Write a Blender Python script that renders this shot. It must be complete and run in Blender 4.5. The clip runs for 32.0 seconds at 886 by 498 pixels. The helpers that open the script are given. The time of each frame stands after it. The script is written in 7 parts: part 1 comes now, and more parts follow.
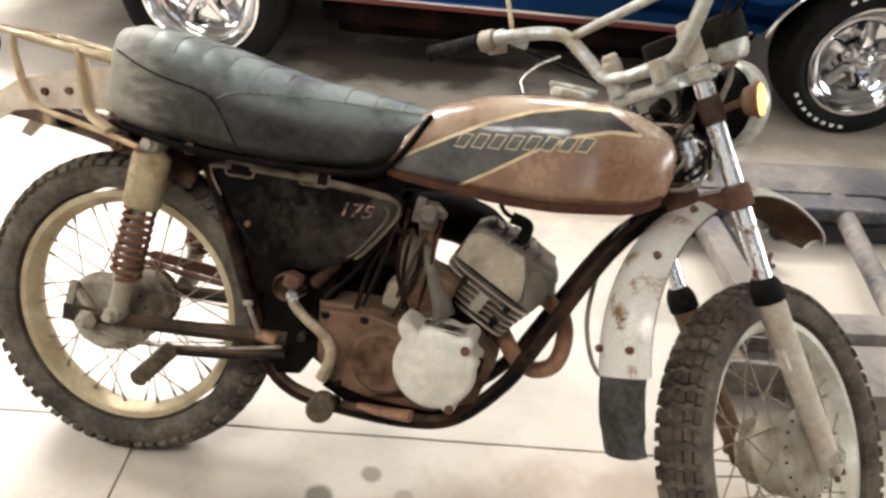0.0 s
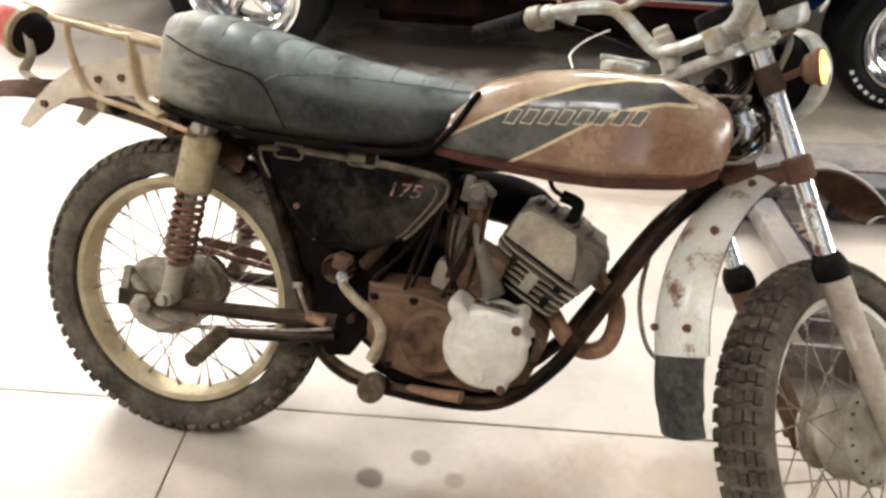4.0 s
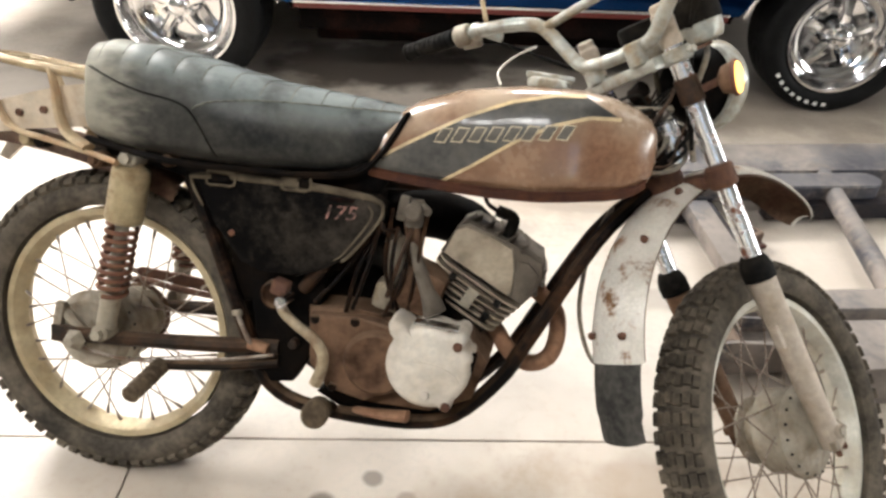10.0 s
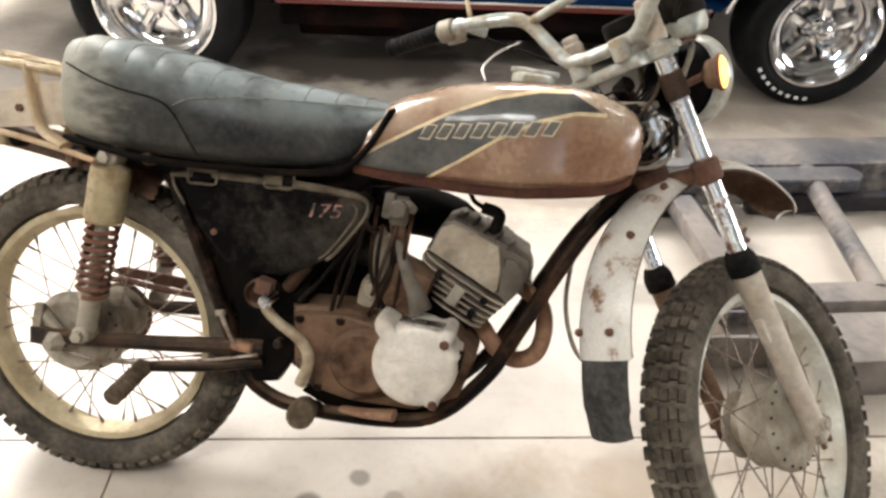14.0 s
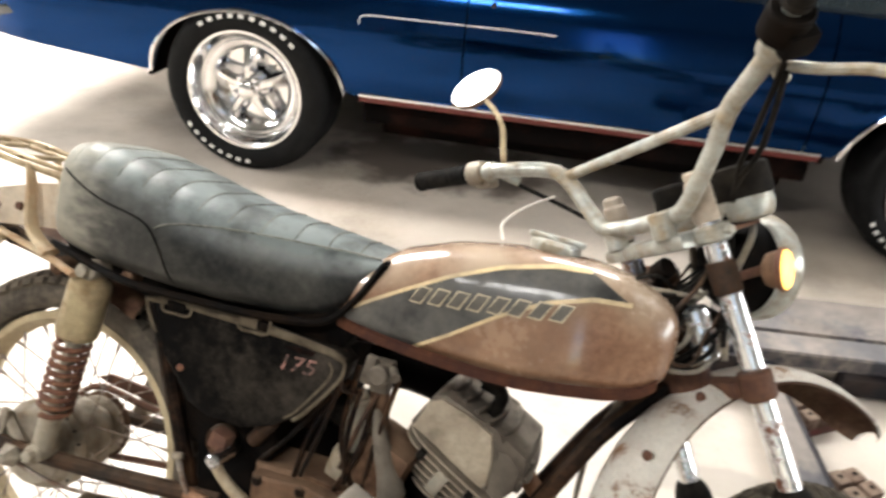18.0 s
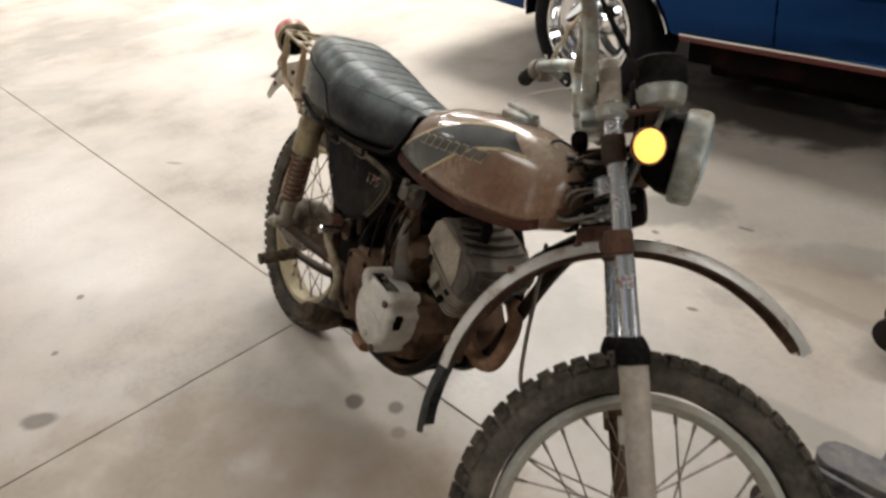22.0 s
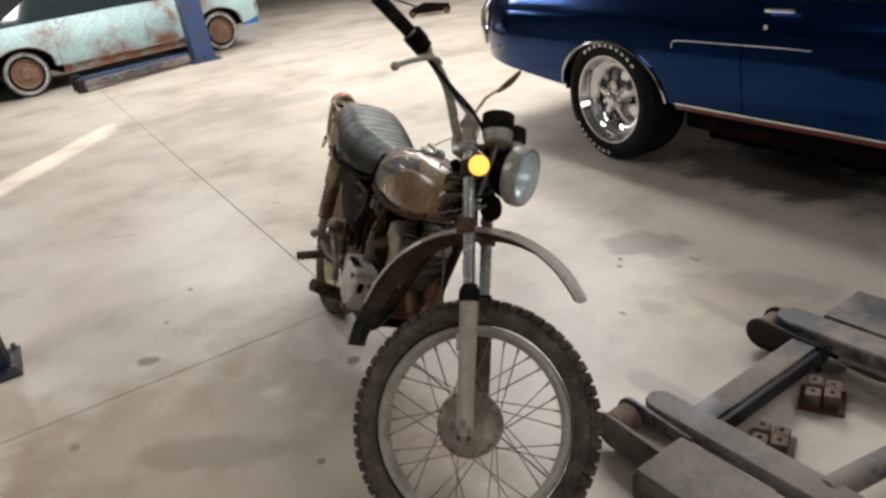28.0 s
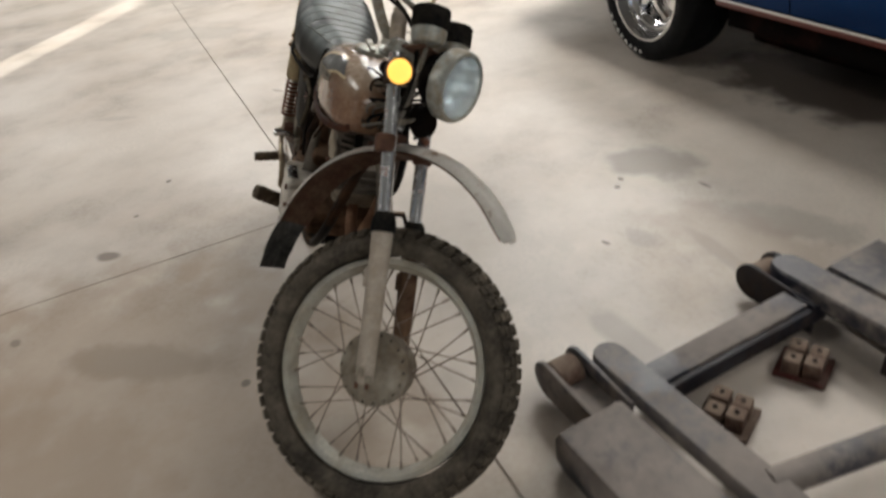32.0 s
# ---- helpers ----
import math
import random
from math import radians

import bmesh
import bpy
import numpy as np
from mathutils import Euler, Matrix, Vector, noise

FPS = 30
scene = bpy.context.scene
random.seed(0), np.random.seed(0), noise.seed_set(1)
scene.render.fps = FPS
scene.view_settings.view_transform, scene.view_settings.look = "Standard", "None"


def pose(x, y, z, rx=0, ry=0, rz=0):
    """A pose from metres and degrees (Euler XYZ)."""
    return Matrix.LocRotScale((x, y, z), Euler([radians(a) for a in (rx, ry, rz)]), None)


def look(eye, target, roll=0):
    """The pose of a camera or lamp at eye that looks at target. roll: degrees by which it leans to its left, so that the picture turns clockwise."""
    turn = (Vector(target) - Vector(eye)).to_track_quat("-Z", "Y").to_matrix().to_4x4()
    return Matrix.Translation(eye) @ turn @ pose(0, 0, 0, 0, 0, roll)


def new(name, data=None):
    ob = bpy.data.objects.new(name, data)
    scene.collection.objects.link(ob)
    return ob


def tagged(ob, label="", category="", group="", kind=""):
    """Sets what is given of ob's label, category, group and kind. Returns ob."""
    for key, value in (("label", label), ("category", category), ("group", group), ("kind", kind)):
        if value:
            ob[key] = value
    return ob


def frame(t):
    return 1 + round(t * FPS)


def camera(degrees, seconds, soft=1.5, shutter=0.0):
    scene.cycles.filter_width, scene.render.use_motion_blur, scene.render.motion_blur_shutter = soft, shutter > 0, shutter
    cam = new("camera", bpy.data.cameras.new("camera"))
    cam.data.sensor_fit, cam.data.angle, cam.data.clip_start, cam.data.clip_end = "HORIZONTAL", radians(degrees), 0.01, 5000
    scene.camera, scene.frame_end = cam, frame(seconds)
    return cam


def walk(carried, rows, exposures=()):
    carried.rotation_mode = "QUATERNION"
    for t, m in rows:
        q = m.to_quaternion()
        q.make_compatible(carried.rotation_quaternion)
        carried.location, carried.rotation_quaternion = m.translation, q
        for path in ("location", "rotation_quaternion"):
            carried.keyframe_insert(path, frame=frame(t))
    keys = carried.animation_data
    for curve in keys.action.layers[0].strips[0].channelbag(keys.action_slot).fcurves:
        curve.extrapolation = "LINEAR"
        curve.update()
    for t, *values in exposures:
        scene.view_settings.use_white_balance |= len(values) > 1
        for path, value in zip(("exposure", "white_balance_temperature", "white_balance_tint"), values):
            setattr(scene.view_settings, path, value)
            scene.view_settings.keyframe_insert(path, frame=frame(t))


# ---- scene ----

# ============ camera ============
cam = camera(63.9, 32.0, soft=2.8, shutter=0.6)
PATH = [
    (0, (0.908, -1.057, 1.325), (0.535, 0.523, 0.157), 5.0),
    (0.5, (0.879, -1.054, 1.321), (0.507, 0.534, 0.162), 5.0),
    (1, (0.886, -1.053, 1.32), (0.431, 0.515, 0.164), 4.6),
    (1.5, (0.883, -1.054, 1.312), (0.34, 0.503, 0.179), 4.8),
    (2, (0.86, -1.069, 1.301), (0.282, 0.452, 0.138), 3.8),
    (2.5, (0.864, -1.073, 1.297), (0.323, 0.46, 0.133), 3.2),
    (3, (0.884, -1.07, 1.297), (0.354, 0.464, 0.128), 2.2),
    (3.5, (0.89, -1.065, 1.3), (0.377, 0.47, 0.124), 2.0),
    (4, (0.895, -1.066, 1.296), (0.419, 0.471, 0.109), 2.0),
    (4.5, (0.909, -1.063, 1.295), (0.443, 0.474, 0.104), 1.2),
    (6.5, (0.917, -1.055, 1.297), (0.535, 0.502, 0.102), 1.2),
    (7, (0.912, -1.058, 1.296), (0.54, 0.504, 0.103), 1.0),
    (7.5, (0.927, -1.046, 1.301), (0.584, 0.522, 0.108), 1.2),
    (8, (0.925, -1.051, 1.299), (0.606, 0.52, 0.104), 1.5),
    (8.5, (0.919, -1.056, 1.303), (0.552, 0.513, 0.118), 1.5),
    (9, (0.93, -1.049, 1.309), (0.588, 0.533, 0.134), 0.5),
    (9.5, (0.932, -1.051, 1.311), (0.578, 0.543, 0.156), 0.7),
    (10, (0.924, -1.053, 1.311), (0.561, 0.536, 0.152), 1.8),
    (10.5, (0.926, -1.051, 1.307), (0.573, 0.536, 0.142), 1.4),
    (11, (0.922, -1.05, 1.312), (0.555, 0.533, 0.146), 0.8),
    (11.5, (0.925, -1.046, 1.308), (0.544, 0.536, 0.145), 0.6),
    (12, (0.918, -1.049, 1.311), (0.538, 0.544, 0.163), 1.2),
    (12.5, (0.918, -1.046, 1.309), (0.549, 0.544, 0.153), 1.5),
    (13, (0.92, -1.042, 1.31), (0.572, 0.548, 0.147), 1.5),
    (13.5, (0.919, -1.046, 1.304), (0.583, 0.542, 0.136), 2.2),
    (14, (0.92, -1.044, 1.308), (0.601, 0.548, 0.14), 2.2),
    (14.5, (0.914, -1.048, 1.3), (0.609, 0.552, 0.139), 4.3),
    (16.5, (1.003, -1.01, 1.304), (0.532, 0.586, 0.193), 0.2),
    (17, (1.057, -1.0, 1.338), (0.504, 0.63, 0.32), 2.3),
    (17.5, (1.016, -0.899, 1.326), (0.454, 0.778, 0.393), 7.2),
    (18, (1.007, -0.789, 1.335), (0.384, 0.838, 0.352), 4.7),
    (18.5, (1.144, -0.751, 1.345), (0.084, 0.554, 0.263), 4.0),
    (19, (1.266, -0.735, 1.35), (-0.03, 0.318, 0.249), 0.2),
    (19.5, (1.401, -0.746, 1.344), (-0.049, 0.106, 0.263), -2.6),
    (20, (1.547, -0.756, 1.35), (0.066, 0.032, 0.261), -4.9),
    (20.5, (1.643, -0.611, 1.361), (0.191, 0.177, 0.234), -7.8),
    (21, (1.713, -0.514, 1.356), (0.186, 0.105, 0.222), -7.7),
    (21.5, (1.797, -0.503, 1.352), (0.244, 0.19, 0.3), -7.4),
    (22, (1.919, -0.576, 1.355), (0.38, 0.143, 0.3), -6.1),
    (22.5, (2.057, -0.618, 1.383), (0.509, 0.161, 0.384), -5.7),
    (23, (2.148, -0.503, 1.39), (0.489, 0.068, 0.431), -6.6),
    (23.5, (2.231, -0.432, 1.394), (0.488, -0.125, 0.462), -6.1),
    (24, (2.398, -0.498, 1.421), (0.742, -0.009, 0.412), -4.9),
    (24.5, (2.553, -0.508, 1.44), (0.869, 0.015, 0.496), -5.6),
    (25, (2.651, -0.446, 1.445), (0.926, 0.031, 0.552), -6.0),
    (25.5, (2.763, -0.322, 1.439), (0.999, 0.067, 0.58), -6.3),
    (27.5, (2.8087, -0.3772, 1.4680), (1.0391, 0.0604, 0.6440), -9.5),
    (28, (2.8170, -0.3642, 1.4600), (1.0501, 0.0564, 0.6230), -9.0),
    (28.5, (2.8129, -0.3492, 1.4510), (1.0660, 0.0690, 0.5740), -7.5),
    (29, (2.8124, -0.3433, 1.4450), (1.0648, 0.0300, 0.5460), -9.8),
    (29.5, (2.8027, -0.3753, 1.4300), (1.0698, -0.0213, 0.4970), -8.4),
    (30, (2.7787, -0.4133, 1.4210), (1.0817, -0.0658, 0.4220), -8.3),
    (30.5, (2.7901, -0.3136, 1.4010), (1.0676, -0.0647, 0.4170), -7.7),
    (31, (2.7967, -0.1327, 1.3920), (1.0754, -0.0049, 0.3810), -7.4),
    (31.5, (2.7520, -0.0346, 1.3830), (1.1034, 0.1361, 0.2630), -12.4),
    (32, (2.6370, 0.0404, 1.3720), (0.9654, 0.2155, 0.2880), -9.0),
]
EXPOSURES = [(0.0, 2.21), (17.0, 2.28), (18.1, 2.38), (19.0, 1.27), (20.0, 1.07), (22.0, 1.06), (25.0, 0.73), (32.0, 0.74)]
walk(cam, [(t, look(eye, target, roll)) for t, eye, target, roll in PATH], EXPOSURES)

# ============ world and light ============
world = bpy.data.worlds.new("world")
scene.world = world
world.use_nodes = True
wn = world.node_tree.nodes
sky = wn.new("ShaderNodeTexSky")
sky.sky_type, sky.sun_disc = "NISHITA", False
sky.sun_elevation, sky.sun_rotation = radians(22.8), radians(112.6)
wn["Background"].inputs["Strength"].default_value = 0.1
world.node_tree.links.new(sky.outputs[0], wn["Background"].inputs["Color"])
sun_data = bpy.data.lights.new("sun", "SUN")
sun_data.energy, sun_data.angle, sun_data.color = 5.0, radians(0.5), (1.0, 0.965, 0.90)
sun = new("sun", sun_data)
sun.matrix_world = look((0, 0, 0), (-0.923, 0.385, -0.42))

GRID = radians(14.4)                       # the building's lines against the bike's


def yard(x, y, z=0.0):
    """A place from the building's own lengths, from the crossing of the floor joints."""
    return Vector((0.030 + x * math.cos(GRID) - y * math.sin(GRID), -0.167 + x * math.sin(GRID) + y * math.cos(GRID), z))


YARD = Matrix.Translation(yard(0, 0)) @ Matrix.Rotation(GRID, 4, "Z")
CEILING_Z = 4.2
# Unseen tube lamps; the last is added fill for the bike's flank.
LAMPS = [(-11.0, -2.5, 75), (-11.5, 4.6, 75), (-7.2, 4.6, 105), (-3.1, 4.6, 105), (-7.0, 0.6, 130), (-2.4, 3.0, 95), (2.0, 4.6, 75), (4.4, 1.4, 6), (-0.6, -2.3, 40)]
for lx, ly, watts in LAMPS:
    tube_light = bpy.data.lights.new("tube_light", "AREA")
    tube_light.shape, tube_light.size, tube_light.size_y = "RECTANGLE", 2.4, 0.8
    tube_light.energy, tube_light.color = watts, (1.0, 0.975, 0.935)
    lamp = new("tube_light", tube_light)
    lamp.matrix_world = YARD @ pose(lx, ly, CEILING_Z - 0.22, 0, 0, 0)

east_fill = bpy.data.lights.new("east_fill", "AREA")     # added fill from the east, where no window is seen
east_fill.shape, east_fill.size, east_fill.size_y = "RECTANGLE", 4.4, 1.1
east_fill.energy, east_fill.color = 50, (0.98, 0.98, 0.96)
east_fill_lamp = new("east_fill", east_fill)
east_fill_lamp.matrix_world = YARD @ pose(6.88, -0.6, 1.75, 90, 0, 90)

# ============ materials ============


def material(name, base, rough=0.5, metal=0.0, dirt=None, amount=0.4, scale=8.0, fine=90.0, bump=0.15, vary=0.12, dirt_rough=0.9,
             dirt_metal=0.0, coat=0.0, edge=0.12, spec=0.5, settled=None, settle=0.6, facing=0.30):
    """A worn surface: a base colour that varies at two scales, with patches of dirt, dust or rust over it."""
    m = bpy.data.materials.new(name)
    m.use_nodes = True
    n, l = m.node_tree.nodes, m.node_tree.links
    bsdf = n["Principled BSDF"]
    bsdf.inputs["Specular IOR Level"].default_value = spec
    where = n.new("ShaderNodeTexCoord").outputs["Object"]

    def noise_at(size, detail, rough_=0.6):
        t = n.new("ShaderNodeTexNoise")
        t.inputs["Scale"].default_value, t.inputs["Detail"].default_value, t.inputs["Roughness"].default_value = size, detail, rough_
        l.new(where, t.inputs["Vector"])
        return t.outputs["Fac"]

    def ramp(fac, lo, hi, a=0.0, b=1.0):
        r = n.new("ShaderNodeMapRange")
        r.interpolation_type = "SMOOTHSTEP"
        for key, v in (("From Min", lo), ("From Max", hi), ("To Min", a), ("To Max", b)):
            r.inputs[key].default_value = v
        l.new(fac, r.inputs["Value"])
        return r.outputs["Result"]

    def mix(fac, a, b):
        x = n.new("ShaderNodeMix")
        x.data_type = "RGBA"
        l.new(fac, x.inputs[0])
        for socket, v in ((x.inputs[6], a), (x.inputs[7], b)):
            if isinstance(v, tuple):
                socket.default_value = (*v, 1)
            else:
                l.new(v, socket)
        return x.outputs[2]

    big, small = noise_at(scale, 6), noise_at(fine, 4)
    low = tuple(max(0.0, c * (1 - 2 * vary)) for c in base)
    high = tuple(min(1.0, c * (1 + vary)) for c in base)
    colour = mix(ramp(small, 0.3, 0.7), low, high)
    bsdf.inputs["Metallic"].default_value = metal
    bsdf.inputs["Roughness"].default_value = rough
    bsdf.inputs["Coat Weight"].default_value = coat
    bsdf.inputs["Coat Roughness"].default_value = 0.06
    if dirt:
        both = n.new("ShaderNodeMath")
        both.operation = "MULTIPLY_ADD"
        l.new(small, both.inputs[0])
        both.inputs[1].default_value = 0.35
        l.new(big, both.inputs[2])
        mid = 0.675 + 0.26 * (0.5 - amount)
        spread = ramp(both.outputs[0], mid - edge, mid + edge)
        dark = tuple(c * 0.6 for c in dirt)
        colour = mix(spread, colour, mix(ramp(noise_at(scale * 3, 5), 0.3, 0.7), dark, dirt))
        l.new(ramp(spread, 0, 1, rough, dirt_rough), bsdf.inputs["Roughness"])
        l.new(ramp(spread, 0, 1, metal, dirt_metal), bsdf.inputs["Metallic"])
        if coat:
            l.new(ramp(spread, 0, 1, coat, 0.0), bsdf.inputs["Coat Weight"])
    if settled:                                          # dust that has come down on what faces up, and the seat's sheen
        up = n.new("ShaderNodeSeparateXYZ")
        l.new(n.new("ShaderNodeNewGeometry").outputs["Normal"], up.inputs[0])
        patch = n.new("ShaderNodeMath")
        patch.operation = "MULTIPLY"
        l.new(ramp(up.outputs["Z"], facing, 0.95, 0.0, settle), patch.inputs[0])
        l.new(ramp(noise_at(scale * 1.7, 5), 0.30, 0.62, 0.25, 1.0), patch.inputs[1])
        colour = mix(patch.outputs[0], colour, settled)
    l.new(colour, bsdf.inputs["Base Color"])
    if bump:
        b = n.new("ShaderNodeBump")
        b.inputs["Strength"].default_value, b.inputs["Distance"].default_value = bump, 0.002
        l.new(small, b.inputs["Height"])
        l.new(b.outputs[0], bsdf.inputs["Normal"])
    return m


def glow(name, colour, strength):
    m = bpy.data.materials.new(name)
    m.use_nodes = True
    bsdf = m.node_tree.nodes["Principled BSDF"]
    bsdf.inputs["Base Color"].default_value = bsdf.inputs["Emission Color"].default_value = (*colour, 1)
    bsdf.inputs["Emission Strength"].default_value = strength
    return m


M_RUBBER = material("tyre_rubber", (0.031, 0.027, 0.022), 0.85, dirt=(0.15, 0.125, 0.096), amount=0.49, scale=9, bump=0.4, edge=0.28, spec=0.15)
M_BLACK_RUBBER = material("black_rubber", (0.003, 0.003, 0.003), 0.7, dirt=(0.030, 0.025, 0.020), amount=0.26, scale=12, edge=0.2, spec=0.08)
M_RIM = material("dull_gold_rim", (0.52, 0.44, 0.29), 0.42, 0.4, dirt=(0.34, 0.25, 0.135), amount=0.45, scale=10, dirt_rough=0.7, edge=0.3)
M_RIM_F = material("grey_alloy_rim", (0.52, 0.51, 0.45), 0.45, 0.4, dirt=(0.36, 0.31, 0.23), amount=0.48, scale=10, dirt_rough=0.7, edge=0.3)
M_SPOKE = material("rusty_spoke", (0.30, 0.26, 0.22), 0.5, 0.5, dirt=(0.14, 0.085, 0.055), amount=0.55, scale=30)
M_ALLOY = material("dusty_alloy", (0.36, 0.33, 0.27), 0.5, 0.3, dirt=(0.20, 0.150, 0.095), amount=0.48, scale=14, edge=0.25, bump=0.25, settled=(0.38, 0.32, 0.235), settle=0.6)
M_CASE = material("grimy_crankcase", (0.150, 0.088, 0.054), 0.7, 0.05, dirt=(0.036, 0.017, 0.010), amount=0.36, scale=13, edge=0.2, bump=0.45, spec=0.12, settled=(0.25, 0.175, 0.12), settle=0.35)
M_BRIGHT = material("bare_alloy_cover", (0.66, 0.63, 0.57), 0.38, 0.25, dirt=(0.50, 0.43, 0.34), amount=0.40, scale=9, edge=0.3, bump=0.06)
M_CHROME = material("worn_chrome", (0.72, 0.73, 0.74), 0.14, 1.0, dirt=(0.30, 0.19, 0.12), amount=0.10, scale=30, edge=0.08, bump=0.03)
M_CHROME_PIT = material("pitted_chrome", (0.84, 0.85, 0.86), 0.20, 0.85, dirt=(0.20, 0.085, 0.05), amount=0.05, scale=30, edge=0.06, bump=0.0, vary=0.03)
M_BAR = material("dull_handlebar_chrome", (0.44, 0.46, 0.43), 0.34, 0.7, dirt=(0.27, 0.21, 0.135), amount=0.42, scale=22, edge=0.2)
M_RUSTY = material("brown_rust", (0.070, 0.026, 0.014), 0.8, dirt=(0.125, 0.058, 0.030), amount=0.38, scale=22, bump=0.6, edge=0.2)
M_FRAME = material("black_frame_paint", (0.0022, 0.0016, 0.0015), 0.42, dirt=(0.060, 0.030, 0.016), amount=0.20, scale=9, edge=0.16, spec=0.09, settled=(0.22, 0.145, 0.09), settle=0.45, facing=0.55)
M_BLACK = material("black_plastic", (0.0018, 0.0016, 0.0016), 0.6, dirt=(0.014, 0.009, 0.006), amount=0.18, scale=11, edge=0.2, spec=0.04)
M_SIDE = material("black_side_cover", (0.0015, 0.0012, 0.0013), 0.5, dirt=(0.050, 0.042, 0.034), amount=0.09, scale=6, edge=0.17, bump=0.25, spec=0.05)
# The settled tone here is top dust plus the vinyl's sheen, as colour.
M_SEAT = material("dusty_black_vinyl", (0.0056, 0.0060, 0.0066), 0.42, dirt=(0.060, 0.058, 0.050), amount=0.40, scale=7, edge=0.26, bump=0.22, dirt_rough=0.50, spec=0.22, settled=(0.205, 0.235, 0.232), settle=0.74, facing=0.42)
M_TREAD = material("worn_tread_rubber", (0.029, 0.025, 0.020), 0.85, dirt=(0.15, 0.124, 0.094), amount=0.51, scale=12, bump=0.4, edge=0.28, spec=0.12)
M_PEG = material("brown_peg_rubber", (0.05, 0.036, 0.024), 0.85, dirt=(0.14, 0.105, 0.068), amount=0.45, scale=20, edge=0.25, spec=0.15)
M_FLAP = material("dusty_flap_rubber", (0.020, 0.020, 0.020), 0.75, dirt=(0.20, 0.19, 0.17), amount=0.45, scale=7, edge=0.3, spec=0.15)
# The bright ceiling mirrored in the glass is put into this pale colour.
M_MIRROR = material("whitened_mirror", (0.88, 0.88, 0.86), 0.30, 0.5, dirt=(0.70, 0.68, 0.62), amount=0.45, scale=20, edge=0.3, dirt_rough=0.5, bump=0.0)
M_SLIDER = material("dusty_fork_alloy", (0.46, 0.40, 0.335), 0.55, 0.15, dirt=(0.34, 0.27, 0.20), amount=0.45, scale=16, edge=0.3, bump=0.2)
M_HUB = material("pale_alloy_hub", (0.34, 0.305, 0.245), 0.5, 0.25, dirt=(0.16, 0.115, 0.072), amount=0.47, scale=16, edge=0.24, bump=0.3)
M_KICK = material("worn_bronze_lever", (0.44, 0.37, 0.26), 0.38, 0.65, dirt=(0.20, 0.12, 0.065), amount=0.35, scale=22, edge=0.2)
M_CRUST = material("dust_crust", (0.125, 0.102, 0.072), 0.9, dirt=(0.055, 0.042, 0.028), amount=0.40, scale=26, edge=0.22, spec=0.1)
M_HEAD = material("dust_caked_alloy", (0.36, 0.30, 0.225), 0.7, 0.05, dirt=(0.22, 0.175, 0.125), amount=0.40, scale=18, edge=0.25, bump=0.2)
M_EXHAUST = material("orange_brown_rust", (0.20, 0.095, 0.050), 0.8, dirt=(0.30, 0.17, 0.10), amount=0.42, scale=16, bump=0.4, edge=0.25)
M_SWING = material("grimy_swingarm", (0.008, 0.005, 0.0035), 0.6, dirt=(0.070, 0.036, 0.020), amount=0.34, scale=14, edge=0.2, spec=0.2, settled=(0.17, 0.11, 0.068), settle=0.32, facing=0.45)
M_STITCH = material("dusty_pale_thread", (0.19, 0.19, 0.165), 0.85, dirt=(0.08, 0.08, 0.07), amount=0.35, scale=40, spec=0.1)
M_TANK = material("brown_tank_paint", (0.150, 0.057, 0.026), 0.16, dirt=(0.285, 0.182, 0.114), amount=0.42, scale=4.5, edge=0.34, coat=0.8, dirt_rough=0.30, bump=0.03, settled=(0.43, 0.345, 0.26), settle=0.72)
M_STRIPE = material("black_stripe_paint", (0.010, 0.011, 0.013), 0.28, dirt=(0.115, 0.108, 0.092), amount=0.38, scale=11, edge=0.26, coat=0.4)
M_GOLD = material("pale_gold_stripe", (0.66, 0.50, 0.28), 0.4, dirt=(0.42, 0.33, 0.21), amount=0.35, scale=16, edge=0.2, coat=0.2)
M_EMBLEM = material("emblem_dark", (0.07, 0.062, 0.048), 0.5)
M_SEAM = material("dark_seam_rust", (0.034, 0.010, 0.006), 0.7, dirt=(0.085, 0.032, 0.016), amount=0.36, scale=20, bump=0.5, edge=0.2, spec=0.2)
M_RACK_FLAT = material("dusty_rack_stay", (0.46, 0.36, 0.22), 0.55, dirt=(0.30, 0.15, 0.07), amount=0.36, scale=10, edge=0.22, bump=0.2)
M_RACK_PALE = material("dusty_bracket_plate", (0.58, 0.51, 0.41), 0.55, dirt=(0.42, 0.32, 0.22), amount=0.36, scale=9, edge=0.25, bump=0.15)
# Darker than M_HEAD; on the cylinder head it also carries shade.
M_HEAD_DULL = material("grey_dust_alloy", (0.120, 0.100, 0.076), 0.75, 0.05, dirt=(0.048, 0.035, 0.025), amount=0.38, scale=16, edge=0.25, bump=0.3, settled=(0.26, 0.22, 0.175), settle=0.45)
M_EMBLEM_EDGE = material("emblem_edge", (0.50, 0.42, 0.29), 0.45, 0.2)
M_WHITE = material("white_fender_paint", (0.84, 0.81, 0.75), 0.24, dirt=(0.33, 0.165, 0.075), amount=0.10, scale=24, fine=170, edge=0.10, bump=0.06, vary=0.05, settled=(0.66, 0.58, 0.47), settle=0.25)
M_FENDER_IN = material("fender_underside", (0.10, 0.045, 0.026), 0.85, dirt=(0.17, 0.10, 0.06), amount=0.45, scale=18)
M_RACK = material("dull_brass_rack", (0.40, 0.32, 0.19), 0.42, 0.35, dirt=(0.26, 0.18, 0.10), amount=0.42, scale=22, edge=0.2)
M_SPRING = material("rusty_spring", (0.105, 0.036, 0.018), 0.7, 0.1, dirt=(0.17, 0.075, 0.038), amount=0.42, scale=40)
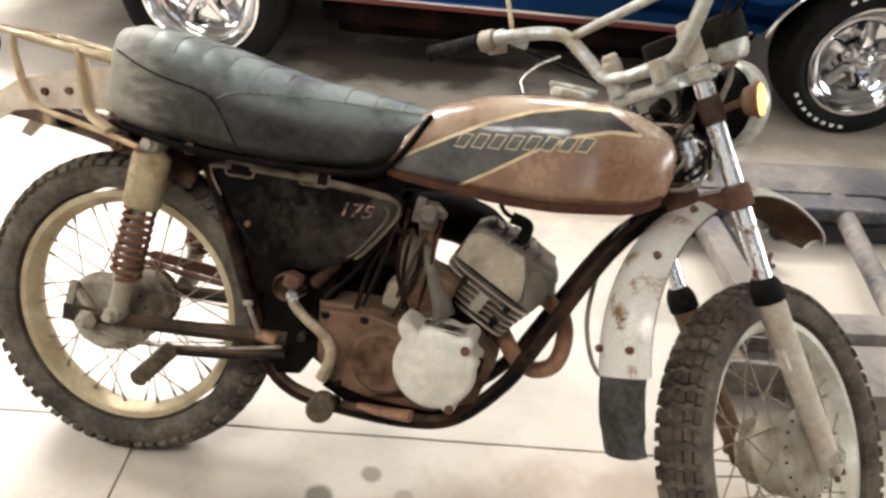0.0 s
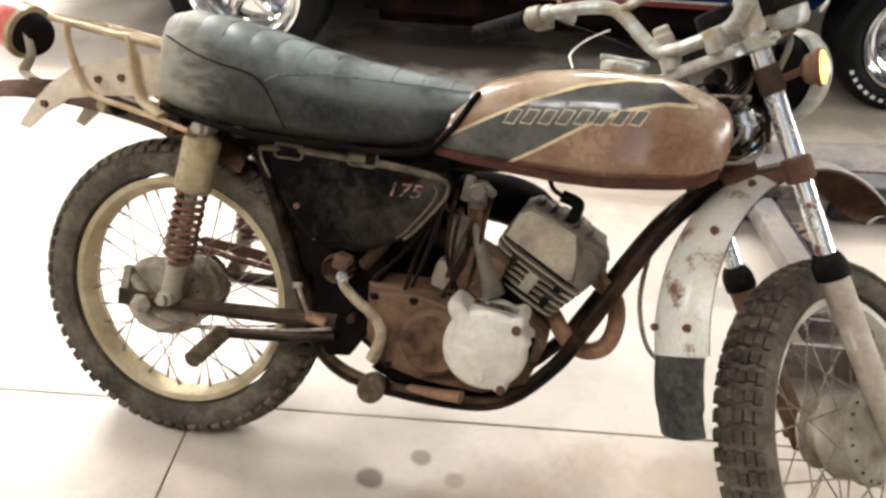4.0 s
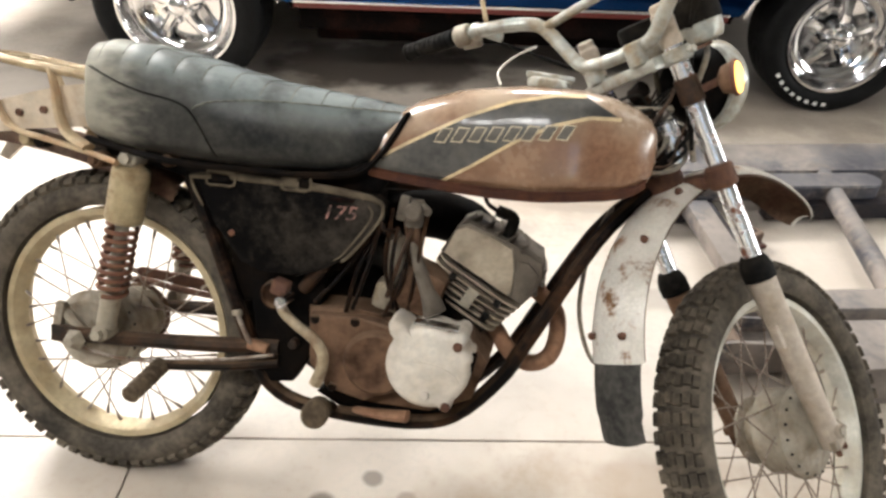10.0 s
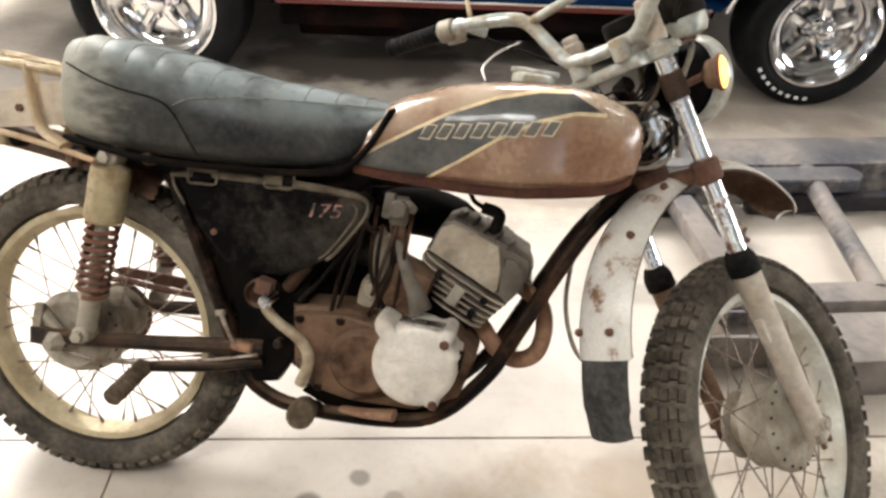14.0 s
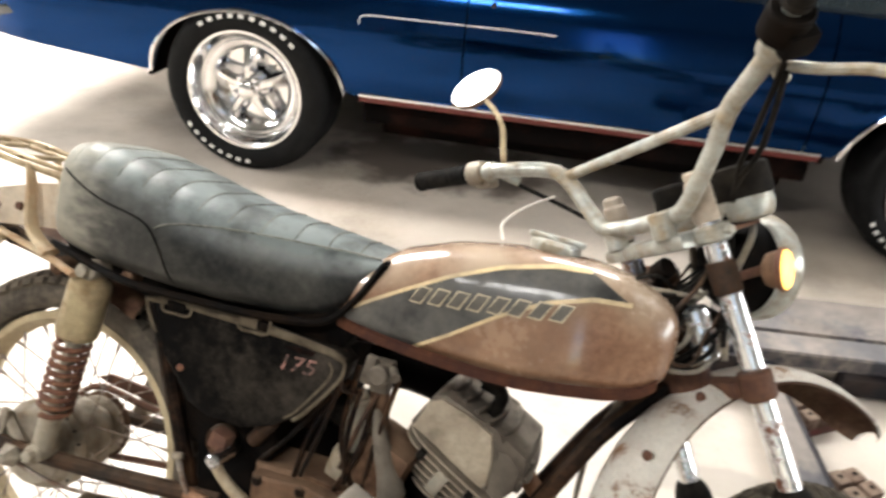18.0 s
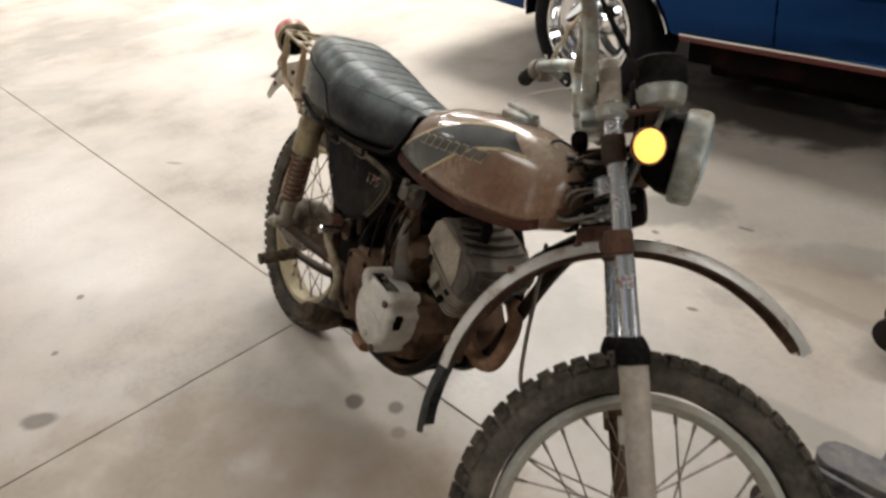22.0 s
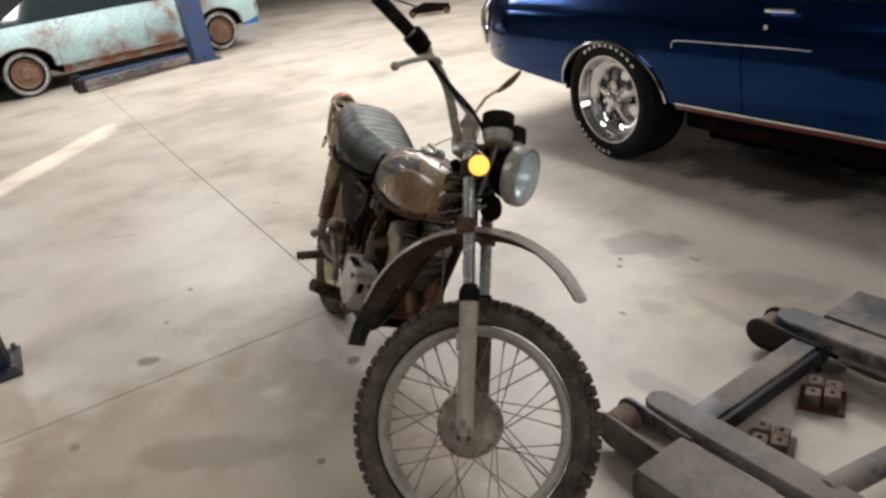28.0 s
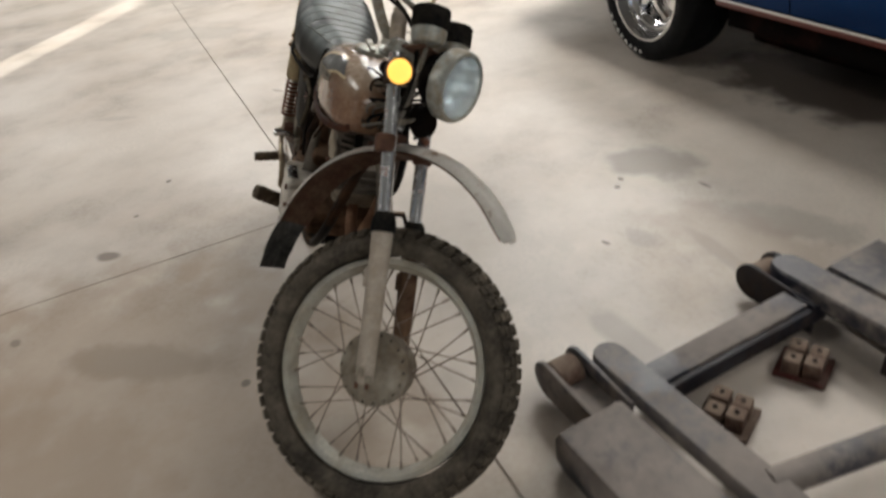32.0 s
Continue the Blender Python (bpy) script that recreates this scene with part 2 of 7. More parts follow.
M_SHOCK = material("olive_shock_body", (0.40, 0.325, 0.195), 0.34, 0.5, dirt=(0.22, 0.15, 0.075), amount=0.40, scale=20, edge=0.2)
M_RED_LENS = material("faded_red_lens", (0.50, 0.055, 0.04), 0.3, dirt=(0.46, 0.15, 0.11), amount=0.40, scale=18, edge=0.3, coat=0.4)
# The amber's brightness is given as emission of its own.
M_BLINKER = glow("emissive_amber_lens", (1.0, 0.54, 0.095), 0.78)
M_ORANGE = material("faded_pink_numeral_paint", (0.34, 0.165, 0.13), 0.6, dirt=(0.05, 0.035, 0.028), amount=0.54, scale=70, edge=0.16)
M_CABLE = material("cable_sheath", (0.15, 0.135, 0.115), 0.6, dirt=(0.26, 0.22, 0.165), amount=0.45, scale=25, spec=0.2)
M_CAR = material("metallic_blue_paint", (0.0002, 0.026, 0.110), 0.13, 0.95, scale=3, fine=900, bump=0.0, vary=0.08, coat=0.15)
M_CAR_DARK = material("underbody_black", (0.003, 0.0022, 0.002), 0.85, dirt=(0.018, 0.007, 0.005), amount=0.15, scale=5, spec=0.05)
M_CAR_RED = material("red_sill_trim", (0.12, 0.018, 0.014), 0.35, 0.1)
M_CAR_CHROME = material("car_chrome", (0.78, 0.78, 0.79), 0.11, 1.0, bump=0.0, vary=0.02)
M_CAR_TYRE = material("clean_tyre", (0.0035, 0.0035, 0.0038), 0.6, dirt=(0.012, 0.012, 0.012), amount=0.3, scale=14, spec=0.12)
M_TYRE_WHITE = material("white_tyre_lettering", (0.72, 0.71, 0.68), 0.6)
M_CAR_GLASS = material("dark_car_glass", (0.02, 0.03, 0.035), 0.05, 0.0, bump=0.0, coat=1.0)
M_OLD_CAR = material("faded_light_blue_paint", (0.42, 0.58, 0.60), 0.5, dirt=(0.28, 0.12, 0.06), amount=0.22, scale=1.6, fine=30, edge=0.12)
M_OLD_RUST = material("rusted_sill", (0.26, 0.12, 0.07), 0.8, dirt=(0.40, 0.45, 0.44), amount=0.25, scale=5)
M_WHITEWALL = material("whitewall", (0.62, 0.61, 0.57), 0.7, dirt=(0.40, 0.36, 0.3), amount=0.3, scale=10)
M_OLD_WHEEL = material("brown_steel_wheel", (0.16, 0.085, 0.055), 0.8, dirt=(0.26, 0.15, 0.1), amount=0.4, scale=12)
M_POST = material("navy_lift_paint", (0.008, 0.010, 0.032), 0.4, dirt=(0.075, 0.066, 0.066), amount=0.24, scale=7, edge=0.2)
M_POST_BLUE = material("blue_lift_paint", (0.015, 0.05, 0.16), 0.4, dirt=(0.07, 0.07, 0.08), amount=0.28, scale=7, edge=0.2)
M_ARM = material("dusty_grey_lift_arm", (0.020, 0.022, 0.034), 0.45, 0.0, dirt=(0.23, 0.195, 0.17), amount=0.48, scale=3.4, fine=40, edge=0.11, bump=0.3, settled=(0.25, 0.23, 0.215), settle=0.30, facing=0.5)
M_ARM_DARK = material("dark_lift_steel", (0.005, 0.006, 0.012), 0.45, dirt=(0.05, 0.036, 0.030), amount=0.30, scale=9, edge=0.2, spec=0.25)
M_PAD = material("rusty_lift_pad", (0.14, 0.092, 0.064), 0.8, dirt=(0.085, 0.040, 0.028), amount=0.42, scale=18, bump=0.5, settled=(0.22, 0.17, 0.125), settle=0.4)
M_PRIMER = material("dull_red_primer", (0.105, 0.020, 0.015), 0.7, dirt=(0.09, 0.05, 0.038), amount=0.4, scale=18)
M_LENS = material("headlamp_glass", (0.80, 0.88, 0.90), 0.10, bump=0.35, fine=160, vary=0.03)
M_LENS.node_tree.nodes["Principled BSDF"].inputs["Transmission Weight"].default_value = 0.82
M_BRIGHT_BLUE = material("bright_blue_plastic", (0.02, 0.17, 0.55), 0.45)
M_WALL = material("painted_wall", (0.24, 0.235, 0.22), 0.8, dirt=(0.19, 0.18, 0.16), amount=0.4, scale=0.8, fine=30)
M_CEIL = material("grey_ceiling", (0.14, 0.14, 0.135), 0.85, scale=0.6, fine=20)
# The unlit east end of the room is painted in as dark grey.
M_WALL_DARK = material("unlit_end_wall", (0.06, 0.06, 0.065), 0.6, scale=0.8, fine=30)
M_LAMP_BODY = material("lamp_housing", (0.75, 0.75, 0.72), 0.5)
M_TUBE = glow("fluorescent_tube", (1.0, 0.97, 0.91), 4.0)

# ============ builders ============


def part(name, bm, mat, parent=None, label="", m=None, smooth=35):
    """Links a bmesh as one mesh object, under a thing or a part."""
    me = bpy.data.meshes.new(name)
    bmesh.ops.recalc_face_normals(bm, faces=bm.faces)
    bm.to_mesh(me)
    bm.free()
    if smooth:
        me.polygons.foreach_set("use_smooth", [True] * len(me.polygons))
        me.set_sharp_from_angle(angle=radians(smooth))
    for one in (mat if isinstance(mat, (list, tuple)) else [mat]):
        me.materials.append(one)
    ob = new(name, me)
    if parent:
        ob.parent = parent
    if m is not None:
        ob.matrix_basis = m
    if label:
        ob["label"] = label
    return ob


def piece(name, mesh, parent, m):
    """An object of its own on a mesh that alike pieces share."""
    ob = new(name, mesh)
    ob.parent, ob.matrix_basis = parent, m
    return ob


def mesh_of(name, bm, mat, smooth=35):
    me = bpy.data.meshes.new(name)
    bmesh.ops.recalc_face_normals(bm, faces=bm.faces)
    bm.to_mesh(me)
    bm.free()
    me.polygons.foreach_set("use_smooth", [True] * len(me.polygons))
    me.set_sharp_from_angle(angle=radians(smooth))
    me.materials.append(mat)
    return me


def loft(bm, rings, closed=True, cap=True):
    """Skins rings of as many points each."""
    rows = [[bm.verts.new(p) for p in ring] for ring in rings]
    n = len(rows[0])
    for a, b in zip(rows, rows[1:]):
        for i in range(n if closed else n - 1):
            j = (i + 1) % n
            bm.faces.new((a[i], a[j], b[j], b[i]))
    if cap:
        bm.faces.new(rows[0][::-1])
        bm.faces.new(rows[-1])
    return rows


def curve(points, steps=6):
    """A smooth line through points (Catmull-Rom)."""
    p = [Vector(q) for q in points]
    p = [2 * p[0] - p[1], *p, 2 * p[-1] - p[-2]]
    out = []
    for a, b, c, d in zip(p, p[1:], p[2:], p[3:]):
        for k in range(steps):
            t = k / steps
            out.append(0.5 * (2 * b + (c - a) * t + (2 * a - 5 * b + 4 * c - d) * t * t + (3 * b - a - 3 * c + d) * t ** 3))
    return [*out, p[-2]]


def tube(bm, points, r, seg=10, smooth_steps=0, flat=1.0):
    """A round bar along a line; r may be a list."""
    pts = curve(points, smooth_steps) if smooth_steps else [Vector(q) for q in points]
    radii = r if isinstance(r, (list, tuple)) else [r] * len(pts)
    if len(radii) != len(pts):
        radii = [radii[0] + (radii[-1] - radii[0]) * i / (len(pts) - 1) for i in range(len(pts))]
    rings, side = [], None
    for i, q in enumerate(pts):
        way = (pts[min(i + 1, len(pts) - 1)] - pts[max(i - 1, 0)]).normalized()
        if side is None:
            side = way.cross(Vector((0, 0, 1)) if abs(way.z) < 0.9 else Vector((1, 0, 0))).normalized()
        side = (side - way * side.dot(way)).normalized()
        up = way.cross(side)
        rings.append([q + radii[i] * (math.cos(a) * side + flat * math.sin(a) * up) for a in (2 * math.pi * k / seg for k in range(seg))])
    loft(bm, rings)


def turned(bm, profile, m=Matrix(), seg=32, closed=False, cap=True):
    """A body of revolution about z from (radius, height) points, then moved by m."""
    rings = []
    for k in range(seg):
        a = 2 * math.pi * k / seg
        rings.append([m @ Vector((r * math.cos(a), r * math.sin(a), h)) for r, h in profile])
    rows = [[bm.verts.new(p) for p in ring] for ring in rings]
    n = len(profile)
    for k in range(seg):
        a, b = rows[k], rows[(k + 1) % seg]
        for i in range(n if closed else n - 1):
            j = (i + 1) % n
            bm.faces.new((a[i], b[i], b[j], a[j]))
    if not closed and cap:
        if profile[0][0] > 1e-6:
            bm.faces.new([row[0] for row in rows])
        if profile[-1][0] > 1e-6:
            bm.faces.new([row[-1] for row in rows][::-1])
    bmesh.ops.remove_doubles(bm, verts=[v for row in rows for v in row], dist=1e-5)


def box(bm, size, m=Matrix(), bevel=0.0, seg=2):
    made = bmesh.ops.create_cube(bm, size=1, matrix=m @ Matrix.Diagonal((*size, 1)))
    if bevel:
        edges = list({e for v in made["verts"] for e in v.link_edges})
        bmesh.ops.bevel(bm, geom=edges, offset=bevel, segments=seg, affect="EDGES", profile=0.6)


def slab(bm, outline, lo, hi, m=Matrix(), bevel=0.0):
    """A flat outline of (x, z) points given thickness along y."""
    a = [bm.verts.new(m @ Vector((x, lo, z))) for x, z in outline]
    b = [bm.verts.new(m @ Vector((x, hi, z))) for x, z in outline]
    f1, f2 = bm.faces.new(a), bm.faces.new(b[::-1])
    n = len(a)
    for i in range(n):
        bm.faces.new((a[i], b[i], b[(i + 1) % n], a[(i + 1) % n]))
    if bevel:
        edges = [e for f in (f1, f2) for e in f.edges]
        bmesh.ops.bevel(bm, geom=list(set(edges)), offset=bevel, segments=2, affect="EDGES", profile=0.6)


def along(p, q, spin=0.0):
    """A pose at p whose z axis points to q."""
    p, q = Vector(p), Vector(q)
    return Matrix.Translation(p) @ (q - p).to_track_quat("Z", "Y").to_matrix().to_4x4() @ Matrix.Rotation(spin, 4, "Z")


def rod(bm, p, q, r, seg=12, r2=None, bevel=0.0):
    d = (Vector(q) - Vector(p)).length
    r2 = r if r2 is None else r2
    prof = [(r - bevel, 0), (r, bevel), (r2, d - bevel), (r2 - bevel, d)] if bevel else [(r, 0), (r2, d)]
    turned(bm, prof, along(p, q), seg)


def fresh():
    return bmesh.new()


def thing(name, m=Matrix(), label="", category="", group="", kind=""):
    ob = new(name)
    ob.matrix_basis = m
    return tagged(ob, label, category, group, kind)


def lettering(name, text, size, depth, mat, parent, m):
    """Raised writing in the built-in font, facing the pose's z."""
    cu = bpy.data.curves.new(name, "FONT")
    cu.body, cu.size, cu.extrude, cu.align_x, cu.align_y, cu.shear = text, size, depth, "CENTER", "CENTER", 0.25
    tmp = bpy.data.objects.new(name, cu)
    me = bpy.data.meshes.new_from_object(tmp)
    bpy.data.objects.remove(tmp)
    me.materials.clear()
    me.materials.append(mat)
    ob = new(name, me)
    ob.parent, ob.matrix_basis = parent, m
    return ob


# ============ floor, walls, ceiling ============


def concrete():
    """Pale trowelled concrete with oil and water stains and painted shade under the car."""
    m = material("pale_concrete", (0.53, 0.475, 0.415), 0.42, dirt=(0.40, 0.335, 0.27), amount=0.38, scale=0.9, fine=55, bump=0.05, vary=0.07,
                 dirt_rough=0.56, edge=0.22)
    n, l = m.node_tree.nodes, m.node_tree.links
    bsdf = n["Principled BSDF"]
    colour = bsdf.inputs["Base Color"].links[0].from_socket
    place = n.new("ShaderNodeNewGeometry").outputs["Position"]
    wob = n.new("ShaderNodeTexNoise")
    wob.inputs["Scale"].default_value, wob.inputs["Detail"].default_value = 7.0, 5.0
    l.new(place, wob.inputs["Vector"])
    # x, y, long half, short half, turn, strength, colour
    oil, water, sump_and_shade, mud = (0.13, 0.105, 0.085), (0.27, 0.24, 0.205), (0.055, 0.038, 0.030), (0.27, 0.195, 0.135)
    stains = [(0.215, 1.19, 0.185, 0.125, 45, 0.9, (0.235, 0.205, 0.172)), (0.059, -1.007, 0.045, 0.03, 70, 0.9, oil), (0.49, -0.225, 0.03, 0.025, 0, 0.9, oil),
              (0.575, -0.138, 0.022, 0.02, 0, 0.7, oil), (0.66, -0.17, 0.02, 0.02, 0, 0.6, oil), (-0.55, -0.853, 0.014, 0.012, 0, 1.0, oil),
              # The row's last patch is sump oil with the under-car shade painted in.
              (0.355, 0.984, 0.014, 0.012, 0, 1.0, oil), (0.79, -0.75, 0.26, 0.075, 70, 0.9, (0.235, 0.205, 0.172)), (-0.18, 2.20, 0.55, 0.31, 8, 0.85, sump_and_shade),
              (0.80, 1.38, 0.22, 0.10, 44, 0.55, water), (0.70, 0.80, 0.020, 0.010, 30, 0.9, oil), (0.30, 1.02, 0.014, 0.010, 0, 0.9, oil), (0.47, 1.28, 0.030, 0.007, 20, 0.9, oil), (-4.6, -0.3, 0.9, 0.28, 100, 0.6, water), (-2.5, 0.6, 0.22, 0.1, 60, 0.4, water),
              # The patch at (1.6, 2.35) darkens oil and the car's shade together.
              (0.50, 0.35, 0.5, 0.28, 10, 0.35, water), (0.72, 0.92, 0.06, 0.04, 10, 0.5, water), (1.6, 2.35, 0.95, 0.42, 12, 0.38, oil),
              (0.95, 1.12, 0.25, 0.03, 8, 0.6, water), (-1.55, -0.35, 0.05, 0.012, 40, 0.6, oil), (-1.6, -1.3, 0.12, 0.03, 70, 0.35, water),
              (1.05, -0.75, 0.95, 0.55, 35, 0.50, mud), (0.62, -0.34, 0.50, 0.12, 38, 0.50, mud), (1.35, -1.35, 0.8, 0.6, 60, 0.50, mud), (1.18, 0.02, 0.16, 0.07, 20, 0.5, mud),
              (0.95, 1.25, 0.45, 0.16, 25, 0.4, mud), (1.22, 0.68, 0.22, 0.05, 15, 0.6, water), (-3.3, -1.0, 0.5, 0.16, 60, 0.4, water), (0.2, -1.5, 0.35, 0.12, 40, 0.35, mud),
              (-4.85, -1.40, 0.36, 0.24, 70, 0.45, water), (-5.2, -0.60, 0.42, 0.30, 80, 0.55, water), (-6.8, -1.27, 0.2, 0.2, 0, 0.3, water), (1.0, -0.42, 0.016, 0.014, 0, 0.9, oil), (-0.25, -0.95, 0.012, 0.012, 0, 0.9, oil), (0.53, -1.22, 0.03, 0.02, 30, 0.7, oil)]
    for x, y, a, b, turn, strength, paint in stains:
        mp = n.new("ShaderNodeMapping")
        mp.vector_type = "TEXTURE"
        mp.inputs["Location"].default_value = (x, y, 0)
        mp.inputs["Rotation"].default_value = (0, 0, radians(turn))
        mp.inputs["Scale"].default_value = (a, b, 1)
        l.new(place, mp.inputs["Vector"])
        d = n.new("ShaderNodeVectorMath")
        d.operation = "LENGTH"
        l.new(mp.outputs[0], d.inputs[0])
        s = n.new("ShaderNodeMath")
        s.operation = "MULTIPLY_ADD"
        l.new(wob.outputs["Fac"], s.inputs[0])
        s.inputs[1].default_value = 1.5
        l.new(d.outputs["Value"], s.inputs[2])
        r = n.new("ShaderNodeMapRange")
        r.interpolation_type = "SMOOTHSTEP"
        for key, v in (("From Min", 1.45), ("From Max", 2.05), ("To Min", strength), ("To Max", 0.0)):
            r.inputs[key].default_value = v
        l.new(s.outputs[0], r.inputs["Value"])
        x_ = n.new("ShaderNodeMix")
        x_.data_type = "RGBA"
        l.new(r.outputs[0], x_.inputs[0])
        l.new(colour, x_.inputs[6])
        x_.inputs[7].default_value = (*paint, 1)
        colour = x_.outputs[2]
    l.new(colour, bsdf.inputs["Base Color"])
    return m


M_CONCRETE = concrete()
M_JOINT = material("dark_joint", (0.31, 0.275, 0.235), 0.9)
X0, X1, Y0, Y1 = -18.0, 7.0, -5.2, 8.5           # the room, in the building's own lengths
floor = thing("floor", YARD, "pale stained concrete floor with saw-cut joints", "floor", kind="structure")
bm = fresh()
box(bm, (X1 - X0, Y1 - Y0, 0.1), Matrix.Translation(((X0 + X1) / 2, (Y0 + Y1) / 2, -0.062)))
part("floor_bed", bm, M_JOINT, floor)
SLAB = 4.6
for i in range(-4, 3):
    for j in range(-2, 2):
        off = -2.9 if j >= 0 else 0.0                    # the far bay is cut at other places
        x0, x1, y0, y1 = max(i * SLAB + off, X0), min((i + 1) * SLAB + off, X1), max(j * SLAB, Y0), min((j + 1) * SLAB, Y1)
        if j >= 0:
            x0, x1 = (X0, X1) if i == 0 and j == 0 else (x0, x1 if j else x0)
        if x1 > x0 and y1 > y0:
            bm = fresh()
            box(bm, (x1 - x0 - 0.004, y1 - y0 - 0.004, 0.01), Matrix.Translation(((x0 + x1) / 2, (y0 + y1) / 2, -0.005)), 0.0015, 1)
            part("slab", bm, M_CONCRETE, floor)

bm = fresh()
box(bm, (X1 - X0 + 0.5, Y1 - Y0 + 0.5, 0.12), YARD @ Matrix.Translation(((X0 + X1) / 2, (Y0 + Y1) / 2, CEILING_Z + 0.06)))
tagged(part("ceiling", bm, M_CEIL), "plain white workshop ceiling", "ceiling", kind="structure")


def wall(name, x0, y0, x1, y1, z0=0.0, z1=CEILING_Z, thick=0.15, mat=M_WALL):
    bm = fresh()
    box(bm, (abs(x1 - x0) + (thick if x0 == x1 else 0), abs(y1 - y0) + (thick if y0 == y1 else 0), z1 - z0),
        YARD @ Matrix.Translation(((x0 + x1) / 2, (y0 + y1) / 2, (z0 + z1) / 2)))
    return tagged(part(name, bm, mat), "plain painted workshop wall", "wall", kind="structure")


SLIT, SLIT_W, SLIT_H = 0.81, 0.74, 3.52              # the gap beside the big door that lets the strip of sun in
wall("wall_west", X0, Y0, X0, Y1)
WIN_Y0, WIN_Y1, WIN_Z0, WIN_Z1 = -3.0, 1.8, 1.15, 2.35       # an added window band in the unseen east wall
wall("wall_east_1", X1, Y0, X1, WIN_Y0, mat=M_WALL_DARK)
wall("wall_east_2", X1, WIN_Y1, X1, Y1, mat=M_WALL_DARK)
wall("wall_east_3", X1, WIN_Y0, X1, WIN_Y1, 0.0, WIN_Z0, mat=M_WALL_DARK)
wall("wall_east_4", X1, WIN_Y0, X1, WIN_Y1, WIN_Z1, CEILING_Z, mat=M_WALL_DARK)
window = thing("added_window_1", YARD @ Matrix.Translation((X1, 0, 0)), "added window band in the unseen east wall", "window", kind="structure")
for k in range(5):
    y = WIN_Y0 + (WIN_Y1 - WIN_Y0) * k / 4
    bm = fresh()
    box(bm, (0.06, 0.05, WIN_Z1 - WIN_Z0), Matrix.Translation((0, min(max(y, WIN_Y0 + 0.025), WIN_Y1 - 0.025), (WIN_Z0 + WIN_Z1) / 2)), 0.004)
    part("window_frame", bm, M_LAMP_BODY, window)
    if k < 4:
        bm = fresh()
        box(bm, (0.006, (WIN_Y1 - WIN_Y0) / 4 - 0.05, WIN_Z1 - WIN_Z0), Matrix.Translation((0, y + (WIN_Y1 - WIN_Y0) / 8, (WIN_Z0 + WIN_Z1) / 2)))
        part("pane", bm, M_LAMP_BODY, window, "opaque pane of the added window")
wall("wall_north", X0, Y1, X1, Y1)
wall("wall_south_1", X0, Y0, SLIT, Y0)
wall("wall_south_2", SLIT + SLIT_W, Y0, X1, Y0)
wall("wall_south_3", SLIT, Y0, SLIT + SLIT_W, Y0, SLIT_H)

for lx, ly, watts in LAMPS:
    lamp = thing("ceiling_lamp", YARD @ pose(lx, ly, CEILING_Z), "unseen white two-tube fluorescent ceiling lamp", "lamp", "ceiling lamps")
    bm = fresh()
    slab(bm, [(-1.22, 0), (1.22, 0), (1.20, -0.06), (-1.20, -0.06)], -0.10, 0.10)
    part("housing", bm, M_LAMP_BODY, lamp)
    for y in (-0.05, 0.05):
        bm = fresh()
        rod(bm, (-1.18, y, -0.09), (1.18, y, -0.09), 0.016)
        part("tube", bm, M_TUBE, lamp)

# ============ the motorcycle ============
# The bike's own lengths: x ahead from the rear axle, y to its left, z up in its leaning plane.
LEAN_BIKE, YAW_BIKE = radians(23.5), radians(3.5)
BIKE = Matrix.Translation((0.0075, -0.2184, 0.0157)) @ Matrix.Rotation(YAW_BIKE, 4, "Z") @ Matrix.Rotation(-LEAN_BIKE, 4, "X")
# The steered front: x' ahead, y' left, z' up the steering axis.
RAKE, STEER = radians(29), radians(43)
FORK = Matrix.Translation((1.160, -0.006, 0.559)) @ Matrix.Rotation(-RAKE, 4, "Y") @ Matrix.Rotation(STEER, 4, "Z")
# The wheel and the sliders stand turned a little further in the slack old bearings.
WHEEL_FORK = pose(1.1647, 0.0004, 0.5486, -25.68, -18.91, 53.43)
UPPER_FORK = WHEEL_FORK.inverted() @ FORK
bike = thing("motorcycle", BIKE, "dusty brown vintage trail motorcycle leaning on its side stand", "motorcycle")


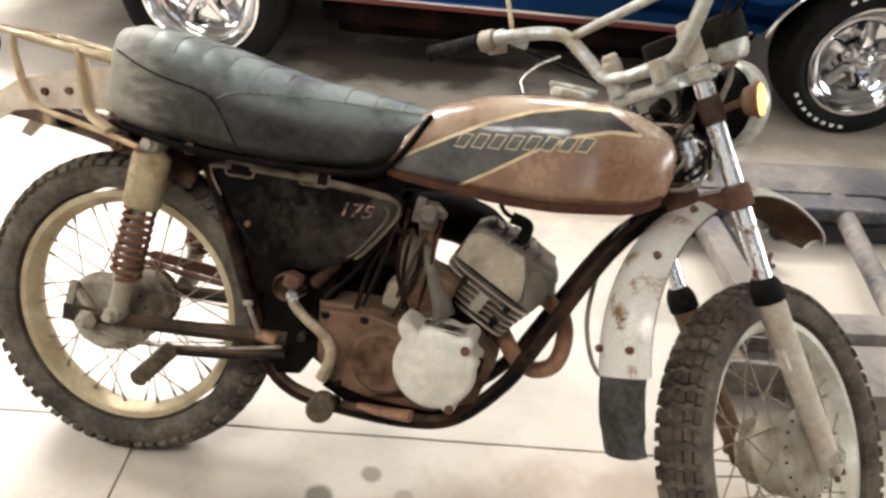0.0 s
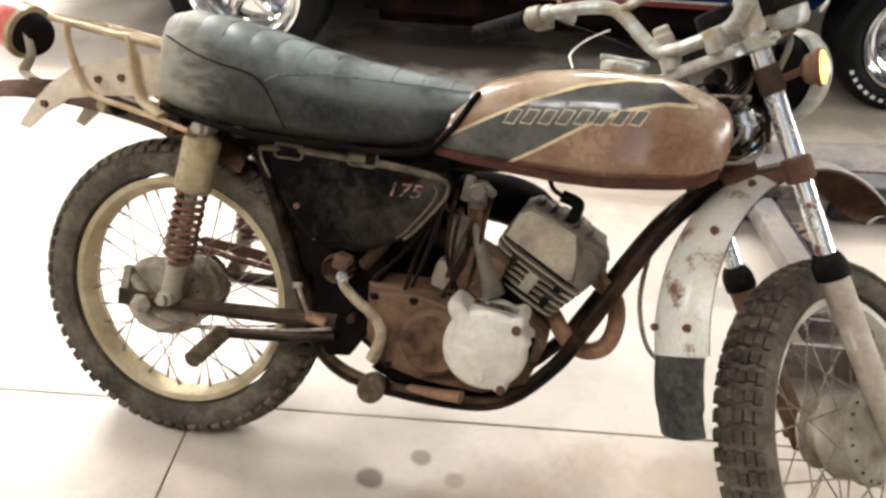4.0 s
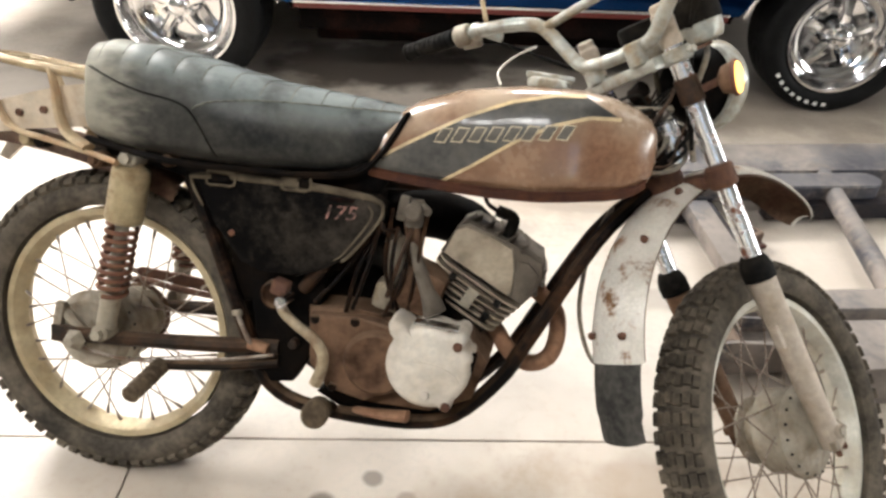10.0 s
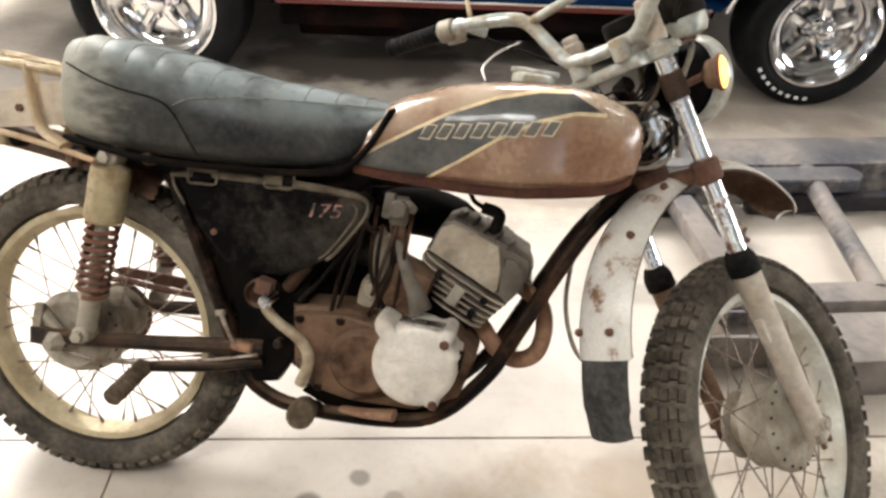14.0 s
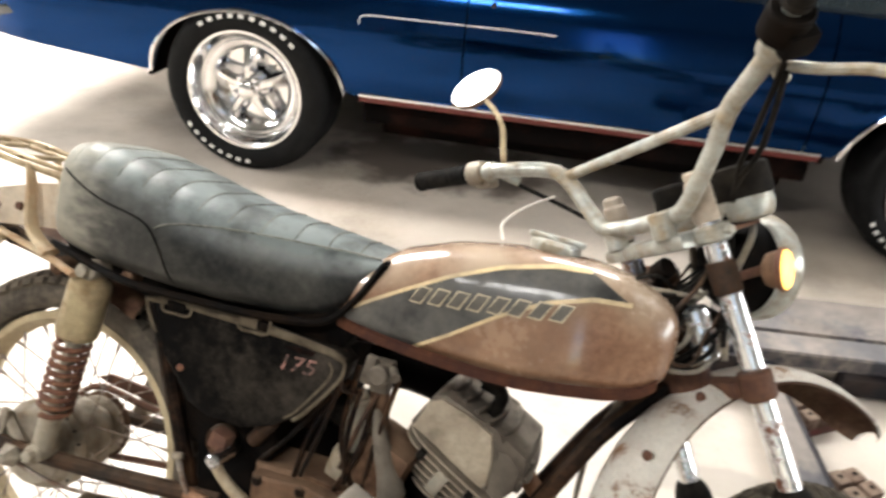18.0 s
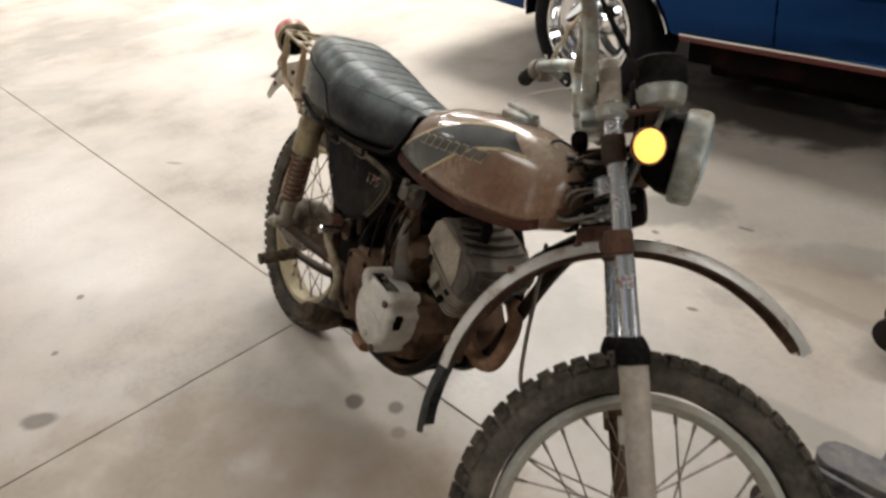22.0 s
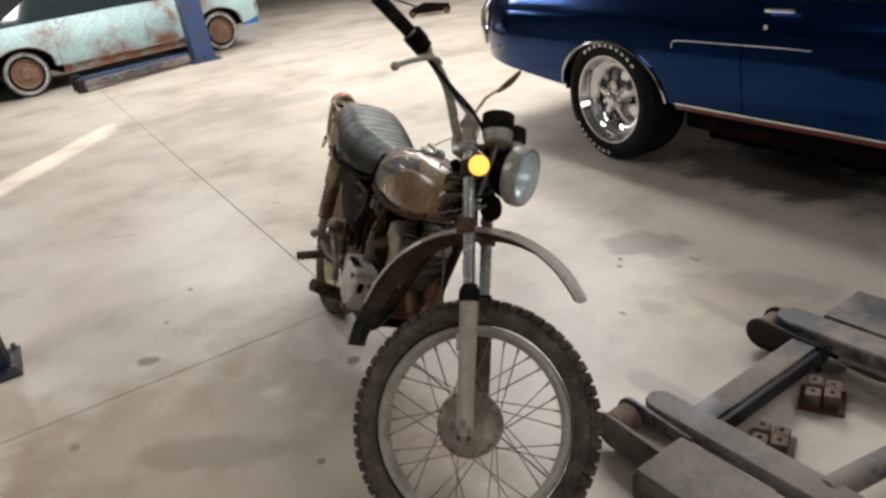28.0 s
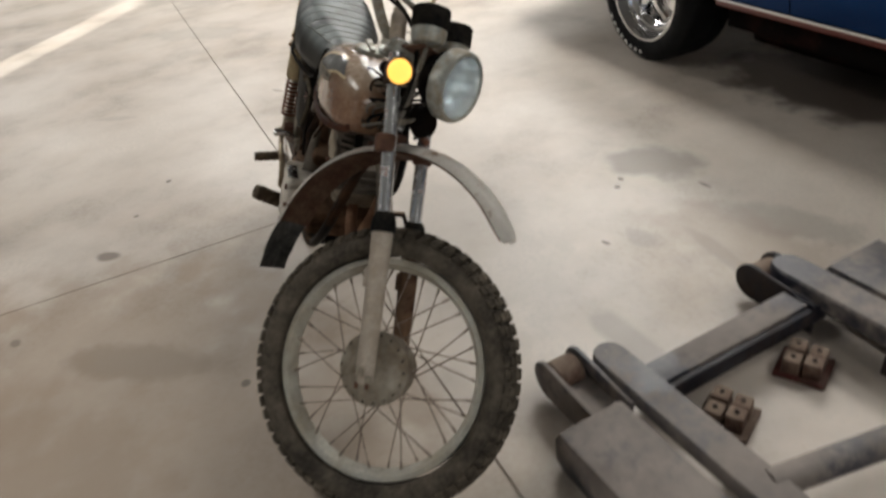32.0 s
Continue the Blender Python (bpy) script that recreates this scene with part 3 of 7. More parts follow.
def wheel(name, m, rim_r, rim_w, tyre_r, tyre_w, rim_mat, hub_r, hub_w, knobs, rows):
    """A spoked wheel: rim, knobbly tyre, hub and thirty-six spokes. Its axle is y."""
    turn_y = Matrix.Rotation(radians(-90), 4, "X")
    bm = fresh()
    h, d = rim_w / 2, 0.022
    turned(bm, [(rim_r, -h), (rim_r, -h + 0.004), (rim_r - 0.010, -h + 0.008), (rim_r - d * 0.75, -h * 0.55), (rim_r - d, 0), (rim_r - d * 0.75, h * 0.55),
                (rim_r - 0.010, h - 0.008), (rim_r, h - 0.004), (rim_r, h), (rim_r - 0.013, h), (rim_r - d * 0.75 - 0.004, h * 0.6), (rim_r - d - 0.005, 0),
                (rim_r - d * 0.75 - 0.004, -h * 0.6), (rim_r - 0.013, -h)], turn_y, 72, closed=True)
    rim = part(name, bm, rim_mat, bike, m=m)
    bm = fresh()
    prof = []
    mid, w, tall = (rim_r + tyre_r) / 2, tyre_w / 2, (tyre_r - rim_r) / 2 + 0.006
    for k in range(15):
        a = radians(-42 + 264 * k / 14)
        prof.append((mid + tall * math.sin(a), w * math.cos(a)))
    turned(bm, prof, turn_y, 72, closed=True)
    tyre = part("tyre", bm, M_RUBBER, rim)
    bm = fresh()
    for k in range(knobs):
        for j in range(rows):
            s = (j - (rows - 1) / 2) / ((rows - 1) / 2)
            lean = s * 0.92
            a = 2 * math.pi * (k + (0.12 if j % 2 else 0)) / knobs
            r = mid + tall * math.cos(lean) + 0.0015
            y = w * math.sin(lean)
            knob = turn_y @ Matrix.Rotation(a, 4, "Z") @ Matrix.Translation((r, 0, y)) @ Matrix.Rotation(-lean, 4, "Y")
            long_, wide = 2 * math.pi * tyre_r / knobs * 0.70, tyre_w * 1.24 / rows * 0.80
            lo = [knob @ Vector((-0.004, y1 * long_ / 2, z1 * wide / 2)) for y1, z1 in ((-1, -1), (1, -1), (1, 1), (-1, 1))]
            hi = [knob @ Vector((0.0070, y1 * long_ / 2.3, z1 * wide / 2.3)) for y1, z1 in ((-1, -1), (1, -1), (1, 1), (-1, 1))]
            va, vb = [bm.verts.new(p) for p in lo], [bm.verts.new(p) for p in hi]
            bm.faces.new(vb)
            for i in range(4):
                bm.faces.new((va[i], va[(i + 1) % 4], vb[(i + 1) % 4], vb[i]))
    tagged(part("tread", bm, M_TREAD, rim, "worn knobbly tread blocks", smooth=0), kind="stuff")
    bm = fresh()
    turned(bm, [(0.012, -hub_w / 2 - 0.02), (0.03, -hub_w / 2 - 0.018), (hub_r * 0.55, -hub_w / 2 - 0.010), (hub_r * 0.9, -hub_w / 2 - 0.002), (hub_r, -hub_w / 2 + 0.006), (hub_r, -hub_w / 2 + 0.02),
                (hub_r * 0.93, -hub_w / 2 + 0.024), (hub_r * 0.93, 0.01), (hub_r * 0.6, 0.02), (hub_r * 0.55, hub_w / 2 - 0.01), (hub_r * 0.75, hub_w / 2 - 0.005),
                (hub_r * 0.75, hub_w / 2), (0.02, hub_w / 2 + 0.012)], turn_y, 48)
    hub = part("hub", bm, M_HUB, rim)
    bm = fresh()
    turned(bm, [(0.0026, 0), (0.0026, 0.003)], seg=8)
    hole = mesh_of("spoke_hole", bm, M_FRAME)
    for k in range(18):
        a = 2 * math.pi * k / 18
        piece("spoke_hole", hole, hub, Matrix.Translation((hub_r * 0.91 * math.cos(a), -hub_w / 2 - 0.0012, hub_r * 0.91 * math.sin(a))) @ Matrix.Rotation(radians(90), 4, "X"))
    bm = fresh()
    turned(bm, [(0.0016, 0), (0.0016, 1)], seg=6)
    spoke = mesh_of("spoke", bm, M_SPOKE)
    bm = fresh()
    turned(bm, [(0.0034, 0), (0.0034, 0.014), (0.0022, 0.018)], seg=6)
    nipple = mesh_of("nipple", bm, M_SPOKE)
    for k in range(36):
        side = -1 if k % 2 else 1
        sweep = 0.62 if k % 4 < 2 else -0.62
        a = 2 * math.pi * k / 36
        hr = hub_r * (0.98 if side < 0 else 0.78)
        p = Vector((hr * math.cos(a + sweep), side * hub_w * 0.36, hr * math.sin(a + sweep)))
        q = Vector(((rim_r - 0.024) * math.cos(a), side * 0.006, (rim_r - 0.024) * math.sin(a)))
        piece("spoke", spoke, rim, along(p, q) @ Matrix.Diagonal((1, 1, (q - p).length, 1)))
        piece("nipple", nipple, rim, along(q, p))
    return rim


rear_wheel = wheel("rear_wheel", Matrix.Translation((0.016, -0.010, 0.302)), 0.2465, 0.058, 0.3105, 0.098, M_RIM, 0.082, 0.13, 64, 6)
front_wheel = wheel("front_wheel", WHEEL_FORK @ Matrix.Translation((0.035, 0, -0.34)), 0.257, 0.050, 0.3175, 0.096, M_RIM_F, 0.086, 0.11, 62, 7)

# ---- frame ----
bm = fresh()
for s in (-1, 1):
    tube(bm, [(1.045, s * 0.012, 0.70), (0.963, s * 0.040, 0.60), (0.862, s * 0.064, 0.40), (0.822, s * 0.072, 0.325), (0.745, s * 0.08, 0.243), (0.66, s * 0.085, 0.217),
              (0.52, s * 0.085, 0.213), (0.42, s * 0.09, 0.230), (0.36, s * 0.095, 0.28), (0.33, s * 0.098, 0.36), (0.25, s * 0.10, 0.56), (0.205, s * 0.10, 0.655)], 0.0145, 10, 4)
    tube(bm, [(1.03, s * 0.01, 0.79), (0.8, s * 0.05, 0.70), (0.55, s * 0.085, 0.668), (0.2, s * 0.105, 0.668), (-0.02, s * 0.10, 0.68), (-0.14, s * 0.095, 0.70)], 0.012, 8, 4)
part("frame", bm, M_FRAME, bike, "black tubular frame under brown grime")
bm = fresh()
rod(bm, (1.085, 0, 0.693), (0.995, 0, 0.856), 0.030, 20, bevel=0.004)
part("steering_head", bm, M_FRAME, bike)
bm = fresh()
for s in (-1, 1):
    tube(bm, [(0.40, s * 0.10, 0.335), (0.2, s * 0.112, 0.318), (-0.03, s * 0.115, 0.302)], [0.016, 0.014], 10, 4)
    box(bm, (0.075, 0.012, 0.036), Matrix.Translation((-0.03, s * 0.116, 0.302)), 0.005)
part("swingarm", bm, M_SWING, bike, "grimy brown-black swingarm")
bm = fresh()
rod(bm, (0.0, -0.155, 0.303), (0.0, 0.14, 0.303), 0.009)
turned(bm, [(0.0, 0.022), (0.010, 0.022), (0.020, 0.006), (0.022, 0.0)], along((0.0, -0.14, 0.303), (0.0, -0.2, 0.303)), 6)
part("axle", bm, M_HUB, bike)
bm = fresh()
rod(bm, (0.0, -0.072, 0.303), (0.0, -0.098, 0.303), 0.083, 40, 0.072, bevel=0.005)
tube(bm, [(-0.055, -0.10, 0.35), (-0.03, -0.106, 0.33), (0.0, -0.108, 0.303)], 0.011, 8, 3)
box(bm, (0.018, 0.014, 0.085), pose(-0.055, -0.112, 0.325, 0, 10, 0), 0.004)
part("brake_panel", bm, M_HUB, bike, "dusty alloy drum brake panel")
bm = fresh()
tube(bm, [(-0.058, -0.118, 0.288), (0.10, -0.125, 0.272), (0.28, -0.128, 0.30), (0.40, -0.132, 0.330)], 0.0035, 6, 5)
part("brake_rod", bm, M_SPOKE, bike)

# ---- shock absorbers ----
for s in (-1, 1):
    y = s * 0.140
    top, low = Vector((0.122, y, 0.670)), Vector((0.060, y * 0.96, 0.328))
    way = (low - top).normalized()
    m = along(top, low)
    bm = fresh()
    turned(bm, [(0.011, 0.0), (0.018, 0.012), (0.033, 0.022), (0.0345, 0.030), (0.0345, 0.118), (0.029, 0.124), (0.012, 0.125)], m, 28)
    shock = part("shock_absorber", bm, M_SHOCK, bike, "olive shock absorber with a rusty coil spring")
    bm = fresh()
    turned(bm, [(0.012, 0.10), (0.012, 0.265), (0.021, 0.268), (0.022, 0.276), (0.0185, 0.282), (0.0185, 0.335), (0.012, 0.350)], m, 22)
    part("damper_body", bm, M_ALLOY, shock)
    bm = fresh()
    coil = [m @ Vector((0.0265 * math.cos(2 * math.pi * k / 14), 0.0265 * math.sin(2 * math.pi * k / 14), 0.126 + 0.142 * k / (14 * 9))) for k in range(14 * 9 + 1)]
    tube(bm, coil, 0.0046, 8)
    part("spring", bm, M_SPRING, shock, "rusty coil spring")
    for p in (top, low):
        bm = fresh()
        rod(bm, p + Vector((0, -0.022, 0)), p + Vector((0, 0.022, 0)), 0.017, 16, bevel=0.003)
        rod(bm, p + Vector((0, s * 0.02, 0)), p + Vector((0, s * 0.034, 0)), 0.011, 6)
        part("mount_eye", bm, M_ALLOY, shock)
bm = fresh()
rod(bm, (0.046, -0.09, 0.658), (0.046, -0.145, 0.658), 0.016, 14, bevel=0.003)
rod(bm, (0.046, -0.145, 0.658), (0.046, -0.152, 0.658), 0.007, 8)
part("grab_bolt", bm, M_CASE, bike)
bm = fresh()
rod(bm, (0.19, -0.09, 0.672), (0.19, -0.15, 0.672), 0.012, 14, bevel=0.003)
part("grab_bolt", bm, M_CASE, bike)

# ---- fuel tank ----
# x, half width, lowest z, widest z, highest z
TANK = [(0.528, 0.028, 0.690, 0.705, 0.722), (0.545, 0.052, 0.686, 0.715, 0.750), (0.58, 0.070, 0.683, 0.728, 0.790), (0.63, 0.082, 0.680, 0.738, 0.822), (0.70, 0.092, 0.677, 0.748, 0.846),
        (0.78, 0.098, 0.675, 0.756, 0.860), (0.85, 0.098, 0.677, 0.760, 0.866), (0.91, 0.094, 0.684, 0.764, 0.864), (0.96, 0.083, 0.690, 0.766, 0.856),
        (1.00, 0.066, 0.698, 0.768, 0.842), (1.022, 0.052, 0.710, 0.770, 0.828), (1.034, 0.040, 0.724, 0.770, 0.812), (1.039, 0.026, 0.742, 0.770, 0.796)]


def tank_section(x):
    xs = [row[0] for row in TANK]
    return [float(np.interp(x, xs, [row[i] for row in TANK])) for i in range(1, 5)]


def tank_point(x, a, out=0.0):
    """On the tank's skin: a is 0 at the top, 90 at the right flank, 180 at the bottom."""
    w, lo, mid, hi = tank_section(x)
    c, s = math.cos(radians(a)), math.sin(radians(a))
    e = 0.80 if c > 0 else 0.42
    z = mid + (hi - mid if c > 0 else mid - lo) * math.copysign(abs(c) ** e, c)
    return Vector((x, -(w + out) * math.copysign(abs(s) ** (0.72 if c > 0 else 0.55), s), z + out * c))


def tank_angle(x, z):
    """The angle at which the right flank of the tank has the height z."""
    lo_a, hi_a = 0.0, 180.0
    for _ in range(30):
        m_ = (lo_a + hi_a) / 2
        lo_a, hi_a = (m_, hi_a) if tank_point(x, m_).z > z else (lo_a, m_)
    return (lo_a + hi_a) / 2


bm = fresh()
xs = [TANK[0][0] + (TANK[-1][0] - TANK[0][0]) * (0.5 - 0.5 * math.cos(math.pi * k / 44)) for k in range(45)]
loft(bm, [[tank_point(x, 360 * k / 48) for k in range(48)] for x in xs])
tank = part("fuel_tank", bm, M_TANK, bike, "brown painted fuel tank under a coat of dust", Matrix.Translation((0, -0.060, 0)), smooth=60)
bm = fresh()
for s in (1, -1):
    edge_line = []
    for k in range(30):
        x = 0.54 + 0.485 * k / 29
        w, lo, mid, hi = tank_section(x)
        edge_line.append((x, -s * (w * 0.93 + 0.004), lo + 0.010))
    rings = [[Vector((x, y, z + 0.006)), Vector((x, y - s * 0.006, z + 0.001)), Vector((x, y - s * 0.006, z - 0.010)), Vector((x, y + s * 0.006, z - 0.013))] for x, y, z in edge_line]
    loft(bm, rings)
part("seam_flange", bm, M_SEAM, tank, "rusty lower tank seam")


def tank_band(name, lower, upper, mat, out):
    """A painted band on the right flank between two lines of (x, z)."""
    bm = fresh()
    n, rows = 44, []
    x0, x1 = max(lower[0][0], upper[0][0]), min(lower[-1][0], upper[-1][0])
    for k in range(n + 1):
        f = k / n
        row = []
        for j in range(7):
            g = j / 6
            xa = lower[0][0] + (lower[-1][0] - lower[0][0]) * f
            xb = upper[0][0] + (upper[-1][0] - upper[0][0]) * f
            za = float(np.interp(xa, [p[0] for p in lower], [p[1] for p in lower]))
            zb = float(np.interp(xb, [p[0] for p in upper], [p[1] for p in upper]))
            x, z = xa + (xb - xa) * g, za + (zb - za) * g
            row.append(bm.verts.new(tank_point(x, tank_angle(x, z), out)))
        rows.append(row)
    for a, b in zip(rows, rows[1:]):
        for j in range(6):
            bm.faces.new((a[j], a[j + 1], b[j + 1], b[j]))
    return part(name, bm, mat, tank, smooth=80)


def shift(line, dz):
    return [(x, z + dz) for x, z in line]


UPPER = [(0.545, 0.700), (0.60, 0.735), (0.66, 0.770), (0.72, 0.803), (0.79, 0.832), (0.86, 0.849), (0.91, 0.852)]
LOWER = [(0.68, 0.688), (0.74, 0.726), (0.80, 0.768), (0.86, 0.801), (0.92, 0.819), (0.97, 0.821)]
tank_band("black_band", LOWER, UPPER, M_STRIPE, 0.0010)
tank_band("gold_band", shift(UPPER, -0.003), shift(UPPER, 0.003), M_GOLD, 0.0018)
tank_band("gold_band", shift(LOWER, -0.003), shift(LOWER, 0.003), M_GOLD, 0.0018)
# the maker's badge, as eight plain slanted bars
for k in range(8):
    x = 0.684 + 0.0285 * k
    zc = 0.768 + 0.0035 * k
    for nm, grow, out, mat in (("emblem_edge", 0.0020, 0.0028, M_EMBLEM_EDGE), ("emblem_bar", 0.0, 0.0040, M_EMBLEM)):
        bm = fresh()
        rows = []
        for j in range(5):
            f = j / 4
            z = zc - 0.0105 - grow + (0.021 + 2 * grow) * f
            xa, xb = x - 0.0078 - grow + 0.006 * (f - 0.5) * 2, x + 0.0078 + grow + 0.006 * (f - 0.5) * 2
            rows.append([bm.verts.new(tank_point(q, tank_angle(q, z), out)) for q in (xa, (xa + xb) / 2, xb)])
        for a, b in zip(rows, rows[1:]):
            for i in range(2):
                bm.faces.new((a[i], a[i + 1], b[i + 1], b[i]))
        part(nm, bm, mat, tank, smooth=80)
bm = fresh()
cap_m = Matrix.Translation((0.845, 0.0, 0.862)) @ Matrix.Rotation(radians(3), 4, "Y")
turned(bm, [(0.036, 0.0), (0.038, 0.006), (0.037, 0.013), (0.030, 0.017), (0.0, 0.018)], cap_m, 28)
box(bm, (0.084, 0.016, 0.010), cap_m @ Matrix.Translation((0, 0, 0.020)), 0.004)
part("filler_cap", bm, M_BAR, tank, "dull chrome filler cap")
bm = fresh()
tube(bm, [(0.76, 0.03, 0.862), (0.752, 0.05, 0.885), (0.775, 0.09, 0.915), (0.81, 0.14, 0.94)], 0.0022, 6, 5)
part("vent_hose", bm, M_WHITE, tank, "thin pale vent hose")

# ---- seat ----
# x, half width, lowest z, highest z
SEAT = [(-0.002, 0.052, 0.722, 0.800), (0.006, 0.078, 0.708, 0.848), (0.022, 0.094, 0.700, 0.870), (0.06, 0.108, 0.692, 0.880), (0.12, 0.122, 0.685, 0.876), (0.20, 0.131, 0.681, 0.862),
        (0.28, 0.134, 0.679, 0.845), (0.36, 0.124, 0.678, 0.832), (0.45, 0.100, 0.680, 0.824), (0.52, 0.082, 0.690, 0.818), (0.565, 0.074, 0.722, 0.813), (0.60, 0.068, 0.778, 0.807), (0.612, 0.064, 0.795, 0.803)]


def seat_row(x, i):
    return float(np.interp(x, [r[0] for r in SEAT], [r[i] for r in SEAT]))


def seat_taper(x):
    """How far the top of the seat draws in above its sides."""
    return float(np.interp(x, [0.10, 0.50], [0.08, 0.42]))


def seat_ring(x, n=40):
    w, lo, hi = (seat_row(x, i) for i in (1, 2, 3))
    ring = []
    for k in range(n):
        a = 2 * math.pi * k / n
        c, s = math.cos(a), math.sin(a)
        y = w * math.copysign(abs(s) ** 0.42, s)
        z = (lo + hi) / 2 + (hi - lo) / 2 * math.copysign(abs(c) ** 0.50, c)
        if c > 0.05:                                    # the rolls of the quilted top
            edge = min(1.0, abs(y) / w)
            z += (0.0026 + 0.0052 * max(0.0, min(1.0, (0.34 - x) / 0.16))) * abs(math.sin(math.pi * (x + 0.001) / 0.0505)) ** 0.6 * edge ** 2.5 - 0.004 * edge ** 4
            y *= 1 - seat_taper(x) * c
        ring.append(Vector((x, y, z)))
    return ring


def faded_end():
    """The vinyl bleached pale towards the tail."""
    n, l = M_SEAT.node_tree.nodes, M_SEAT.node_tree.links
    bsdf = n["Principled BSDF"]
    old = bsdf.inputs["Base Color"].links[0].from_socket
    pos = n.new("ShaderNodeSeparateXYZ")
    l.new(n.new("ShaderNodeTexCoord").outputs["Object"], pos.inputs[0])
    wob = n.new("ShaderNodeTexNoise")
    wob.inputs["Scale"].default_value, wob.inputs["Detail"].default_value = 16.0, 5.0
    add = n.new("ShaderNodeMath")
    add.operation = "MULTIPLY_ADD"
    l.new(wob.outputs["Fac"], add.inputs[0])
    add.inputs[1].default_value = 0.16
    l.new(pos.outputs["X"], add.inputs[2])
    r = n.new("ShaderNodeMapRange")
    r.interpolation_type = "SMOOTHSTEP"
    for key, v in (("From Min", 0.075), ("From Max", 0.26), ("To Min", 0.85), ("To Max", 0.0)):
        r.inputs[key].default_value = v
    l.new(add.outputs[0], r.inputs["Value"])
    x = n.new("ShaderNodeMix")
    x.data_type = "RGBA"
    l.new(r.outputs[0], x.inputs[0])
    l.new(old, x.inputs[6])
    x.inputs[7].default_value = (0.27, 0.255, 0.205, 1)
    l.new(x.outputs[2], bsdf.inputs["Base Color"])


faded_end()
bm = fresh()
loft(bm, [seat_ring(x) for x in [0.0, 0.003] + [0.012 + 0.0073 * k for k in range(83)]])
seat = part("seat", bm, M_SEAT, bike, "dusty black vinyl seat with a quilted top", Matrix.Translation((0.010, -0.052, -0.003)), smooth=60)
bm = fresh()
for s in (-1, 1):
    def on_side(x, z):
        w, lo, hi = (seat_row(x, i) for i in (1, 2, 3))
        c = min(1.0, max(-1.0, (z - (lo + hi) / 2) / ((hi - lo) / 2)))
        c = math.copysign(abs(c) ** 2, c)
        return (x, s * (w * max(0.0, 1 - c * c) ** 0.21 * (1 - seat_taper(x) * max(c, 0)) + 0.001), z)

    tube(bm, [on_side(x, z) for x, z in ((0.012, 0.830), (0.035, 0.826), (0.058, 0.818), (0.10, 0.804), (0.146, 0.793), (0.202, 0.785), (0.230, 0.776), (0.248, 0.760), (0.264, 0.738), (0.282, 0.705), (0.290, 0.684))], 0.0017, 6, 4)
part("piping", bm, M_BLACK_RUBBER, seat)
bm = fresh()
for s in (-1, 1):
    tube(bm, [on_side(x, z) for x, z in ((0.246, 0.774), (0.262, 0.783), (0.289, 0.790), (0.33, 0.795), (0.368, 0.798), (0.43, 0.799), (0.486, 0.799), (0.54, 0.800), (0.590, 0.800))], 0.0014, 6, 4)
part("edge_stitching", bm, M_STITCH, seat, "dusty pale stitched seam")
for k in range(1, 12):
    x = 0.0505 * k - 0.001
    ring = seat_ring(x)
    row = [p + Vector((0, 0, 0.0004)) for p in ring[-8:] + ring[:9] if p.z > 0.790 and p.z > seat_row(x, 3) - 0.034]
    bm = fresh()
    tube(bm, row, 0.0013, 6)
    part("cross_stitching", bm, M_STITCH, seat)
bm = fresh()
for s in (-1, 1):
    tube(bm, [(0.02, s * 0.088, 0.698), (0.2, s * 0.127, 0.680), (0.36, s * 0.118, 0.679), (0.45, s * 0.100, 0.680), (0.53, s * 0.088, 0.692), (0.572, s * 0.084, 0.735), (0.606, s * 0.078, 0.797)], 0.0065, 6, 4)
tube(bm, [(0.606, -0.078, 0.797), (0.616, 0, 0.806), (0.606, 0.078, 0.797)], 0.005, 6, 3)
part("seat_base", bm, M_BLACK, seat)
bm = fresh()
slab(bm, [(0.015, 0.712), (0.56, 0.712), (0.585, 0.690), (0.56, 0.652), (0.20, 0.648), (0.05, 0.672)], -0.070, 0.070, bevel=0.008)
part("seat_pan", bm, M_BLACK, seat, "black underside of the seat")

# ---- side cover and air box ----
bm = fresh()
COVER = [(0.232, 0.655), (0.30, 0.662), (0.41, 0.660), (0.50, 0.656), (0.575, 0.652), (0.594, 0.640), (0.590, 0.615), (0.565, 0.575), (0.535, 0.540), (0.485, 0.505), (0.44, 0.490), (0.375, 0.490), (0.335, 0.505), (0.285, 0.570)]
slab(bm, COVER, -0.150, -0.095, bevel=0.012)
cover = part("side_cover", bm, M_SIDE, bike, "scuffed black side cover with a worn number")
bm = fresh()                                             # the upper edge, a ledge that holds the dust
rings = []
for k in range(19):
    x = 0.236 + 0.352 * k / 18
    z = float(np.interp(x, [0.236, 0.30, 0.41, 0.50, 0.575, 0.588], [0.650, 0.6575, 0.657, 0.654, 0.648, 0.641]))
    t = 0.0035 + 0.0045 * math.sin(math.pi * (0.06 + 0.88 * k / 18)) ** 0.6
    rings.append([Vector((x, -0.146 - 0.0075 * math.cos(math.pi * q / 4), z + t * math.sin(math.pi * q / 4))) for q in range(8)])
loft(bm, rings)
part("cover_ledge", bm, M_CRUST, cover, "dust-caked upper ledge", smooth=60)
bm = fresh()
tube(bm, [(x, -0.149, z) for x, z in [(0.584, 0.646), (0.591, 0.634), (0.585, 0.608), (0.542, 0.548), (0.524, 0.530)]], 0.0030, 8, 5)
part("cover_rim", bm, M_CRUST, cover, "dust-caked raised rim")
bm = fresh()
tube(bm, [(x, -0.149, z) for x, z in [(0.238, 0.648), (0.243, 0.630), (0.262, 0.600)]], 0.0026, 8, 4)
part("cover_rim", bm, M_CRUST, cover)
bm = fresh()
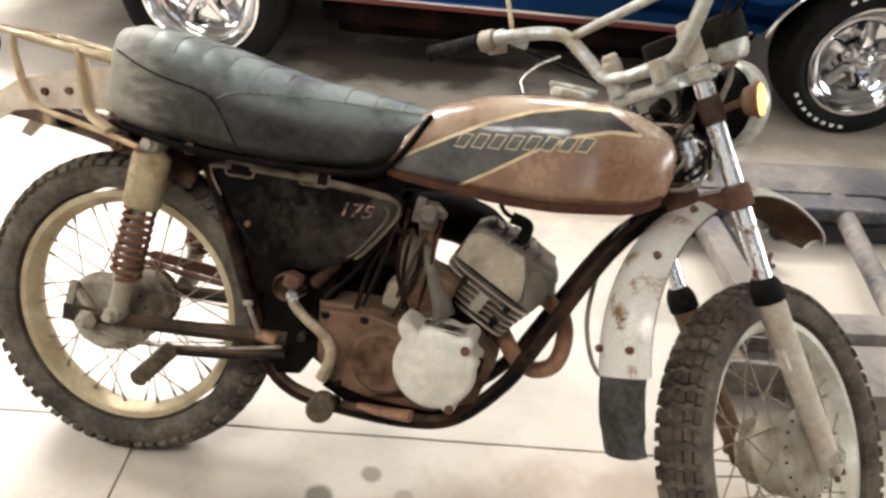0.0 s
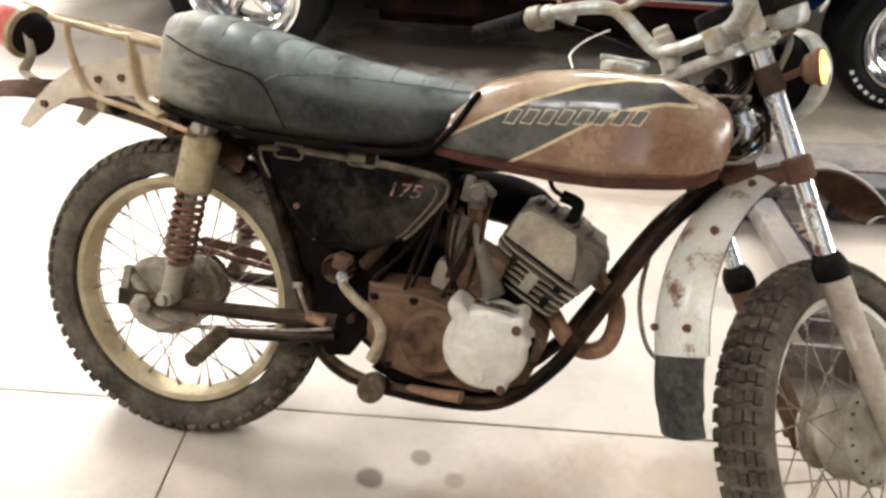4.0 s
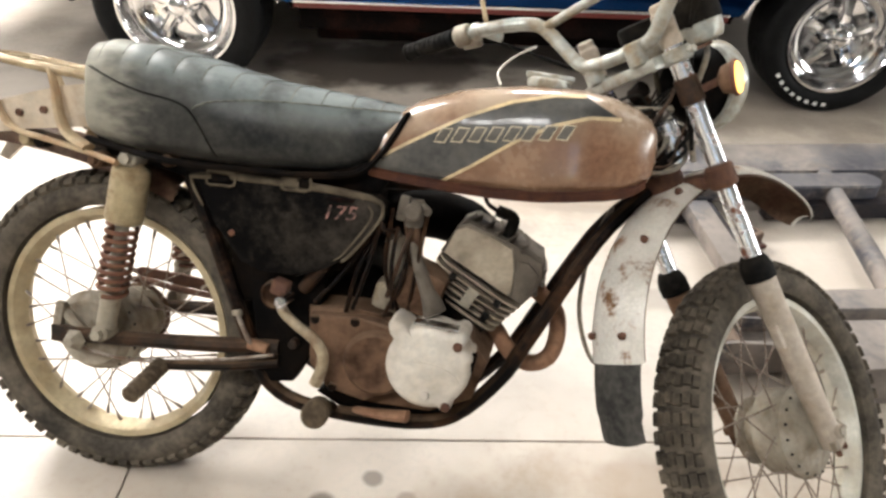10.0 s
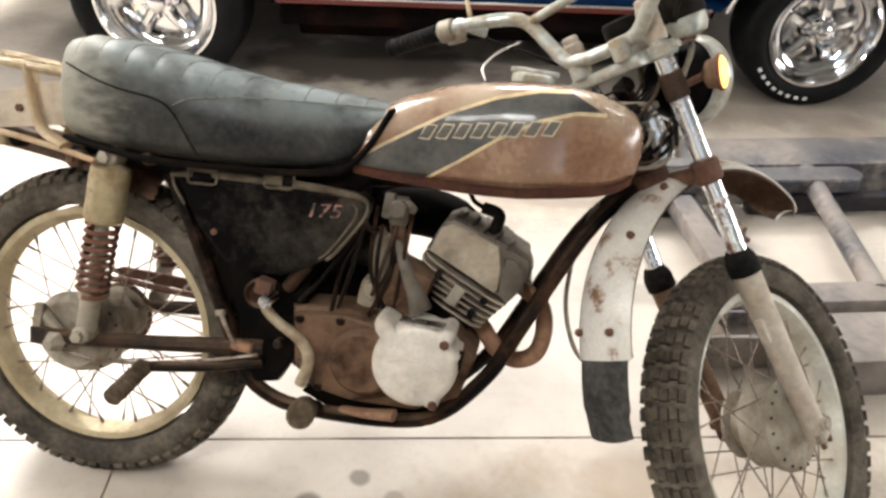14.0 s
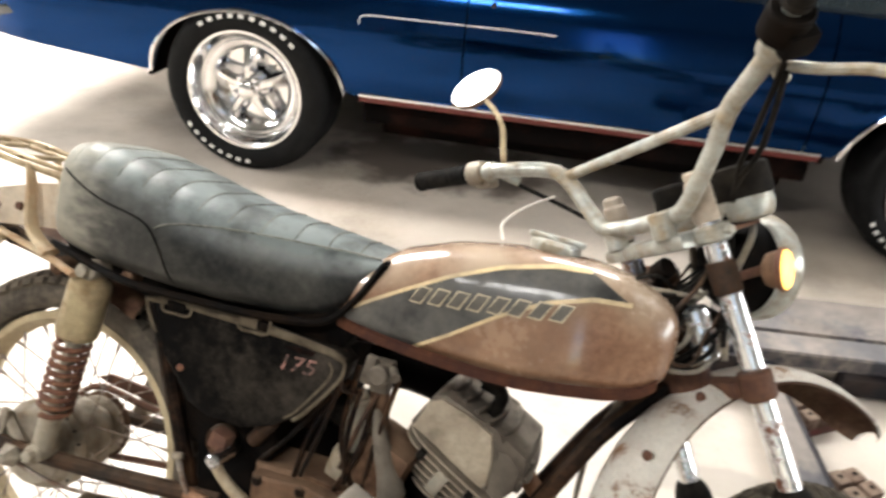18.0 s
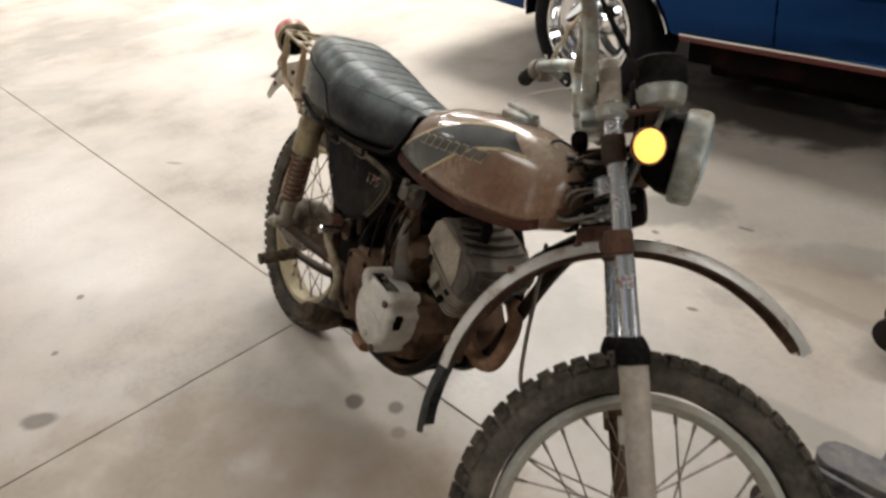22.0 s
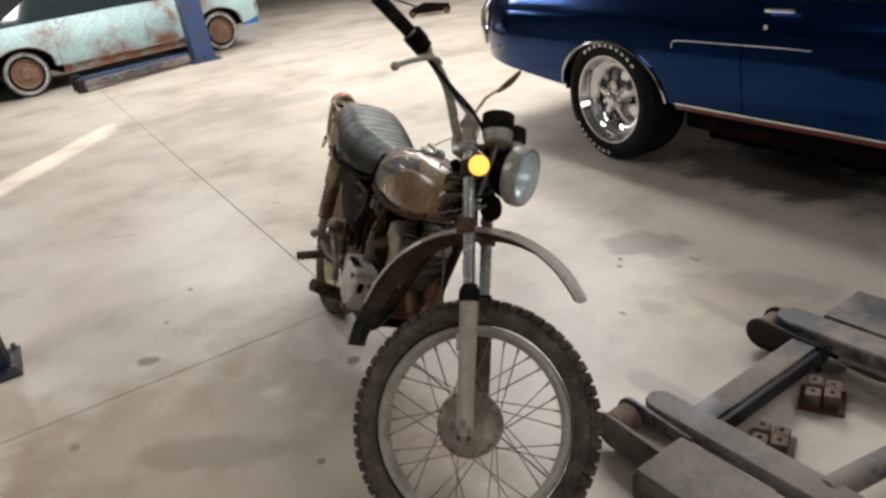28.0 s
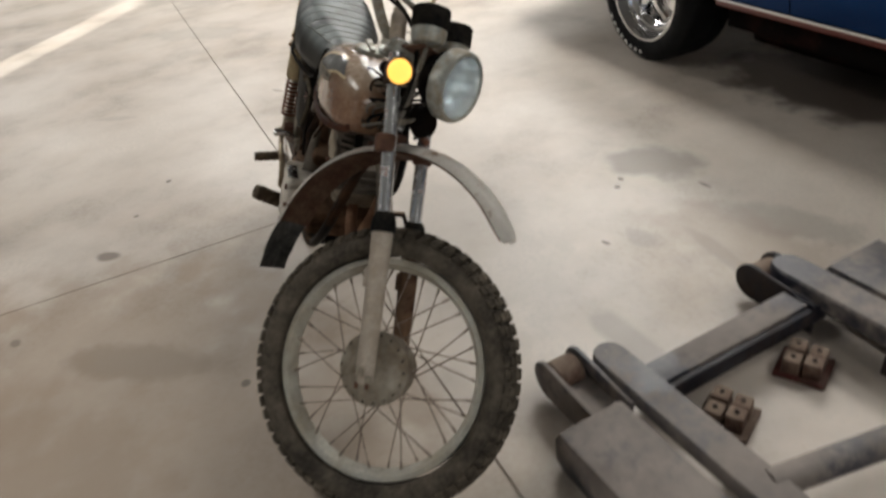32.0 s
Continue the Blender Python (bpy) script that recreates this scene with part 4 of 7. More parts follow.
tube(bm, [(x, -0.150, z) for x, z in [(0.566, 0.634), (0.573, 0.622), (0.565, 0.600), (0.528, 0.546), (0.510, 0.530)]], 0.0019, 8, 5)
part("inner_rim", bm, M_CRUST, cover)
bm = fresh()
slab(bm, [(0.488, 0.643), (0.542, 0.644), (0.538, 0.636), (0.512, 0.635), (0.492, 0.637)], -0.1525, -0.149, bevel=0.0008)
part("cover_badge", bm, M_CAR_DARK, cover, "worn dark blue sticker")
for x, z, hole in ((0.295, 0.656, 0.0), (0.434, 0.663, 0.015)):
    bm = fresh()
    w, h = 0.025, 0.014
    tube(bm, [(x - w, -0.150, z + h), (x - w, -0.153, z - h), (x, -0.155, z - h - 0.001), (x + w, -0.153, z - h + 0.001), (x + w, -0.150, z + h)], 0.0024, 8, 3)
    box(bm, (0.050 if not hole else 0.030, 0.014, 0.009 if not hole else 0.020), pose(x - hole * 0.7, -0.147, z + (0.010 if not hole else 0.003), 0, 3, 0), 0.003)
    clip = part("clip", bm, M_CRUST, cover, "dust-caked strap clip")
    bm = fresh()
    box(bm, (0.036 if not hole else 0.020, 0.010, 0.016), pose(x + hole, -0.1495, z - 0.004), 0.004)
    part("clip_hole", bm, M_BLACK, clip)
for x, z in ((0.318, 0.557),):
    bm = fresh()
    turned(bm, [(0.0058, 0), (0.0058, 0.003), (0.003, 0.0045), (0, 0.0045)], along((x, -0.150, z), (x, -0.2, z)), 14)
    part("cover_screw", bm, M_SPRING, cover, "rusty cover screw")
lettering("model_number", "175", 0.036, 0.0005, M_ORANGE, cover, Matrix.Translation((0.513, -0.1510, 0.6155)) @ Matrix.Rotation(radians(90), 4, "X") @ Matrix.Rotation(radians(3), 4, "Z") @ Matrix.Diagonal((1.18, 0.95, 1, 1)))
bm = fresh()
box(bm, (0.26, 0.17, 0.17), Matrix.Translation((0.42, 0.0, 0.575)), 0.02)
box(bm, (0.10, 0.15, 0.12), Matrix.Translation((0.34, -0.02, 0.47)), 0.02)
# Added block; the dark behind the hoses is put in as black.
box(bm, (0.21, 0.10, 0.13), Matrix.Translation((0.49, 0.02, 0.475)), 0.02)
part("air_box", bm, M_BLACK, bike)
bm = fresh()
slab(bm, COVER, 0.095, 0.150, bevel=0.012)
part("side_cover", bm, M_SIDE, bike, "black side cover")
bm = fresh()
tube(bm, [(0.06, 0, 0.60), (0.13, 0, 0.585), (0.20, 0, 0.53), (0.26, 0, 0.46), (0.285, 0, 0.36)], 0.05, 12, 3, flat=0.18)
part("inner_fender", bm, M_BLACK, bike)

# Added plate that fills the black area round the kick shaft.
bm = fresh()
slab(bm, [(0.335, 0.53), (0.49, 0.53), (0.482, 0.46), (0.470, 0.40), (0.462, 0.33), (0.43, 0.270), (0.385, 0.262), (0.362, 0.30), (0.350, 0.38), (0.338, 0.45)], -0.104, -0.06, bevel=0.006)
part("inner_fill_plate", bm, M_BLACK, bike, "black fill plate round the kick shaft")
bm = fresh()
turned(bm, [(0.012, -0.01), (0.026, -0.006), (0.029, 0.004), (0.029, 0.014), (0.025, 0.018), (0.021, 0.010), (0.012, 0.006)], along((0.393, -0.104, 0.442), (0.393, -0.2, 0.442)), 28)
part("shaft_ring", bm, M_FRAME, bike)
for a, b, r, mt in (((0.345, -0.115, 0.515), (0.355, -0.128, 0.498), 0.010, M_ALLOY), ((0.443, -0.104, 0.458), (0.486, -0.135, 0.515), 0.013, M_SWING), ((0.433, -0.104, 0.352), (0.433, -0.125, 0.352), 0.009, M_SWING),
                    ((0.345, -0.118, 0.34), (0.385, -0.120, 0.334), 0.011, M_EXHAUST), ((0.322, -0.125, 0.405), (0.324, -0.128, 0.395), 0.010, M_ALLOY), ((0.437, -0.10, 0.50), (0.437, -0.118, 0.50), 0.012, M_FRAME)):
    bm = fresh()
    rod(bm, a, b, r, 12, bevel=0.002)
    part("bracket_bolt", bm, mt, bike)
bm = fresh()
tube(bm, [(0.322, -0.127, 0.402), (0.338, -0.128, 0.37), (0.352, -0.125, 0.342)], 0.0045, 8, 3)
part("brake_spring", bm, M_SPOKE, bike)

# ---- engine ----
bm = fresh()
slab(bm, [(0.455, 0.43), (0.56, 0.435), (0.66, 0.425), (0.76, 0.42), (0.80, 0.37), (0.775, 0.29), (0.70, 0.255), (0.58, 0.255), (0.50, 0.27), (0.462, 0.32)], -0.115, 0.13, bevel=0.014)
# Black slab that closes the gap below the engine.
bm_guard = fresh()
slab(bm_guard, [(0.50, 0.275), (0.76, 0.275), (0.77, 0.255), (0.70, 0.222), (0.52, 0.222), (0.47, 0.245)], -0.078, 0.078, bevel=0.006)
part("engine_guard", bm_guard, M_BLACK, bike, "black slab under the engine")
engine = part("engine", bm, M_CASE, bike, "grimy two-stroke engine caked in brown oil dirt")
bm = fresh()
slab(bm, [(0.468, 0.423), (0.56, 0.428), (0.63, 0.420), (0.655, 0.36), (0.64, 0.30), (0.58, 0.270), (0.51, 0.285), (0.472, 0.33)], -0.142, -0.11, bevel=0.008)
part("gearbox_cover", bm, M_CASE, engine)
bm = fresh()
rod(bm, (0.600, -0.14, 0.350), (0.600, -0.158, 0.350), 0.062, 36, 0.058, bevel=0.005)
part("sprocket_cover", bm, M_CASE, engine, "round brown engine cover")
CLUTCH = Vector((0.699, 0.0, 0.371))


def clutch_outline(shrink):
    """A round cover with bolt ears at its upper corners and at its foot."""
    ring = []
    for k in range(96):
        a = 2 * math.pi * k / 96
        reach = 0.0755
        for ex, ez, er in ((0.641, 0.436, 0.0175), (0.750, 0.430, 0.0150), (0.736, 0.306, 0.0125), (0.672, 0.314, 0.0110), (0.768, 0.395, 0.009)):
            dx, dz = ex - CLUTCH.x, ez - CLUTCH.z
            far, off = math.hypot(dx, dz), a - math.atan2(dz, dx)
            side = far * math.sin(off)
            if math.cos(off) > 0 and abs(side) < er:
                reach = max(reach, far * math.cos(off) + math.sqrt(er * er - side * side))
        reach -= shrink
        ring.append((CLUTCH.x + reach * math.cos(a), min(CLUTCH.z + reach * math.sin(a), 0.4495 - shrink * 0.6)))
    return ring


bm = fresh()
loft(bm, [[Vector((x, y, z)) for x, z in clutch_outline(k)] for y, k in ((-0.115, 0.0), (-0.172, 0.0), (-0.180, 0.0012), (-0.1855, 0.0045), (-0.1885, 0.0095), (-0.1900, 0.0165))])
clutch = part("clutch_cover", bm, M_BRIGHT, engine, "bare alloy clutch cover, brighter than the engine", smooth=50)
bm = fresh()
slab(bm, [(p.x, p.z) for p in curve([(0.652, 0, 0.375), (0.690, 0, 0.382), (0.740, 0, 0.372), (0.757, 0, 0.352), (0.735, 0, 0.345), (0.690, 0, 0.352), (0.655, 0, 0.358)], 3)[:-1]], -0.1925, -0.186, bevel=0.002)
part("raised_panel", bm, M_BRIGHT, clutch)
bm = fresh()
box(bm, (0.078, 0.030, 0.004), pose(0.708, -0.176, 0.4485, 0, 3, 0), 0.0015)
part("cover_ledge", bm, M_CHROME, clutch, "polished upper edge")
bm = fresh()
# Proud black block; the slot's shade is put in as its colour.
box(bm, (0.012, 0.018, 0.034), pose(0.774, -0.165, 0.385, 0, 8, 0), 0.004)
part("cover_slot_shade", bm, M_BLACK, clutch, "black block for the shaded slot in the cover's edge")
for x, z, mat in ((0.749, 0.418, M_RUSTY), (0.738, 0.306, M_RUSTY), (0.700, 0.322, M_BRIGHT), (0.48, 0.415, M_FRAME), (0.555, 0.420, M_FRAME), (0.52, 0.29, M_FRAME)):
    bm = fresh()
    y = -0.141
    if x > 0.62:
        y = -0.189
    turned(bm, [(0.0085, 0), (0.0085, 0.004), (0.006, 0.006), (0, 0.006)], along((x, y, z), (x, y - 1, z)), 12)
    part("cover_bolt", bm, mat, engine)
# cylinder, tilted ahead
CYL = Matrix.Translation((0.703, 0.0, 0.415)) @ Matrix.Rotation(radians(28), 4, "Y")
bm = fresh()
box(bm, (0.12, 0.11, 0.13), CYL @ Matrix.Translation((0.012, 0, 0.055)), 0.02)
# Black core: the shade between the fins is put into its colour.
barrel = part("cylinder", bm, M_BLACK, engine)


def fin_outline(half_x, half_y):
    return [(half_x * math.copysign(abs(math.cos(a)) ** 0.45, math.cos(a)), half_y * math.copysign(abs(math.sin(a)) ** 0.45, math.sin(a))) for a in (2 * math.pi * k / 28 for k in range(28))]


for k, (half, mid) in enumerate(((0.060, 0.030), (0.068, 0.024), (0.078, 0.016), (0.086, 0.011), (0.090, 0.010), (0.091, 0.012))):
    ring = fin_outline(half, 0.066 + 0.0040 * k)
    z = 0.038 + 0.0133 * k
    bm = fresh()
    loft(bm, [[CYL @ Vector((mid + x * g, y * g, z + dz)) for x, y in ring] for g, dz in ((0.975, 0.0), (1.0, 0.0012), (1.0, 0.0030), (0.985, 0.0042))])
    part("fin", bm, M_HEAD, barrel, "cooling fin edged with pale dust")
for x0, z0 in ((0.012, 0.075), (-0.035, 0.090), (0.055, 0.064), (0.06, 0.098)):
    bm = fresh()
    box(bm, (0.022 if x0 == 0.012 else 0.013, 0.012, 0.040 if x0 == 0.012 else 0.017), CYL @ Matrix.Translation((x0, -0.079, z0)), 0.003)
    part("fin_damper", bm, M_BLACK_RUBBER if x0 != 0.012 else M_ALLOY, barrel)
bm = fresh()
slab(bm, [(-0.080, 0.0), (0.098, 0.0), (0.103, 0.026), (0.100, 0.066), (0.086, 0.086), (0.045, 0.086), (0.030, 0.080), (-0.012, 0.079), (-0.066, 0.073), (-0.079, 0.058)], -0.084, 0.086, CYL @ Matrix.Translation((0, 0, 0.119)), bevel=0.008)
# Body colour includes the head's shade; the lit flat side gets paler M_HEAD.
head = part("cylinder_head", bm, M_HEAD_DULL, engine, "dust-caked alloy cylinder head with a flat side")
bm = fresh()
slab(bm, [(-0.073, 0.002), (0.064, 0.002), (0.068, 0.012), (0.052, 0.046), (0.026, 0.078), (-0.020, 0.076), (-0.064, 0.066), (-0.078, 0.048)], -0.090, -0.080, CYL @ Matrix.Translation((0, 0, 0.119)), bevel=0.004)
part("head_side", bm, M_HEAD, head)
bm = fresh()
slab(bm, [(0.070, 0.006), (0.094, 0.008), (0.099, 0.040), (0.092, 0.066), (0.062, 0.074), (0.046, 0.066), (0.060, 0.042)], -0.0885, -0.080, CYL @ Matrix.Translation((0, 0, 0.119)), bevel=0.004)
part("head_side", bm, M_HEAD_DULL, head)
for k in range(9):                                      # thick curved fins over the top and down the front
    bm = fresh()
    half = (0.050, 0.062, 0.070, 0.074, 0.074, 0.070, 0.066, 0.068, 0.066)[k]
    x, z, lean = ((-0.052, 0.190, -8), (-0.028, 0.194, -4), (-0.004, 0.196, 0), (0.020, 0.197, 6), (0.046, 0.197, 16), (0.074, 0.192, 34), (0.094, 0.180, 56), (0.104, 0.160, 80), (0.102, 0.138, 92))[k]
    at = CYL @ Matrix.Translation((x, 0, z)) @ Matrix.Rotation(radians(lean), 4, "Y")
    rows = []
    for n in range(9):
        u = -1 + n / 4
        bow, drop = 0.010 * u * u, 0.006 * u ** 4
        rows.append([at @ Vector((dx - bow, half * u, dz - drop)) for dx, dz in ((-0.0040, -0.016), (0.0040, -0.016), (0.0034, 0.011), (0.0018, 0.014), (-0.0018, 0.014), (-0.0034, 0.011))])
    loft(bm, rows)
    part("head_fin", bm, M_HEAD_DULL, head)
bm = fresh()
p = CYL @ Vector((0.010, -0.022, 0.186))
rod(bm, p, p + Vector((0.004, -0.004, 0.020)), 0.0095, 6)
part("spark_plug", bm, M_CHROME, engine)
bm = fresh()
tube(bm, [p + Vector((0.003, -0.003, 0.012)), p + Vector((0.012, -0.006, 0.040)), p + Vector((0.008, -0.006, 0.052)), p + Vector((-0.020, -0.005, 0.060))], [0.0115] * 13, 12, 4)
part("plug_cap", bm, M_BLACK_RUBBER, engine)
bm = fresh()
q = p + Vector((-0.020, -0.005, 0.060))
tube(bm, [q, q + Vector((-0.02, -0.002, 0.014)), q + Vector((-0.034, 0.02, 0.050)), q + Vector((-0.030, 0.04, 0.09))], 0.0042, 8, 5)
part("plug_lead", bm, M_BLACK_RUBBER, engine)
bm = fresh()
tube(bm, [(0.865, 0.055, 0.475), (0.815, 0.085, 0.500), (0.757, 0.095, 0.548), (0.70, 0.095, 0.585), (0.62, 0.105, 0.592), (0.54, 0.12, 0.575)], [min(0.050, 0.020 + 0.0028 * k) for k in range(21)], 18, 4)
part("expansion_chamber", bm, M_BLACK, bike, "black curved expansion chamber behind the cylinder")
# carburettor cover, intake, kick lever, pegs, exhaust
bm = fresh()
box(bm, (0.085, 0.10, 0.085), pose(0.660, -0.075, 0.485, 0, 20, 0), 0.016)
tube(bm, [(0.645, -0.09, 0.53), (0.640, -0.10, 0.58), (0.632, -0.10, 0.62)], 0.015, 12, 4)
part("intake", bm, M_CASE, engine)
bm = fresh()
box(bm, (0.075, 0.05, 0.055), pose(0.612, -0.085, 0.462, 0, 12, 0), 0.012)
rod(bm, (0.60, -0.10, 0.475), (0.604, -0.125, 0.477), 0.016, 14, bevel=0.003)
rod(bm, (0.612, -0.085, 0.49), (0.606, -0.09, 0.575), 0.022, 18, 0.020, bevel=0.003)
rod(bm, (0.606, -0.09, 0.575), (0.604, -0.09, 0.588), 0.012, 14, 0.008)
part("carburettor", bm, M_ALLOY, engine, "dust-caked carburettor")
bm = fresh()
rod(bm, (0.60, -0.06, 0.53), (0.54, -0.05, 0.545), 0.028, 18, 0.034, bevel=0.004)
part("intake_boot", bm, M_BLACK_RUBBER, engine)
bm = fresh()
rod(bm, (0.642, -0.085, 0.630), (0.642, -0.135, 0.632), 0.016, 14, bevel=0.003)
box(bm, (0.03, 0.03, 0.05), pose(0.64, -0.10, 0.625, 0, 0, 0), 0.006)
rod(bm, (0.655, -0.11, 0.64), (0.668, -0.128, 0.634), 0.008, 10)
box(bm, (0.018, 0.014, 0.045), pose(0.624, -0.122, 0.636, 0, 8, 0), 0.004)
part("fuel_tap", bm, M_HEAD_DULL, tank, "dull alloy fuel tap", Matrix.Translation((0, 0.050, 0)))
bm = fresh()
tube(bm, [(0.641, -0.11, 0.572), (0.660, -0.122, 0.530), (0.683, -0.125, 0.485), (0.695, -0.125, 0.452)], [0.008, 0.026], 12, 4, flat=0.6)
part("oil_pump_cover", bm, M_HEAD_DULL, engine)
for a, b, c in (((0.60, -0.11, 0.63), (0.60, -0.13, 0.52), (0.63, -0.12, 0.44)), ((0.63, -0.10, 0.63), (0.635, -0.135, 0.52), (0.60, -0.12, 0.43)), ((0.585, -0.10, 0.60), (0.55, -0.125, 0.52), (0.53, -0.12, 0.43)),
                ((0.66, -0.09, 0.62), (0.655, -0.128, 0.53), (0.645, -0.12, 0.45)), ((0.57, -0.13, 0.58), (0.52, -0.135, 0.50), (0.47, -0.12, 0.44)),
                ((0.604, -0.10, 0.585), (0.590, -0.14, 0.60), (0.575, -0.12, 0.65)), ((0.585, -0.14, 0.60), (0.572, -0.142, 0.53), (0.545, -0.13, 0.44)), ((0.615, -0.125, 0.60), (0.612, -0.138, 0.53), (0.618, -0.13, 0.45)), ((0.64, -0.12, 0.60), (0.628, -0.14, 0.55), (0.605, -0.125, 0.47))):
    bm = fresh()
    tube(bm, [a, b, c], 0.0042, 6, 6)
    part("hose", bm, (M_FRAME, M_SWING, M_CASE)[int(a[0] * 1000) % 3], engine)
bm = fresh()
tube(bm, [(0.436, -0.186, 0.462), (0.434, -0.190, 0.442), (0.458, -0.188, 0.418), (0.492, -0.184, 0.394), (0.509, -0.180, 0.368), (0.508, -0.176, 0.336), (0.497, -0.172, 0.304)], [0.008, 0.0118], 10, 5)
kick = part("kick_lever", bm, M_KICK, engine, "worn bronze-coloured kick-start lever")
bm = fresh()
rod(bm, (0.438, -0.165, 0.460), (0.440, -0.218, 0.460), 0.0115, 14, bevel=0.003)
part("lever_boss", bm, M_CHROME, kick)
bm = fresh()
box(bm, (0.03, 0.03, 0.028), pose(0.424, -0.172, 0.476, 0, 15, 0), 0.006)
part("lever_clamp", bm, M_RUSTY, kick)


def peg(p, q, r, ribs):
    bm = fresh()
    d = (Vector(q) - Vector(p)).length
    prof = [(r * 0.8, 0), (r, 0.003)]
    for k in range(ribs):
        z = 0.006 + (d - 0.012) * k / ribs
        prof += [(r, z), (r, z + (d - 0.012) / ribs * 0.6), (r * 0.86, z + (d - 0.012) / ribs * 0.7), (r * 0.86, z + (d - 0.012) / ribs * 0.95)]
    prof += [(r, d - 0.003), (r * 0.85, d)]
    turned(bm, prof, along(p, q), 16)
    return part("foot_peg", bm, M_PEG, bike, "dusty ribbed rubber foot peg")


peg((0.500, -0.150, 0.246), (0.524, -0.252, 0.284), 0.024, 5)
peg((0.182, -0.140, 0.280), (0.178, -0.242, 0.258), 0.017, 4)
bm = fresh()
tube(bm, [(0.505, -0.09, 0.225), (0.500, -0.13, 0.235), (0.500, -0.155, 0.248)], 0.013, 10, 4)
tube(bm, [(0.40, -0.105, 0.305), (0.30, -0.125, 0.290), (0.180, -0.142, 0.280)], 0.010, 10, 4)
part("peg_bracket", bm, M_FRAME, bike)
bm = fresh()
tube(bm, [(0.560, -0.100, 0.232), (0.590, -0.135, 0.248), (0.625, -0.152, 0.256), (0.668, -0.158, 0.262)], [0.011, 0.018], 10, 4, flat=0.6)
part("brake_pedal", bm, M_EXHAUST, bike, "rust-orange brake pedal tip")
bm = fresh()
tube(bm, [(0.765, 0.0, 0.440), (0.800, 0.0, 0.398), (0.834, 0.0, 0.356), (0.872, 0.003, 0.338), (0.908, 0.008, 0.354), (0.920, 0.018, 0.400), (0.908, 0.036, 0.446), (0.865, 0.055, 0.475)], [0.0168] * 43, 14, 6)
part("exhaust_pipe", bm, M_EXHAUST, bike, "rusty brown exhaust pipe")
bm = fresh()
tube(bm, [(0.56, 0.118, 0.578), (0.35, 0.165, 0.52), (0.1, 0.17, 0.505), (-0.15, 0.17, 0.53)], [0.028, 0.045, 0.045, 0.022], 16)
part("silencer", bm, M_RUSTY, bike)
bm = fresh()
chain = [(0.46, 0.345), (0.3, 0.352), (0.1, 0.362), (0.0, 0.373), (-0.05, 0.35), (-0.062, 0.303), (-0.05, 0.255), (0.0, 0.233), (0.2, 0.262), (0.46, 0.300)]
tube(bm, [(x, 0.075, z) for x, z in chain], 0.007, 6, 4)
part("chain", bm, M_RUSTY, bike)
bm = fresh()
turned(bm, [(0.03, 0), (0.062, 0.0), (0.068, 0.002), (0.062, 0.005), (0.03, 0.005)], along((0, 0.072, 0.303), (0, 1, 0.303)), 40)
part("sprocket", bm, M_CASE, rear_wheel, m=Matrix.Translation((0, 0, -0.303)))
bm = fresh()
slab(bm, [(0.36, 0.372), (0.10, 0.392), (0.0, 0.398), (-0.03, 0.385), (0.0, 0.378), (0.10, 0.368), (0.36, 0.345)], 0.085, 0.095, bevel=0.003)
part("chain_guard", bm, M_RUSTY, bike, "rust-brown chain guard")
bm = fresh()
tube(bm, [(0.20, 0.10, 0.66), (0.16, 0.10, 0.52), (0.20, 0.105, 0.42), (0.34, 0.10, 0.36)], 0.008, 8, 4)
tube(bm, [(0.33, 0.03, 0.42), (0.24, 0.05, 0.44), (0.15, 0.06, 0.50)], 0.010, 8, 4)
part("stay", bm, M_FRAME, bike)
# side stand on the far side
foot = BIKE.inverted() @ Vector((0.40, 0.16, 0.012))
bm = fresh()
tube(bm, [(0.42, 0.10, 0.21), (foot.x + 0.02, foot.y - 0.05, foot.z + 0.09), foot], 0.010, 10)
part("side_stand", bm, M_FRAME, bike)
bm = fresh()
box(bm, (0.06, 0.05, 0.008), BIKE.inverted() @ pose(0.40, 0.16, 0.006, 0, 0, 20), 0.002)
part("stand_foot", bm, M_RUSTY, bike)

# ---- rear rack, tail and rear fender ----
bm = fresh()
for s in (-1, 1):
    tube(bm, [(0.03, s * 0.085, 0.803), (-0.10, s * 0.090, 0.815), (-0.215, s * 0.090, 0.829), (-0.252, s * 0.072, 0.833), (-0.262, s * 0.03, 0.834), (-0.262, 0, 0.834)], 0.0062, 8, 5)
    tube(bm, [(0.03, s * 0.045, 0.806), (-0.12, s * 0.048, 0.819), (-0.255, s * 0.040, 0.832)], 0.0050, 8, 4)
for x, z in ((-0.02, 0.808), (-0.13, 0.819), (-0.215, 0.829)):
    tube(bm, [(x, -0.088, z), (x, 0.088, z)], 0.0048, 8)
rack = part("luggage_rack", bm, M_RACK, bike, "dull brass-coloured luggage rack", Matrix.Translation((0.014, -0.035, -0.002)))
